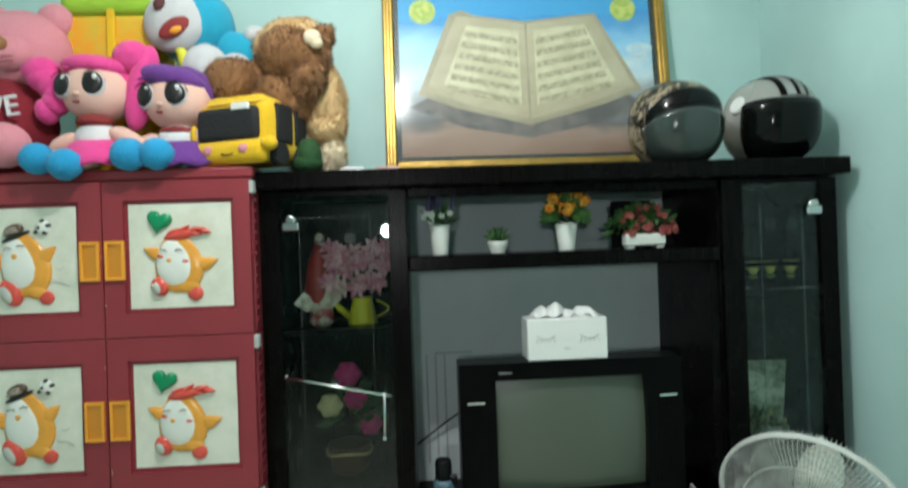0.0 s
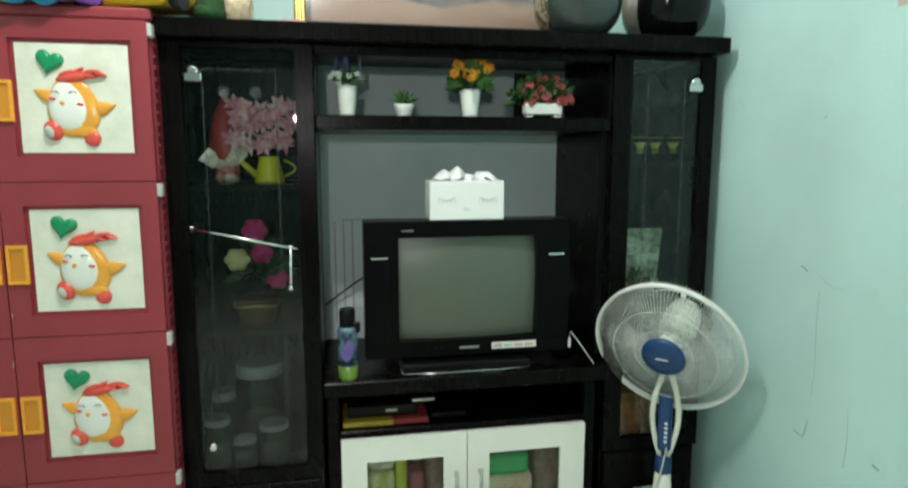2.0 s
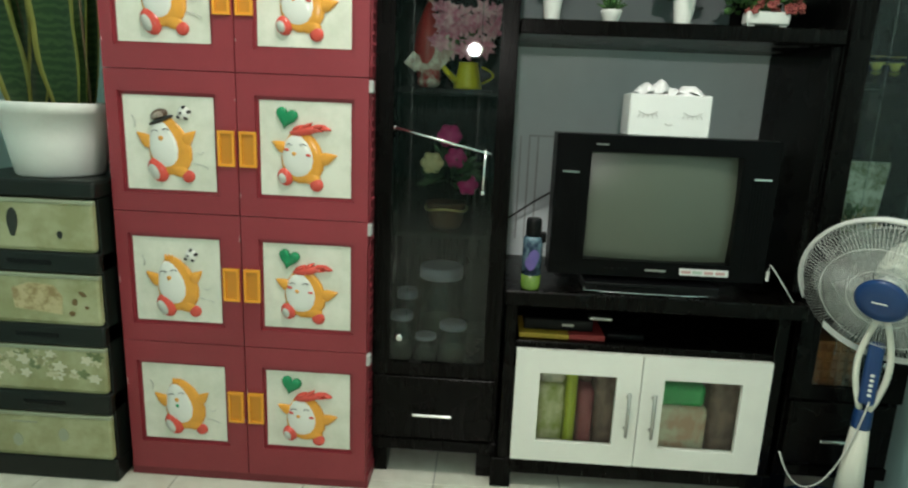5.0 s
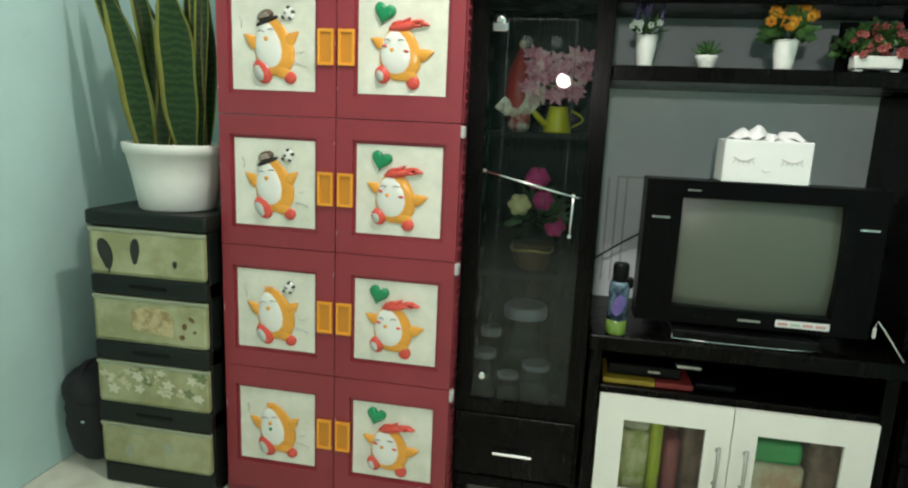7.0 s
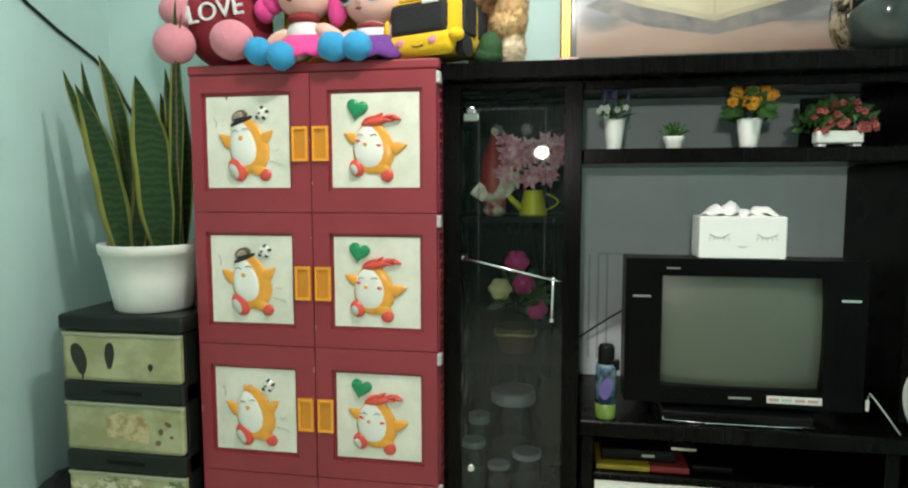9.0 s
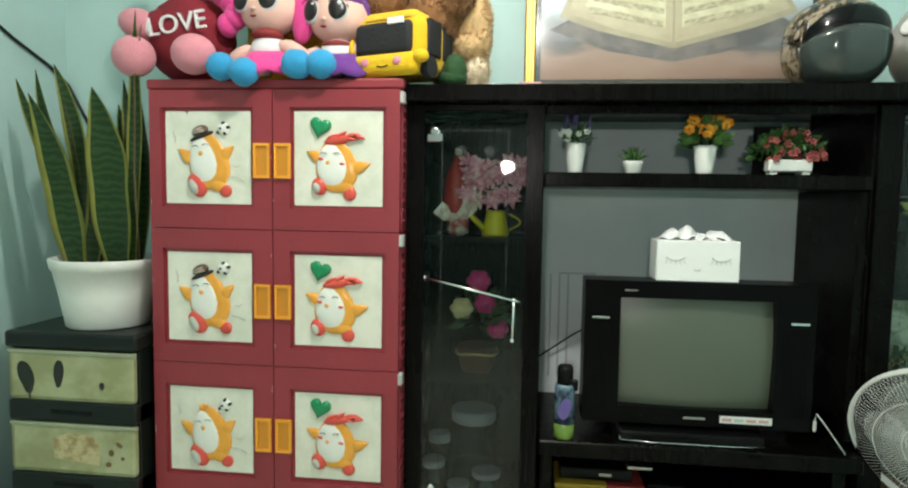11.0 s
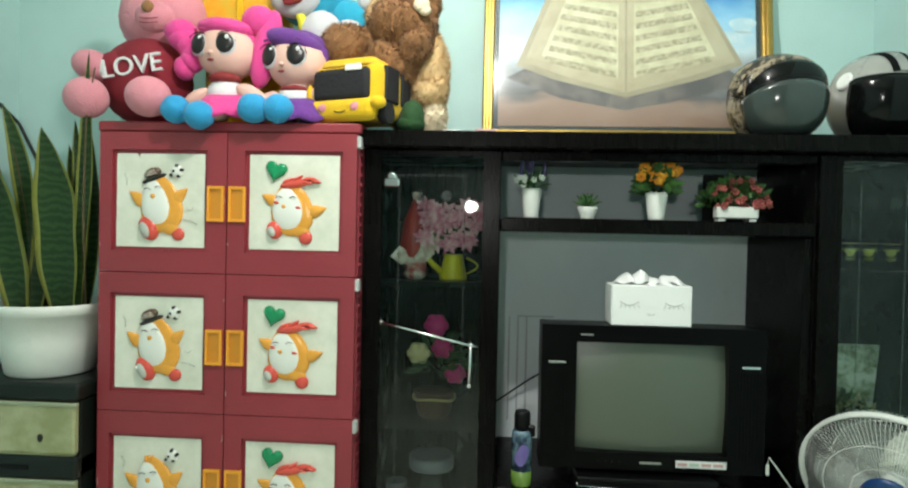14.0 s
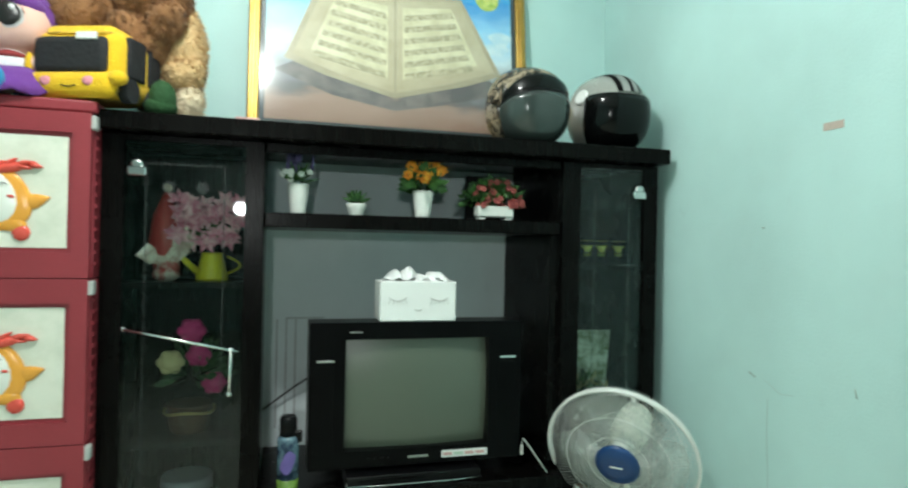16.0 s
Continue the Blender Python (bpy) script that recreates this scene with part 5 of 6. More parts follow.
# ---- red plastic cabinet ----
RF, RB, RX0, RX1 = 1.758, 2.19, -1.066, -0.326
red = thing("plastic_cabinet", (-0.7, RF, 0), "maroon plastic cabinet of four tiers with cartoon stickers on its doors", "cabinet")
SPLITS = (0.03, 0.452, 0.845, 1.238, 1.632)
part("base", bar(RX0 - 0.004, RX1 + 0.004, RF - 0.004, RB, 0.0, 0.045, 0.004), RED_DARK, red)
part("top", bar(RX0 - 0.006, RX1 + 0.006, RF - 0.006, RB, 1.633, 1.662, 0.006, 2), RED, red)
XM = -0.694


def puffy_bird(door, x0, x1, z0, z1, left, tier):
    """Raised sticker: round bird body with stubby limbs, a cap, and a heart or ball."""
    w, h = x1 - x0, z1 - z0
    y = RF - 0.004
    du, jit = rng.uniform(-0.012, 0.012), rng.uniform(-0.015, 0.015)

    def b(name, mat, u, v, ru, rv, d=0.006, rot=0, label="", pinch=0.0):
        s = Shape().egg((x0 + (u + du) * w, y, z0 + (v + jit) * h), (ru * w, d, rv * w), rot, pinch)
        return part(name, s, mat, door, label)

    def line(pts, r=0.0013, lift=0.0145, mat=None):
        part("sticker_line", Shape().tube([(x0 + w * (u + du), y - lift, z0 + h * (v + jit)) for u, v in pts], r, 5), mat or STICKBLACK, door)
    if left:
        b("sticker_body", STICKORANGE, 0.50, 0.47, 0.235, 0.325, 0.009, -12, "raised orange bird sticker", 0.24)
        b("sticker_wing", STICKORANGE, 0.235, 0.53, 0.062, 0.115, 0.007, -52, pinch=0.7)
        b("sticker_wing", STICKORANGE, 0.715, 0.56, 0.062, 0.115, 0.007, 48, pinch=0.7)
        b("sticker_leg", STICKORANGE, 0.60, 0.21, 0.11, 0.075, 0.007, 18)
        b("sticker_belly", STICKWHITE, 0.455, 0.48, 0.182, 0.275, 0.0135, -12, pinch=0.22)
        b("sticker_shoe", STICKRED, 0.365, 0.205, 0.105, 0.142, 0.0145, -28)
        b("sticker_sole", SOLEGREY, 0.348, 0.195, 0.082, 0.118, 0.0165, -28)
        b("sticker_shoe", STICKRED, 0.70, 0.145, 0.072, 0.068, 0.008, -20)
        b("sticker_beak", STICKORANGE, 0.435, 0.545, 0.042, 0.044, 0.0165, 180, pinch=0.5)
        for u in (0.375, 0.495):
            line([(u - 0.035 + 0.07 * q / 4, 0.615 + (u - 0.375) * 0.16 + 0.016 * math.sin(math.pi * q / 4)) for q in range(5)])
        if tier >= 2:
            b("sticker_hat_brim", STICKBLACK, 0.425, 0.735, 0.145, 0.030, 0.0135, -22)
            b("sticker_hat", STICKBROWN, 0.405, 0.790, 0.100, 0.062, 0.0125, -22)
            for k in range(3):
                line([(0.335 + 0.01 * k, 0.752 + 0.020 * k), (0.405 + 0.004 * k, 0.772 + 0.022 * k), (0.475 - 0.012 * k, 0.788 + 0.018 * k)], 0.0018, 0.0128, TAPE)
        else:
            for k in (-1, 0, 1):
                b("sticker_tuft", STICKORANGE, 0.42 + 0.03 * k, 0.77, 0.018, 0.045, 0.007, 18 * k, pinch=0.6)
        if tier >= 1:
            b("sticker_ball", STICKWHITE, 0.68, 0.815, 0.072, 0.072, 0.009)
            for u, v in ((0.655, 0.815), (0.735, 0.83), (0.70, 0.765), (0.68, 0.875), (0.62, 0.775)):
                b("sticker_ball_patch", STICKBLACK, u, v, 0.021, 0.021, 0.0105 if u != 0.655 else 0.0125)
        else:
            b("sticker_mouth", STICKGREEN, 0.44, 0.47, 0.046, 0.05, 0.0155)
        for pts in (((0.80, 0.42), (0.84, 0.40), (0.88, 0.43)), ((0.76, 0.30), (0.85, 0.29), (0.92, 0.25)), ((0.10, 0.78), (0.13, 0.72), (0.12, 0.66))):
            part("sheet_line", Shape().tube([(x0 + w * u, RF - 0.0045, z0 + h * v) for u, v in pts], 0.0011, 5), SOLEGREY, door, "pale printed squiggle")
    else:
        b("sticker_body", STICKORANGE, 0.475, 0.415, 0.235, 0.295, 0.009, -8, "raised orange bird sticker", 0.18)
        b("sticker_wing", STICKORANGE, 0.225, 0.525, 0.055, 0.095, 0.007, -62, pinch=0.7)
        b("sticker_wing", STICKORANGE, 0.76, 0.41, 0.06, 0.105, 0.007, 72, pinch=0.7)
        b("sticker_leg", STICKORANGE, 0.55, 0.20, 0.13, 0.075, 0.007, 10)
        b("sticker_belly", STICKWHITE, 0.44, 0.42, 0.190, 0.250, 0.0135, -8, pinch=0.15)
        b("sticker_shoe", STICKRED, 0.285, 0.195, 0.085, 0.10, 0.0145, -20)
        b("sticker_sole", SOLEGREY, 0.272, 0.187, 0.064, 0.080, 0.0165, -20)
        b("sticker_shoe", STICKRED, 0.63, 0.12, 0.075, 0.075, 0.008)
        b("sticker_cap", STICKRED, 0.50, 0.685, 0.165, 0.052, 0.0135, -10)
        for u, v, ru, a in ((0.43, 0.715, 0.07, -30), (0.53, 0.735, 0.075, -35), (0.63, 0.70, 0.085, 10), (0.66, 0.735, 0.075, -12), (0.74, 0.715, 0.06, 14)):
            b("sticker_feather", STICKRED, u, v, 0.026, ru, 0.012, a + 90, pinch=0.5)
        for u, v in ((0.315, 0.485), (0.55, 0.435)):
            b("sticker_cheek", STICKRED, u, v, 0.042, 0.021, 0.0150, 8)
        b("sticker_beak", STICKORANGE, 0.40, 0.445, 0.038, 0.036, 0.0165, 180, pinch=0.5)
        for u in (0.345, 0.50):
            line([(u - 0.035 + 0.07 * q / 4, 0.535 + 0.016 * math.sin(math.pi * q / 4)) for q in range(5)])
        hs = []
        for k in range(28):
            a = 2 * math.pi * k / 28
            px, pz = 0.0075 * 16 * math.sin(a) ** 3, 0.0078 * (13 * math.cos(a) - 5 * math.cos(2 * a) - 2 * math.cos(3 * a) - math.cos(4 * a))
            hs.append((x0 + w * (0.30 + px * 0.97 + pz * 0.24), z0 + h * 0.835 + w * (pz * 0.97 - px * 0.24)))
        heart = Shape()
        mid = (sum(q[0] for q in hs) / 28, sum(q[1] for q in hs) / 28)
        loops = [[heart.bm.verts.new((mid[0] + (qx - mid[0]) * k, y + 0.003 - d, mid[1] + (qz - mid[1]) * k)) for qx, qz in hs] for k, d in ((1, 0), (1, 0.007), (0.82, 0.0115), (0.45, 0.0135))]
        for la, lb in zip(loops, loops[1:]):
            for k in range(28):
                heart.bm.faces.new((la[k], la[(k + 1) % 28], lb[(k + 1) % 28], lb[k])).smooth = True
        heart.bm.faces.new(loops[-1])
        heart.bm.faces.new(loops[0][::-1])
        part("sticker_heart", heart, STICKGREEN, door, "green puffy heart")


for tier in range(4):
    z0, z1 = SPLITS[tier], SPLITS[tier + 1]
    body = Shape()
    body.box(RX0, RX0 + 0.02, RF + 0.012, RB - 0.005, z0, z1 - 0.002, 0.003)
    body.box(RX1 - 0.02, RX1, RF + 0.012, RB - 0.005, z0, z1 - 0.002, 0.003)
    body.box(RX0 + 0.02, RX1 - 0.02, RB - 0.016, RB - 0.006, z0, z1 - 0.002, 0)
    body.box(RX0 + 0.02, RX1 - 0.02, RF + 0.014, RB - 0.016, z0 + 0.001, z0 + 0.012, 0)
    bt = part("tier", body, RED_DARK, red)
    s = Shape()
    for k in range(12):
        zz = z0 + 0.03 + k * (z1 - z0 - 0.06) / 12
        s.box(RX1 - 0.001, RX1 + 0.004, RF + 0.02, RF + 0.05, zz, zz + 0.008, 0)
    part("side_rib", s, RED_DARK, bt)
    part("cross_rail", bar(RX0 + 0.001, RX1 - 0.001, RF + 0.0115, RF + 0.0138, z1 - 0.030, z1 - 0.003, 0.003), RED, bt)
    part("cross_rail", bar(RX0 + 0.001, RX1 - 0.001, RF + 0.0115, RF + 0.0138, z0 + 0.0005, z0 + 0.022, 0.003), RED, bt)
    part("clip", bar(RX1 - 0.013, RX1 + 0.007, RF - 0.009, RF + 0.02, z1 - 0.04, z1 - 0.006, 0.003), GREYCLIP, bt, "grey plastic joint clip")
    pz0, pz1 = (0.131, 0.517, 0.909, 1.309)[tier], (0.378, 0.770, 1.169, 1.572)[tier]
    for left in (True, False):
        dx0, dx1 = (RX0 + 0.004, XM - 0.0015) if left else (XM + 0.0015, RX1 - 0.004)
        px0, px1 = (-1.017, -0.761) if left else (-0.633, -0.379)
        dz0, dz1 = z0 + 0.0012, z1 - 0.0012
        e = 0.010
        s = Shape().rim_of(dx0, dx1, dz0, dz1, px0 - e, px1 + e, pz0 - e, pz1 + e, RF - 0.010, RF + 0.011, 0.004)
        d = part("door", s, RED, red, "maroon plastic door with a sunk panel")
        part("sunk_panel", bar(px0 - e - 0.004, px1 + e + 0.004, RF, RF + 0.008, pz0 - e - 0.004, pz1 + e + 0.004, 0), RED, d)
        q = Shape()
        nn = 8
        gv = [[q.bm.verts.new((px0 + (px1 - px0) * i / nn, RF - 0.0015 - 0.002 * noise.noise(Vector((i * 0.7 + tier * 9, j * 0.7, 3.0 if left else 7.0))), pz0 + (pz1 - pz0) * j / nn)) for j in range(nn + 1)] for i in range(nn + 1)]
        for i in range(nn):
            for j in range(nn):
                q.bm.faces.new((gv[i][j], gv[i + 1][j], gv[i + 1][j + 1], gv[i][j + 1])).smooth = True
        part("sticker_sheet", q, PAPER, d, "creased cream sticker sheet")
        puffy_bird(d, px0, px1, pz0, pz1, left, tier)
        for ex in ((dx0 + 0.003, dx1 - 0.003) if left else (dx0 + 0.003,)):
            cz = rng.uniform(dz0 + 0.05, dz1 - 0.05)
            part("worn_chip", Shape().tube([(ex, RF - 0.0098, cz), (ex + rng.uniform(-0.002, 0.002), RF - 0.0102, cz + rng.uniform(0.006, 0.022))], 0.0014, 5, r2=0.0007), CHIP, d, "pale worn chip on the door edge")
        hx0 = XM - 0.054 if left else XM + 0.007
        hz0 = pz0 + 0.075
        s = Shape().rim_of(hx0, hx0 + 0.047, hz0, hz0 + 0.098, hx0 + 0.007, hx0 + 0.040, hz0 + 0.008, hz0 + 0.09, RF - 0.018, RF - 0.0095)
        hd = part("handle", s, ORANGE, d, "orange recessed pull")
        part("recess", bar(hx0 + 0.007, hx0 + 0.040, RF - 0.0125, RF - 0.0095, hz0 + 0.008, hz0 + 0.09, 0), ORANGE_SHADED, hd)

# ---- plush toys on the red cabinet ----
CT = 1.6625


def doll(c, hair, skirt, name_label, feet, big):
    """Soft doll sitting at c, its feet over the edge."""
    x, y, z = c
    s = Shape()
    hz = z + 0.215 * (1 if big else 0.9)
    s.use(0).ball((x, y, hz), (0.088, 0.075, 0.078), (0, 0, 0), 26, 16)
    s.use(1).ball((x, y + 0.022, hz + 0.018), (0.096, 0.078, 0.083), (0, 0, 0), 26, 16)
    if big:
        s.ball((x, y - 0.01, hz + 0.062), (0.085, 0.06, 0.032), (0, 5, 0))
        s.ball((x + 0.115, y, hz + 0.01), (0.038, 0.035, 0.115), (0, 12, 0))
        s.ball((x + 0.09, y, hz + 0.09), (0.05, 0.04, 0.045))
        for k in range(6):
            a = k * 1.0
            s.ball((x - 0.115 - 0.022 * math.cos(a), y - 0.012, hz + 0.055 - 0.034 * k * 0.62), (0.048 - 0.004 * k, 0.036, 0.036))
    else:
        s.ball((x - 0.01, y - 0.012, hz + 0.056), (0.092, 0.062, 0.036), (0, 14, 0))
    s.use(2)
    gaze = -0.020 if big else -0.024
    for ex in (gaze - 0.041, gaze + 0.041):
        yaw = 380 * ex
        dy = 0.066 - 3.6 * ex * ex
        s.use(7).ball((x + ex, y - dy, hz + 0.005), (0.030, 0.011, 0.033), (0, 0, yaw), 18, 12)
        s.use(2).ball((x + ex - 0.001, y - dy - 0.0045, hz + 0.0075), (0.0265, 0.011, 0.0295), (0, 0, yaw), 18, 12)
        s.tube([(x + ex + 0.031 * math.cos(q), y - dy - 0.004, hz + 0.008 + 0.033 * math.sin(q)) for q in (0.1, 0.6, 1.1, 1.6, 2.1, 2.6)], 0.0016, 5)
        s.use(5).ball((x + ex + 0.009, y - dy - 0.0145, hz + 0.021), (0.007, 0.003, 0.008), (0, 0, 0), 8, 6)
        s.use(1).tube([(x + ex - 0.016, y - dy - 0.004, hz + 0.049), (x + ex, y - dy - 0.006, hz + 0.054), (x + ex + 0.016, y - dy - 0.004, hz + 0.051)], 0.0018, 5)
    s.use(0).ball((x + gaze, y - 0.070, hz - 0.020), (0.010, 0.010, 0.007), (0, 0, 0), 10, 6)
    s.use(6).ball((x + gaze, y - 0.071, hz - 0.040), (0.010, 0.005, 0.004), (0, 0, 0), 8, 6)
    s.ball((x, y - 0.02, hz - 0.083), (0.045, 0.04, 0.016))
    s.use(5).ball((x, y - 0.01, z + 0.085), (0.055, 0.05, 0.05))
    s.use(3)
    flare = [(0.045, 0.075), (0.062, 0.062), (0.088, 0.040), (0.105, 0.022), (0.100, 0.016), (0.04, 0.02)]
    first = len(s.bm.verts)
    s.lathe(flare, (x + 0.012, y - 0.028, z + 0.008), 36, Matrix.Rotation(radians(12), 4, "X"))
    s.bm.verts.ensure_lookup_table()
    for v in s.bm.verts[first:]:
        a = math.atan2(v.co.y - y, v.co.x - x)
        v.co.z = max(z + 0.006, v.co.z + 0.010 * math.sin(9 * a) * (1 - min(1, (v.co.z - z) / 0.08)))
    s.use(0)
    s.ball((x + 0.085, y - 0.03, z + 0.085), (0.05, 0.024, 0.024), (0, 28, 0)).ball((x - 0.08, y - 0.03, z + 0.075), (0.045, 0.022, 0.022), (0, -35, 0))
    fx = [f[0] for f in feet]
    for f in feet:
        s.use(0).tube([(x + (f[0] - sum(fx) / 2) * 0.4, y - 0.05, z + 0.03), (f[0], f[1] + 0.03, f[2] + 0.01)], 0.022, 10)
        s.use(4).ball(f, (0.043, 0.040, 0.040), (0, 0, 0), 20, 12)
    s.fuzz(0.004, 9.0)
    solid("doll", (x, y, z), s, [PLUSHSKIN, hair, EYEBLACK, skirt, PLUSHBLUE, PLUSHWHITE, MOUTHRED, PLUSHGREY], name_label, "doll", "toys on the cabinet")


doll((-0.735, 1.835, CT), PLUSHHOT, PLUSHHOT, "soft doll with hot pink hair, pink skirt and blue feet", ((-0.829, 1.722, 1.690), (-0.757, 1.708, 1.672)), True)
doll((-0.535, 1.855, CT - 0.005), PLUSHPURPLE, PLUSHPURPLE, "soft doll with purple hair, purple skirt and blue feet", ((-0.612, 1.722, 1.694), (-0.545, 1.725, 1.694)), False)

s = Shape()
s.use(0).ball((-1.102, 1.745, CT + 0.062), (0.060, 0.055, 0.058)).ball((-0.922, 1.745, CT + 0.066), (0.062, 0.058, 0.056))
s.ball((-1.12, 1.80, CT + 0.165), (0.062, 0.045, 0.045), (0, 20, 0)).ball((-0.985, 1.94, CT + 0.345), (0.135, 0.105, 0.125))
s.ball((-1.07, 1.95, CT + 0.445), (0.05, 0.035, 0.05)).ball((-0.90, 1.95, CT + 0.445), (0.05, 0.035, 0.05))
s.ball((-0.968, 1.86, CT + 0.325), (0.06, 0.045, 0.048))
s.use(1).ball((-1.0, 1.875, CT + 0.135), (0.135, 0.105, 0.130)).ball((-1.06, 1.83, CT + 0.16), (0.06, 0.06, 0.055))
s.use(2).ball((-0.968, 1.815, CT + 0.342), (0.018, 0.012, 0.018))
for k in (0, 1):
    s.use(1).tube([(-0.995 + 0.009 * q, 1.8165 + 0.0006 * (q - 3) ** 2, CT + 0.312 - 0.013 * k - 0.004 * math.sin(math.pi * q / 6)) for q in range(7)], 0.0014, 4)
s.use(3).ball((-1.07, 1.79, CT + 0.155), (0.032, 0.02, 0.030), (0, 0, 20))
love = bpy.data.curves.new("lettering", "FONT")
love.body, love.size, love.extrude, love.align_x = "LOVE", 0.075, 0.004, "CENTER"
tmp = bpy.data.objects.new("lettering", love)
scene.collection.objects.link(tmp)
me = tmp.to_mesh()
me.transform(Matrix.Translation((-0.985, 1.772, CT + 0.135)) @ Matrix.Rotation(radians(-8), 4, "Y") @ Matrix.Rotation(radians(90), 4, "X"))
for p in me.polygons:
    p.material_index = 3
s.bm.from_mesh(me)
tmp.to_mesh_clear()
bpy.data.objects.remove(tmp)
solid("teddy_bear", (-1.0, 1.86, CT), s, [PLUSHPINK, PLUSHRED, PLUSHBROWN, PLUSHWHITE, EYEBLACK], "pink teddy bear in a dark red jersey lettered LOVE", "plush toy", "toys on the cabinet")

yb = thing("yellow_backpack", (-0.72, 2.0, CT), "small yellow and lime backpack with shiny front", "bag", "toys on the cabinet")
part("body", Shape().box(-0.880, -0.615, 1.972, 2.09, CT + 0.001, CT + 0.47, 0.04, 3), PLUSHYELLOW, yb)
part("front_pocket", Shape().box(-0.876, -0.625, 1.946, 1.975, CT + 0.20, CT + 0.462, 0.013, 3), ORANGESHINY, yb, "glossy orange-yellow vinyl pocket")
part("lid", Shape().box(-0.890, -0.612, 1.940, 2.10, CT + 0.464, CT + 0.555, 0.028, 3).fuzz(0.004, 14.0), PLUSHGREEN, yb, "lime green lid")
part("strap", Shape().box(-0.757, -0.735, 1.936, 1.946, CT + 0.26, CT + 0.475, 0.003), PLUSHYELLOW, yb, "flat yellow strap")
part("strap", Shape().tube([(-0.640, 1.950, CT + 0.440), (-0.580, 1.930, CT + 0.410), (-0.545, 1.920, CT + 0.34), (-0.535, 1.925, CT + 0.27)], 0.015), PLUSHLEMON, yb, "lemon yellow shoulder strap")

s = Shape()
s.use(0).ball((-0.545, 1.99, CT + 0.425), (0.118, 0.10, 0.108)).ball((-0.42, 1.985, CT + 0.345), (0.075, 0.05, 0.058), (0, 30, 0)).ball((-0.51, 2.0, CT + 0.16), (0.095, 0.085, 0.16))
s.use(1).ball((-0.575, 1.925, CT + 0.415), (0.088, 0.045, 0.085), (0, 0, -8)).ball((-0.50, 1.945, CT + 0.285), (0.07, 0.06, 0.075))
s.ball((-0.365, 1.97, CT + 0.39), (0.032, 0.028, 0.026)).ball((-0.415, 1.935, CT + 0.30), (0.045, 0.03, 0.03))
s.use(2).ball((-0.562, 1.886, CT + 0.388), (0.047, 0.014, 0.026), (0, -32, 0))
s.use(3).ball((-0.556, 1.878, CT + 0.378), (0.020, 0.010, 0.010), (0, -24, 0))
s.use(5).ball((-0.598, 1.882, CT + 0.452), (0.013, 0.012, 0.019), (0, 20, 0))
for v in s.bm.verts:
    if v.co.z > CT + 0.2:
        v.co += Vector((0.010, 0, 0.014))
for k in (-1, 0, 1):
    s.use(4).tube([(-0.55 + 0.005 * k, 1.885, CT + 0.440 + 0.014 * k), (-0.515, 1.893, CT + 0.448 + 0.022 * k)], 0.0012, 4)
s.fuzz(0.004, 9.0)
solid("blue_plush_toy", (-0.52, 1.99, CT), s, [PLUSHTEAL, PLUSHGREY, MOUTHRED, ORANGE, EYEBLACK, PLUSHMAROON], "sky blue round plush toy with a white front", "plush toy", "toys on the cabinet")

bus = thing("plush_bus", (-0.34, 1.83, CT), "yellow plush toy bus with black windows", "plush toy", "toys on the cabinet")
BM = Matrix.Translation((-0.345, 1.850, CT + 0.002)) @ Matrix.Rotation(radians(-20), 4, "Z")
part("body", Shape().box(-0.112, 0.112, -0.085, 0.10, 0.012, 0.172, 0.035, 4, BM), PLUSHYELLOW, bus)
part("roof", Shape().box(-0.092, 0.092, -0.080, 0.09, 0.135, 0.186, 0.026, 3, BM), PLUSHYELLOW, bus)
part("windscreen", Shape().box(-0.102, 0.084, -0.097, -0.065, 0.060, 0.152, 0.018, 3, BM), PLUSHBLACK, bus, "black felt windscreen")
part("side_window", Shape().box(0.104, 0.119, -0.055, 0.018, 0.060, 0.160, 0.006, 2, BM), PLUSHBLACK, bus)
part("side_window", Shape().box(0.104, 0.119, 0.032, 0.085, 0.060, 0.160, 0.006, 2, BM), PLUSHBLACK, bus)
part("bumper", Shape().box(-0.116, 0.106, -0.106, -0.06, 0.004, 0.066, 0.024, 4, BM), PLUSHYELLOW, bus)
part("label", Shape().box(0.010, 0.062, -0.101, -0.094, 0.140, 0.158, 0.002, 1, BM), LABELWHITE, bus, "white cloth tag")
for ex in (-0.055, 0.05):
    part("headlamp", Shape().ball(BM @ Vector((ex, -0.104, 0.040)), (0.016, 0.006, 0.012)), PLUSHPINK, bus, "pale pink felt spot")
part("smile", Shape().tube([BM @ Vector((-0.018 + 0.006 * k, -0.107, 0.030 - 0.004 * math.sin(math.pi * k / 6))) for k in range(7)], 0.0016, 5), PLUSHBLACK, bus, "black stitched line")
for wx, wy in ((0.10, -0.04), (0.10, 0.06)):
    part("wheel", Shape().lathe([(0.030, -0.012), (0.030, 0.012)], BM @ Vector((wx + 0.008, wy, 0.03)), 18, Matrix.Rotation(radians(-20), 4, "Z") @ Matrix.Rotation(radians(90), 4, "Y")), PLUSHBLACK, bus)
part("mirror", Shape().ball(BM @ Vector((0.112, -0.09, 0.05)), (0.022, 0.02, 0.018)), PLUSHYELLOW, bus)
part("mirror", Shape().ball(BM @ Vector((-0.118, -0.08, 0.085)), (0.010, 0.012, 0.03)), PLUSHYELLOW, bus)

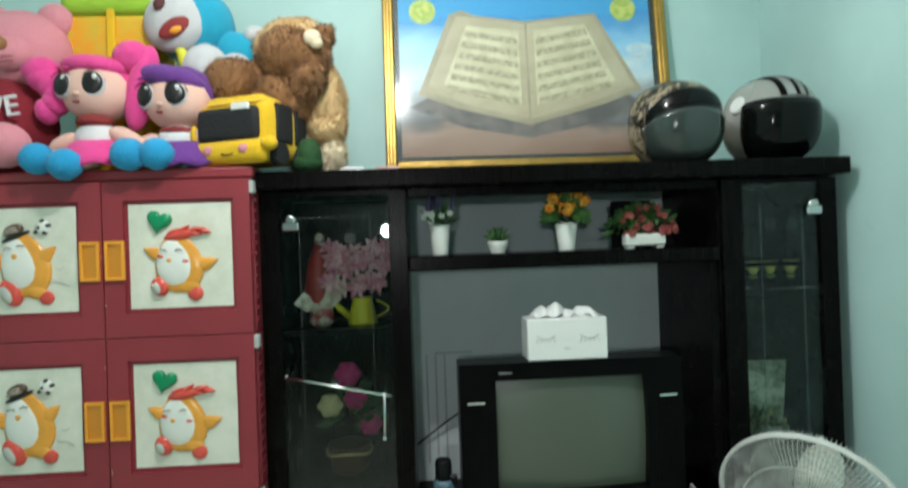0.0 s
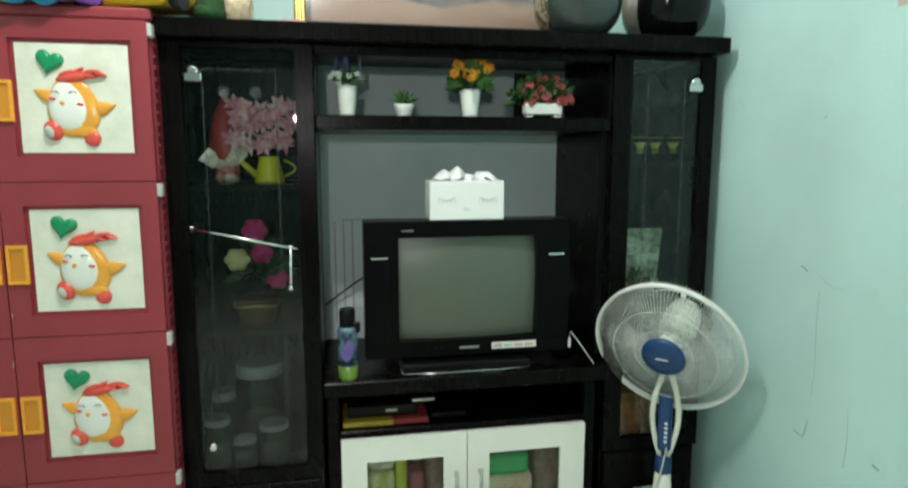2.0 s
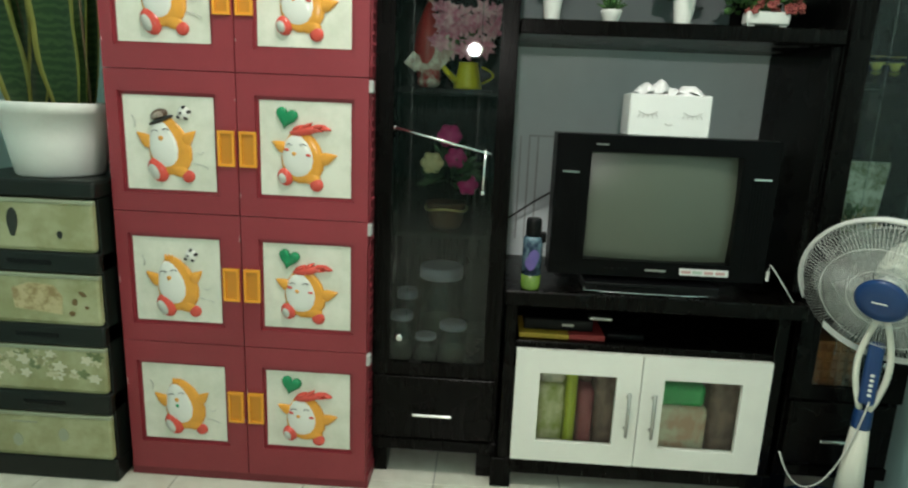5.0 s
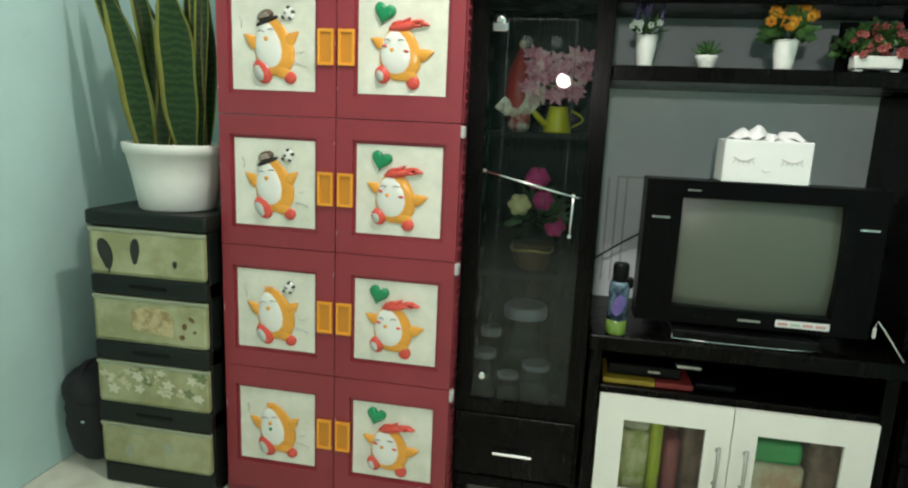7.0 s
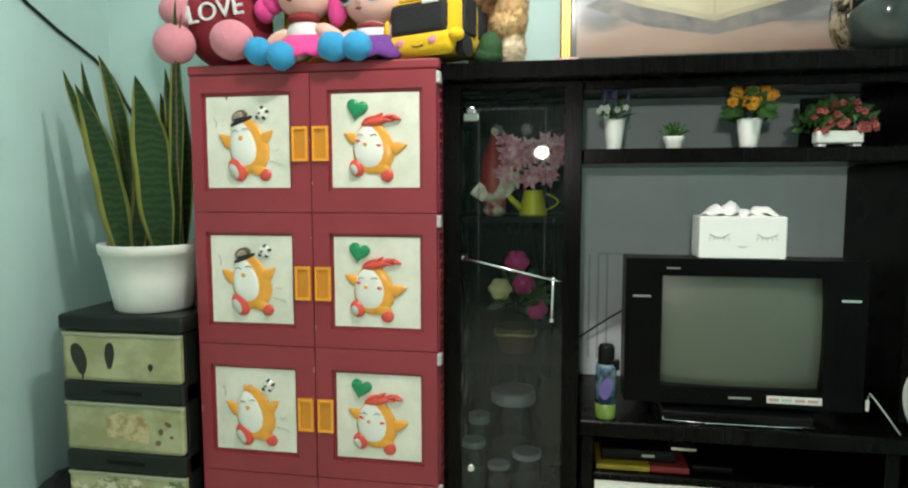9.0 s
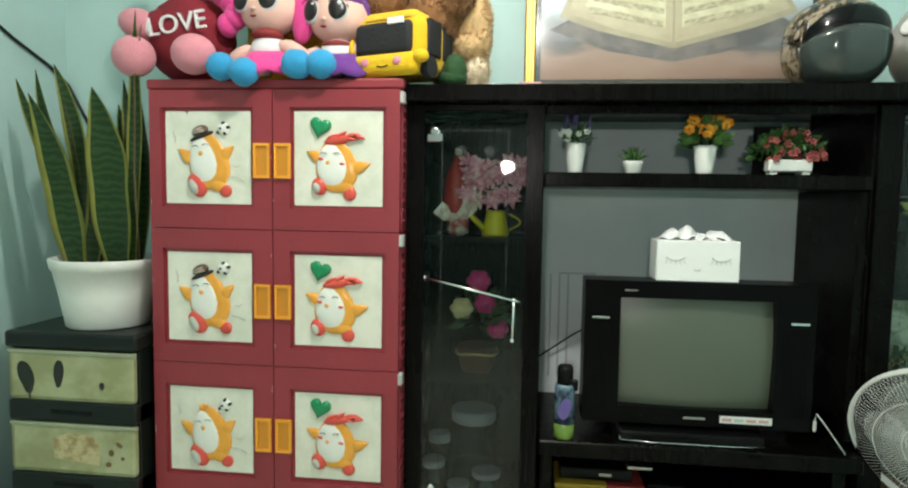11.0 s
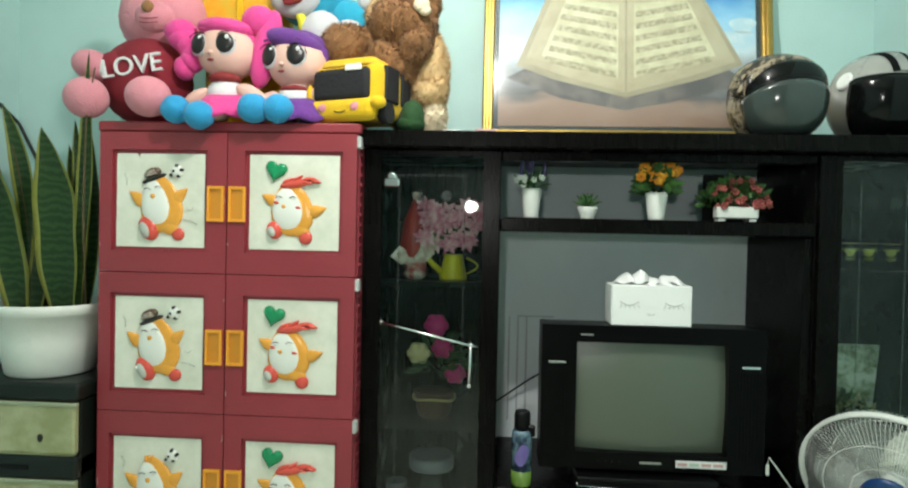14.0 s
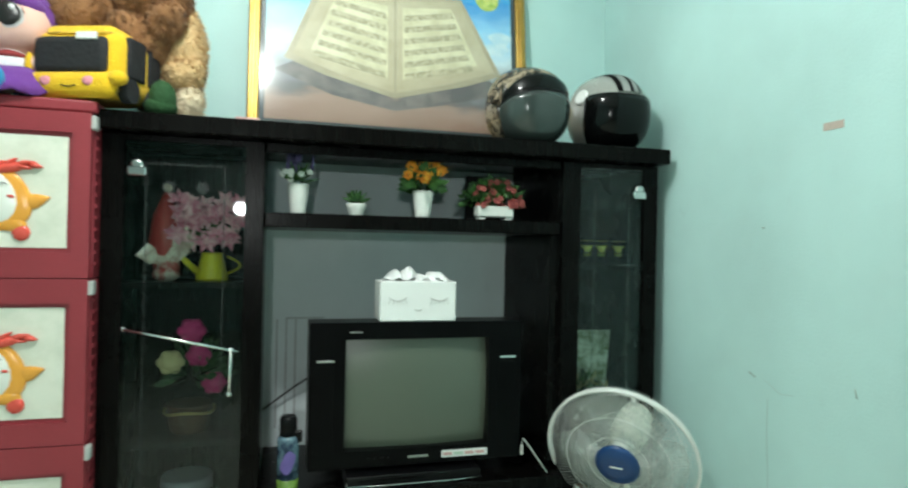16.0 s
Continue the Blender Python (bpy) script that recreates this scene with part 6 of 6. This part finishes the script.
s = Shape()
Z = TOPZ
for slot, c, r, rot in (
    (0, (-0.235, 1.905, Z + 0.325), (0.105, 0.09, 0.085), (0, 18, 0)), (0, (-0.26, 1.895, Z + 0.215), (0.085, 0.07, 0.075), (0, 40, 0)),
    (0, (-0.405, 1.905, Z + 0.265), (0.082, 0.06, 0.062), (0, -8, 0)), (0, (-0.155, 1.90, Z + 0.385), (0.034, 0.028, 0.036), (0, 0, 0)),
    (0, (-0.335, 1.92, Z + 0.285), (0.05, 0.05, 0.045), (0, 0, 0)), (0, (-0.195, 1.86, Z + 0.255), (0.05, 0.05, 0.06), (0, 25, 0)),
    (1, (-0.162, 1.935, Z + 0.215), (0.062, 0.062, 0.135), (0, -10, 0)), (1, (-0.25, 1.955, Z + 0.375), (0.105, 0.07, 0.085), (0, 0, 0)),
    (1, (-0.15, 1.925, Z + 0.14), (0.055, 0.055, 0.055), (0, 0, 0)), (3, (-0.14, 1.93, Z + 0.058), (0.045, 0.05, 0.056), (0, 0, 0)),
    (3, (-0.2, 1.96, Z + 0.07), (0.07, 0.06, 0.07), (0, 0, 0)),
):
    s.use(slot).ball(c, r, rot, 40, 26)
s.fuzz(0.012, 16.0)
s.fur(random.Random(3), 30000, 0.011, (0, 1, 3))
s.use(2).ball((-0.170, 1.825, Z + 0.362), (0.024, 0.016, 0.022)).ball((-0.160, 1.826, Z + 0.347), (0.018, 0.014, 0.016))
solid("brown_plush_animal", (-0.2, 1.93, TOPZ), s, [PLUSHBROWN, PLUSHTAN, PLUSHCREAM, PLUSHCREAM], "shaggy brown and tan plush toy slumped on the wall unit", "plush toy", "toys on the cabinet")
s = Shape().ball((-0.195, 1.86, TOPZ + 0.05), (0.035, 0.04, 0.05)).ball((-0.20, 1.865, TOPZ + 0.03), (0.042, 0.045, 0.03))
solid("green_plush_toy", (-0.2, 1.86, TOPZ), s, PLUSHDARKGREEN, "small dark green plush toy beside the bus", "plush toy", "toys on the cabinet")

# ---- drawer unit with the snake plant ----
DX0, DX1, DF, DB = -1.488, -1.084, 1.70, 2.16
du = thing("drawer_unit", (-1.28, DF, 0), "dark plastic drawer tower with four faded olive drawers", "drawer unit")
part("top", Shape().box(DX0 - 0.006, DX1 + 0.006, DF - 0.012, DB, 0.880, 0.930, 0.010, 2), DRAWERDARK, du)
part("base", Shape().box(DX0, DX1, DF, DB, 0.0, 0.075, 0.006), DRAWERDARK, du)
part("back", bar(DX0, DX1, DB - 0.02, DB - 0.002, 0.0755, 0.8795, 0), DRAWERDARK, du)
for sx in (DX0, DX1 - 0.012):
    part("side", bar(sx, sx + 0.012, DF + 0.012, DB - 0.0205, 0.0755, 0.8795, 0.002), DRAWERDARK, du)
LEVELS = ((0.079, 0.224), (0.296, 0.440), (0.509, 0.660), (0.727, 0.876))
for k, (z0, z1) in enumerate(LEVELS):
    s = Shape().box(DX0 + 0.004, DX1 - 0.004, DF - 0.006, DF + 0.008, z0, z1, 0.012, 3)
    s.box(DX0 + 0.016, DX1 - 0.016, DF + 0.008, DB - 0.06, z0 + 0.005, z1 - 0.02, 0.004)
    d = part("drawer", s, CLEARDRAWER, du, "translucent olive drawer front with a faded print")
    part("drawer_rim", Shape().box(DX0 + 0.002, DX1 - 0.002, DF - 0.010, DF + 0.006, z1 - 0.012, z1, 0.003, 2), DRAWERTRIM, d)
    if k < 3:
        b0, b1 = z1 + 0.002, LEVELS[k + 1][0] - 0.002
        part("divider", Shape().box(DX0, DX1, DF - 0.010, DB - 0.021, b0, b1, 0.008, 2), DRAWERDARK, du)
        part("finger_grip", Shape().box(-1.35, -1.22, DF - 0.0135, DF - 0.009, (b0 + b1) / 2 - 0.006, (b0 + b1) / 2 + 0.008, 0.003, 2), BLACKPL, du)
    if k == 2:
        s = Shape().plate([(-1.345, z0 + 0.045), (-1.205, z0 + 0.030), (-1.200, z0 + 0.085), (-1.225, z0 + 0.118), (-1.300, z0 + 0.122), (-1.350, z0 + 0.105)], DF - 0.0074, DF - 0.005)
        part("faded_print", s, DRAWERTAN, d, "worn tan printed patch")
        for bx, bz, rx, rz, a0 in ((-1.165, 0.070, 0.008, 0.010, 0), (-1.175, 0.035, 0.009, 0.008, 0), (-1.14, 0.095, 0.012, 0.006, -0.6), (-1.13, 0.055, 0.006, 0.005, 0)):
            s = Shape().plate([(bx + rx * math.cos(a) * math.cos(a0) - rz * math.sin(a) * math.sin(a0), z0 + bz + rx * math.cos(a) * math.sin(a0) + rz * math.sin(a) * math.cos(a0)) for a in [2 * math.pi * q / 12 for q in range(12)]], DF - 0.0080, DF - 0.005)
            part("faded_print", s, DRAWERBROWN, d, "brown printed fleck")
    if k == 1:
        draw = random.Random(11)
        s = Shape()
        for q in range(46):
            bx, bz = draw.uniform(-1.465, -1.11), draw.uniform(0.045, 0.125)
            r0, a0 = draw.uniform(0.008, 0.019), draw.uniform(0, 3)
            s.use(draw.choice((0, 0, 1, 1, 2)))
            s.plate([(bx + r0 * math.cos(a) * (1 + 0.35 * math.sin(5 * a + a0)), z0 + bz + r0 * 0.8 * math.sin(a) * (1 + 0.35 * math.sin(5 * a + a0))) for a in [2 * math.pi * w / 20 for w in range(20)]], DF - 0.0068 - 0.00003 * q, DF - 0.005)
        tagged(part("flower_print", s, [DRAWERPRINT, DRAWERPALE, DRAWERLEAF], d, "faded band of printed flowers and leaves"), kind="stuff")
    if k == 3:
        for bx, bz, rx, rz, tl in ((-1.43, 0.072, 0.025, 0.042, 0.4), (-1.325, 0.085, 0.016, 0.036, -0.1), (-1.19, 0.05, 0.008, 0.010, 0)):
            s = Shape().plate([(bx + rx * math.cos(a) - tl * rz * math.sin(a) * 0.6, z0 + bz + rz * math.sin(a) * (1.3 if math.sin(a) < -0.9 else 1.0)) for a in [2 * math.pi * q / 16 for q in range(16)]], DF - 0.0078, DF - 0.005)
            part("leaf_print", s, BIRDPRINT, d, "worn black leaf-shaped print")
        part("leaf_stem", Shape().tube([(-1.425, DF - 0.0062, z0 + 0.045), (-1.418, DF - 0.0062, z0 + 0.018), (-1.420, DF - 0.0062, z0 + 0.004)], 0.0025, 5), BIRDPRINT, d)
    if k == 0:
        part("worn_print", Shape().plate([(-1.40, z0 + 0.11), (-1.32, z0 + 0.11), (-1.32, z0 + 0.114), (-1.40, z0 + 0.114)], DF - 0.0075, DF - 0.005), DRAWERTRIM, d)
        for bx, bz in ((-1.385, 0.05), (-1.24, 0.075)):
            part("worn_print", Shape().plate([(bx + 0.016 * math.cos(a), z0 + bz + 0.022 * math.sin(a)) for a in [2 * math.pi * q / 10 for q in range(10)]], DF - 0.0072, DF - 0.005), DRAWERTRIM, d)

PX, PY, PZ = -1.262, 1.835, 0.9305
sp = thing("snake_plant", (PX, PY, PZ), "tall snake plant with yellow-edged leaves in a white pot", "potted plant")
part("pot", Shape().lathe([(0.112, PZ), (0.118, PZ + 0.006), (0.134, PZ + 0.10), (0.150, PZ + 0.175), (0.155, PZ + 0.176), (0.160, PZ + 0.205), (0.157, PZ + 0.208), (0.146, PZ + 0.206), (0.140, PZ + 0.17)], (PX, PY, 0), 40), POTWHITE, sp, "white plastic pot with a stepped rim")
part("soil", Shape().lathe([(0.142, PZ + 0.165), (0.144, PZ + 0.18), (0.08, PZ + 0.186)], (PX, PY, 0), 24), SOIL, sp)


def snake_leaf(y0, y1, base, mid, tip, width, twist, cup=0.22, neck=0.6, margin=0.74):
    """Blade through base, mid and tip (x, z), from depth y0 to y1; twist turns it in degrees on the way up."""
    s = Shape()
    n3 = 20
    rows = []
    for i in range(n3 + 1):
        u = i / n3
        k = [(1 - u) ** 2, 2 * u * (1 - u), u * u]
        ctl = [2 * mid[a] - (base[a] + tip[a]) / 2 for a in (0, 1)]
        x, z = (k[0] * base[a] + k[1] * ctl[a] + k[2] * tip[a] for a in (0, 1))
        p = Vector((x + 0.004 * math.sin(7 * u + 30 * y0), y0 + (y1 - y0) * u + 0.006 * math.sin(5 * u + 50 * base[0]), z))
        swell = neck + (1 - neck) * math.sin(math.pi / 2 * min(1, u / 0.38))
        w2 = width / 2 * swell * (1 if u < 0.45 else max(0.015, 1 - ((u - 0.45) / 0.55) ** 2.0))
        a = radians(-twist / 2 + twist * u)
        side, out = Vector((math.cos(a), math.sin(a), 0)), Vector((math.sin(a), -math.cos(a), 0))
        wave = 0.05 * w2 * math.sin(16 * u + 20 * y0)
        rows.append([s.bm.verts.new(p + side * (w2 * e + wave * e) + out * (cup * w2 * (e * e - 0.4))) for e in (-1, -margin, -margin / 2, 0, margin / 2, margin, 1)])
    for a, c2 in zip(rows, rows[1:]):
        for j in range(6):
            f = s.bm.faces.new((a[j], a[j + 1], c2[j + 1], c2[j]))
            f.smooth, f.material_index = True, (1 if j in (0, 5) else 0)
    bmesh.ops.solidify(s.bm, geom=s.bm.faces[:], thickness=0.003)
    part("leaf", s, [SNAKE, SNAKEEDGE], sp)


snake_leaf(1.790, 1.760, (-1.191, 1.10), (-1.208, 1.391), (-1.246, 1.643), 0.132, 14, margin=0.80)
snake_leaf(1.800, 1.790, (-1.340, 1.10), (-1.388, 1.394), (-1.474, 1.631), 0.108, -24, margin=0.68)
snake_leaf(1.840, 1.835, (-1.370, 1.10), (-1.460, 1.433), (-1.547, 1.683), 0.050, 40)
snake_leaf(1.870, 1.875, (-1.375, 1.10), (-1.452, 1.434), (-1.516, 1.718), 0.056, -20)
snake_leaf(1.830, 1.820, (-1.325, 1.10), (-1.347, 1.480), (-1.414, 1.723), 0.064, 70, neck=0.35)
snake_leaf(1.820, 1.815, (-1.300, 1.10), (-1.285, 1.323), (-1.300, 1.558), 0.064, -45)
snake_leaf(1.830, 1.815, (-1.193, 1.10), (-1.169, 1.393), (-1.184, 1.674), 0.062, 35)
snake_leaf(1.860, 1.850, (-1.174, 1.10), (-1.150, 1.406), (-1.165, 1.683), 0.042, -35)
snake_leaf(1.850, 1.860, (-1.228, 1.10), (-1.200, 1.394), (-1.232, 1.607), 0.056, 15)
snake_leaf(1.890, 1.960, (-1.330, 1.10), (-1.370, 1.320), (-1.400, 1.520), 0.060, 30)
snake_leaf(1.800, 1.715, (-1.150, 1.10), (-1.122, 1.450), (-1.068, 1.845), 0.048, 30)
s = Shape().tube([(-1.135, 1.80, 1.10), (-1.118, 1.76, 1.40), (-1.092, 1.73, 1.66), (-1.058, 1.715, 1.80)], 0.004, 6, r2=0.002)
part("dry_stalk", s, DRYSTALK, sp, "thin brown dried stalk")
s = Shape().tube([(-1.30, 1.83, 1.10), (-1.33, 1.825, 1.35), (-1.365, 1.82, 1.545), (-1.378, 1.818, 1.60)], 0.003, 6, r2=0.0015)
part("dry_stalk", s, DRYSTALK, sp, "thin brown dried stalk")

# ---- bags beside the drawers, cable on the wall ----
bag = thing("black_bag", (-1.605, 1.83, 0), "black cloth bag slumped on the floor by the drawers", "bag")
part("body", Shape().ball((-1.605, 1.83, 0.185), (0.105, 0.115, 0.185), (0, 0, 0), 28, 18).fuzz(0.010, 9.0), BAGBLACK, bag)
part("flap", Shape().ball((-1.605, 1.80, 0.275), (0.095, 0.085, 0.085), (0, 0, 0), 24, 14).fuzz(0.006, 12.0), BAGBLACK, bag)
part("buckle", Shape().box(-1.580, -1.565, 1.708, 1.721, 0.19, 0.20, 0.002), CHROME, bag, "tiny bright buckle")
part("strap", Shape().tube([(-1.605, 1.76, 0.34), (-1.615, 1.79, 0.368), (-1.595, 1.86, 0.368), (-1.585, 1.91, 0.31)], 0.012), BAGBLACK, bag)
bag2 = thing("blue_bag", (-1.61, 2.03, 0), "dark blue cloth bag standing behind the black bag", "bag")
part("body", Shape().ball((-1.613, 2.03, 0.30), (0.088, 0.10, 0.30), (0, 0, 0), 28, 20).fuzz(0.010, 8.0), BAGBLUE, bag2)
part("strap", Shape().tube([(-1.60, 1.99, 0.56), (-1.625, 2.01, 0.65), (-1.61, 2.07, 0.57)], 0.012), BAGBLUE, bag2)
solid("hanging_cable", (-1.71, 2.0, 1.6), Shape().tube([(-1.712, 1.70, 2.03), (-1.712, 1.88, 1.91), (-1.712, 2.01, 1.85), (-1.712, 2.17, 1.79), (-1.705, 2.255, 1.735), (-1.67, 2.262, 1.66), (-1.62, 2.262, 1.57)], 0.006), CORDBLACK, "dark cable running along the mint wall", "cable")

# ---- standing fan ----
fan = thing("standing_fan", (1.10, 1.72, 0), "white standing fan with navy hub on a round blue base", "fan")
FXY = Vector((1.10, 1.735, 0))
part("base", Shape().lathe([(0.205, 0.001), (0.208, 0.012), (0.19, 0.026), (0.10, 0.036), (0.04, 0.04)], (1.095, 1.715, 0), 40), BLUEBASE, fan, "round blue plastic base")
part("column_foot", Shape().lathe([(0.062, 0.037), (0.064, 0.044), (0.046, 0.055), (0.041, 0.07)], FXY, 28), CREAMPL, fan)
part("column", Shape().lathe([(0.040, 0.07), (0.032, 0.20), (0.0235, 0.325)], FXY, 24), CREAMPL, fan)
part("collar", Shape().lathe([(0.024, 0.3255), (0.025, 0.333), (0.024, 0.375), (0.020, 0.385)], FXY, 24), BLUEPL, fan, "navy collar")
axis = Vector((-0.66, -0.66, -0.36)).normalized()
hub = Vector((1.035, 1.653, 0.722))
motor = hub - axis * 0.15
toward = Vector((-0.5, -0.86, 0))
sidev = Vector((0.86, -0.5, 0))
s = Shape()
for sg in (-1, 1):
    s.tube(arc(12, lambda u: FXY + sidev * sg * (0.012 + 0.026 * math.sin(math.pi * u)) + toward * (0.01 + 0.03 * u) + Vector((0, 0, 0.385 + 0.27 * u))), 0.0085, 10)
part("neck_arm", s, CREAMPL, fan)
rot = Matrix.Translation(FXY + toward * 0.022 + Vector((0, 0, 0.49))) @ toward.to_track_quat("-Y", "Z").to_matrix().to_4x4()
cb = part("control_panel", Shape().box(-0.020, 0.020, -0.012, 0.016, -0.085, 0.10, 0.010, 3, rot), BLUEPL, fan, "navy control panel")
for k in range(5):
    part("button", Shape().box(-0.002, 0.008, -0.0150, -0.011, 0.002 - k * 0.0145, 0.010 - k * 0.0145, 0.0015, 1, rot), WHITEPL, cb)
part("tilt_joint", Shape().ball(FXY + Vector((0, 0, 0.665)), (0.03, 0.03, 0.032)), WHITEPL, fan)
q = axis.to_track_quat("Z", "Y").to_matrix().to_4x4()
mm = Shape().lathe([(0.030, -0.11), (0.048, -0.10), (0.055, -0.06), (0.056, 0.0), (0.050, 0.035), (0.03, 0.05)], motor, 24, q)
part("motor_housing", mm, CREAMPL, fan)
part("swing_knob", Shape().tube([motor + Vector((0, 0, 0.05)) - axis * 0.06, motor + Vector((0, 0, 0.085)) - axis * 0.06], 0.008), WHITEPL, fan)
part("bracket", Shape().tube([FXY + Vector((0, 0, 0.66)), motor + Vector((0, 0, -0.03))], 0.02), WHITEPL, fan)
e1 = axis.cross(Vector((0, 0, 1))).normalized()
e2 = axis.cross(e1)
GR = 0.216
rim = hub - axis * 0.045


def ring(s, c, r, t, n=48):
    s.tube([c + e1 * r * math.cos(2 * math.pi * k / n) + e2 * r * math.sin(2 * math.pi * k / n) for k in range(n)], t, 6, True)
    return s


part("guard_rim", ring(ring(Shape(), rim, GR, 0.0050), rim - axis * 0.010, GR - 0.001, 0.0048), WHITEPL, fan, "thick white guard rim")
for front in (True, False):
    s = Shape()
    for k in range(120):
        a = 2 * math.pi * k / 120
        d = e1 * math.cos(a) + e2 * math.sin(a)
        if front:
            pts = [hub + d * 0.05 - axis * 0.008, hub + d * 0.14 - axis * 0.012, hub + d * 0.20 - axis * 0.026, rim + d * GR]
        else:
            pts = [motor + d * 0.055 + axis * 0.03, hub + d * 0.15 - axis * 0.105, hub + d * 0.205 - axis * 0.09, rim - axis * 0.012 + d * GR]
        s.tube(pts, 0.0006, 3)
    for r in ((0.085, 0.15) if front else (0.10, 0.16)):
        ring(s, hub - axis * (0.011 if front else 0.115), r, 0.0009, 40)
    stuff("front_guard" if front else "rear_guard", s, WHITEPL, fan, "fine white wire guard")
FANBLADE, nt, p, out = nodes_of("frosted_blade_plastic")
p.inputs["Base Color"].default_value, p.inputs["Roughness"].default_value = (0.84, 0.88, 0.85, 1), 0.35
clear = add(nt, "ShaderNodeBsdfTransparent", Color=(0.95, 0.98, 0.97, 1))
cloud = add(nt, "ShaderNodeTexNoise", Scale=30.0, Detail=3.0)
level = add(nt, "ShaderNodeMapRange")
level.inputs["To Min"].default_value, level.inputs["To Max"].default_value = 0.20, 0.32
nt.links.new(cloud.outputs["Fac"], level.inputs["Value"])
both = nt.nodes.new("ShaderNodeMixShader")
nt.links.new(level.outputs["Result"], both.inputs[0])
nt.links.new(clear.outputs[0], both.inputs[1])
nt.links.new(p.outputs[0], both.inputs[2])
nt.links.new(both.outputs[0], out.inputs["Surface"])
for k in range(3):
    s = Shape()
    rows = []
    a0 = 2 * math.pi * k / 3 + 0.5
    for i in range(9):
        u = i / 8
        r = 0.035 + 0.155 * u
        half = 0.68 + 0.34 * math.sin(math.pi * min(1.0, 0.25 + 0.6 * u))
        row = []
        for j in range(7):
            v = j / 6 * 2 - 1
            a = a0 + half * v
            row.append(s.bm.verts.new(hub - axis * (0.06 + 0.016 * v) + (e1 * math.cos(a) + e2 * math.sin(a)) * r * (1 - 0.06 * v * v * u)))
        rows.append(row)
    for a, b in zip(rows, rows[1:]):
        for j in range(6):
            s.bm.faces.new((a[j], a[j + 1], b[j + 1], b[j])).smooth = True
    bmesh.ops.solidify(s.bm, geom=s.bm.faces[:], thickness=0.002)
    part("blade", s, FANBLADE, fan, "pale translucent blade")
part("blade_hub", Shape().lathe([(0.036, -0.085), (0.036, -0.045), (0.02, -0.035)], hub, 20, q), WHITEPL, fan)
part("hub_cap", Shape().lathe([(0.062, -0.012), (0.064, -0.004), (0.055, 0.004), (0.03, 0.008)], hub, 32, q), BLUEPL, fan, "navy round hub cap")
cc = hub + axis * 0.0085
part("badge", Shape().tube([cc - e1 * 0.018, cc + e1 * 0.018], 0.0022, 5), WHITEPL, fan, "small pale lettering bar")
part("power_cord", Shape().tube(arc(28, lambda u: Vector((1.088 - 0.030 * u - 0.150 * u * u, 1.70 + 0.075 * u, 0.42 - 0.52 * u + 0.10 * u * u + 0.21 * u ** 6 - 0.025 * math.sin(math.pi * u) ** 2))), 0.0026, 6), CORDWHITE, fan, "white mains cord")

# ---- scuffs on the right wall ----
for pts, mat, nm, lb in (
    (((1.19, 1.618), (1.245, 1.62), (1.245, 1.636), (1.19, 1.634)), TAPE, "tape_scrap", "faded scrap of brown tape"),
):
    s = Shape()
    s.box(X1 - 0.0012, X1 - 0.0002, pts[0][0], pts[1][0], pts[0][1], pts[2][1], 0)
    part(nm, s, mat, wall_east, lb)
for line, r in (
    (((1.43, 1.397), (1.422, 1.398)), 0.0022), (((1.47, 1.016), (1.458, 1.012), (1.445, 1.006)), 0.002), (((1.41, 1.004), (1.36, 0.98), (1.32, 0.985)), 0.0006),
    (((1.40, 0.96), (1.402, 0.86), (1.395, 0.76), (1.40, 0.68)), 0.0006), (((1.45, 0.572), (1.42, 0.566), (1.413, 0.58), (1.405, 0.62)), 0.0018), (((1.28, 0.70), (1.275, 0.62), (1.28, 0.55)), 0.0006),
    (((1.15, 1.04), (1.145, 1.02)), 0.0018), (((1.30, 0.42), (1.26, 0.38), (1.21, 0.36)), 0.0016), (((1.20, 0.60), (1.18, 0.595)), 0.0025), (((1.0, 0.9), (0.99, 0.87)), 0.0006),
):
    part("scuff", Shape().tube([(X1 - 0.0002, y, z) for y, z in line], r, 5), SCUFF, wall_east)

# ---- floor tiles ----
cache = {}
T0 = (-0.122, 1.805)
xs = [T0[0] + 0.402 * k for k in range(-6, 5)]
ys = [T0[1] + 0.402 * k for k in range(-20, 3)]
for xa in xs:
    for ya in ys:
        x0, x1 = max(xa, X0) + 0.0015, min(xa + 0.402, X1) - 0.0015
        y0, y1 = max(ya, Y0) + 0.0015, min(ya + 0.402, Y1) - 0.0015
        if x1 - x0 < 0.01 or y1 - y0 < 0.01:
            continue
        key = (round(x1 - x0, 4), round(y1 - y0, 4))
        if key not in cache:
            cache[key] = mesh_of("tile", bar(0, key[0], 0, key[1], -0.006, 0.0, 0.0012), TILE, (0, 0, 0))
        ob = new("tile", cache[key])
        ob.parent = floor
        ob.location = (x0, y0, 0)
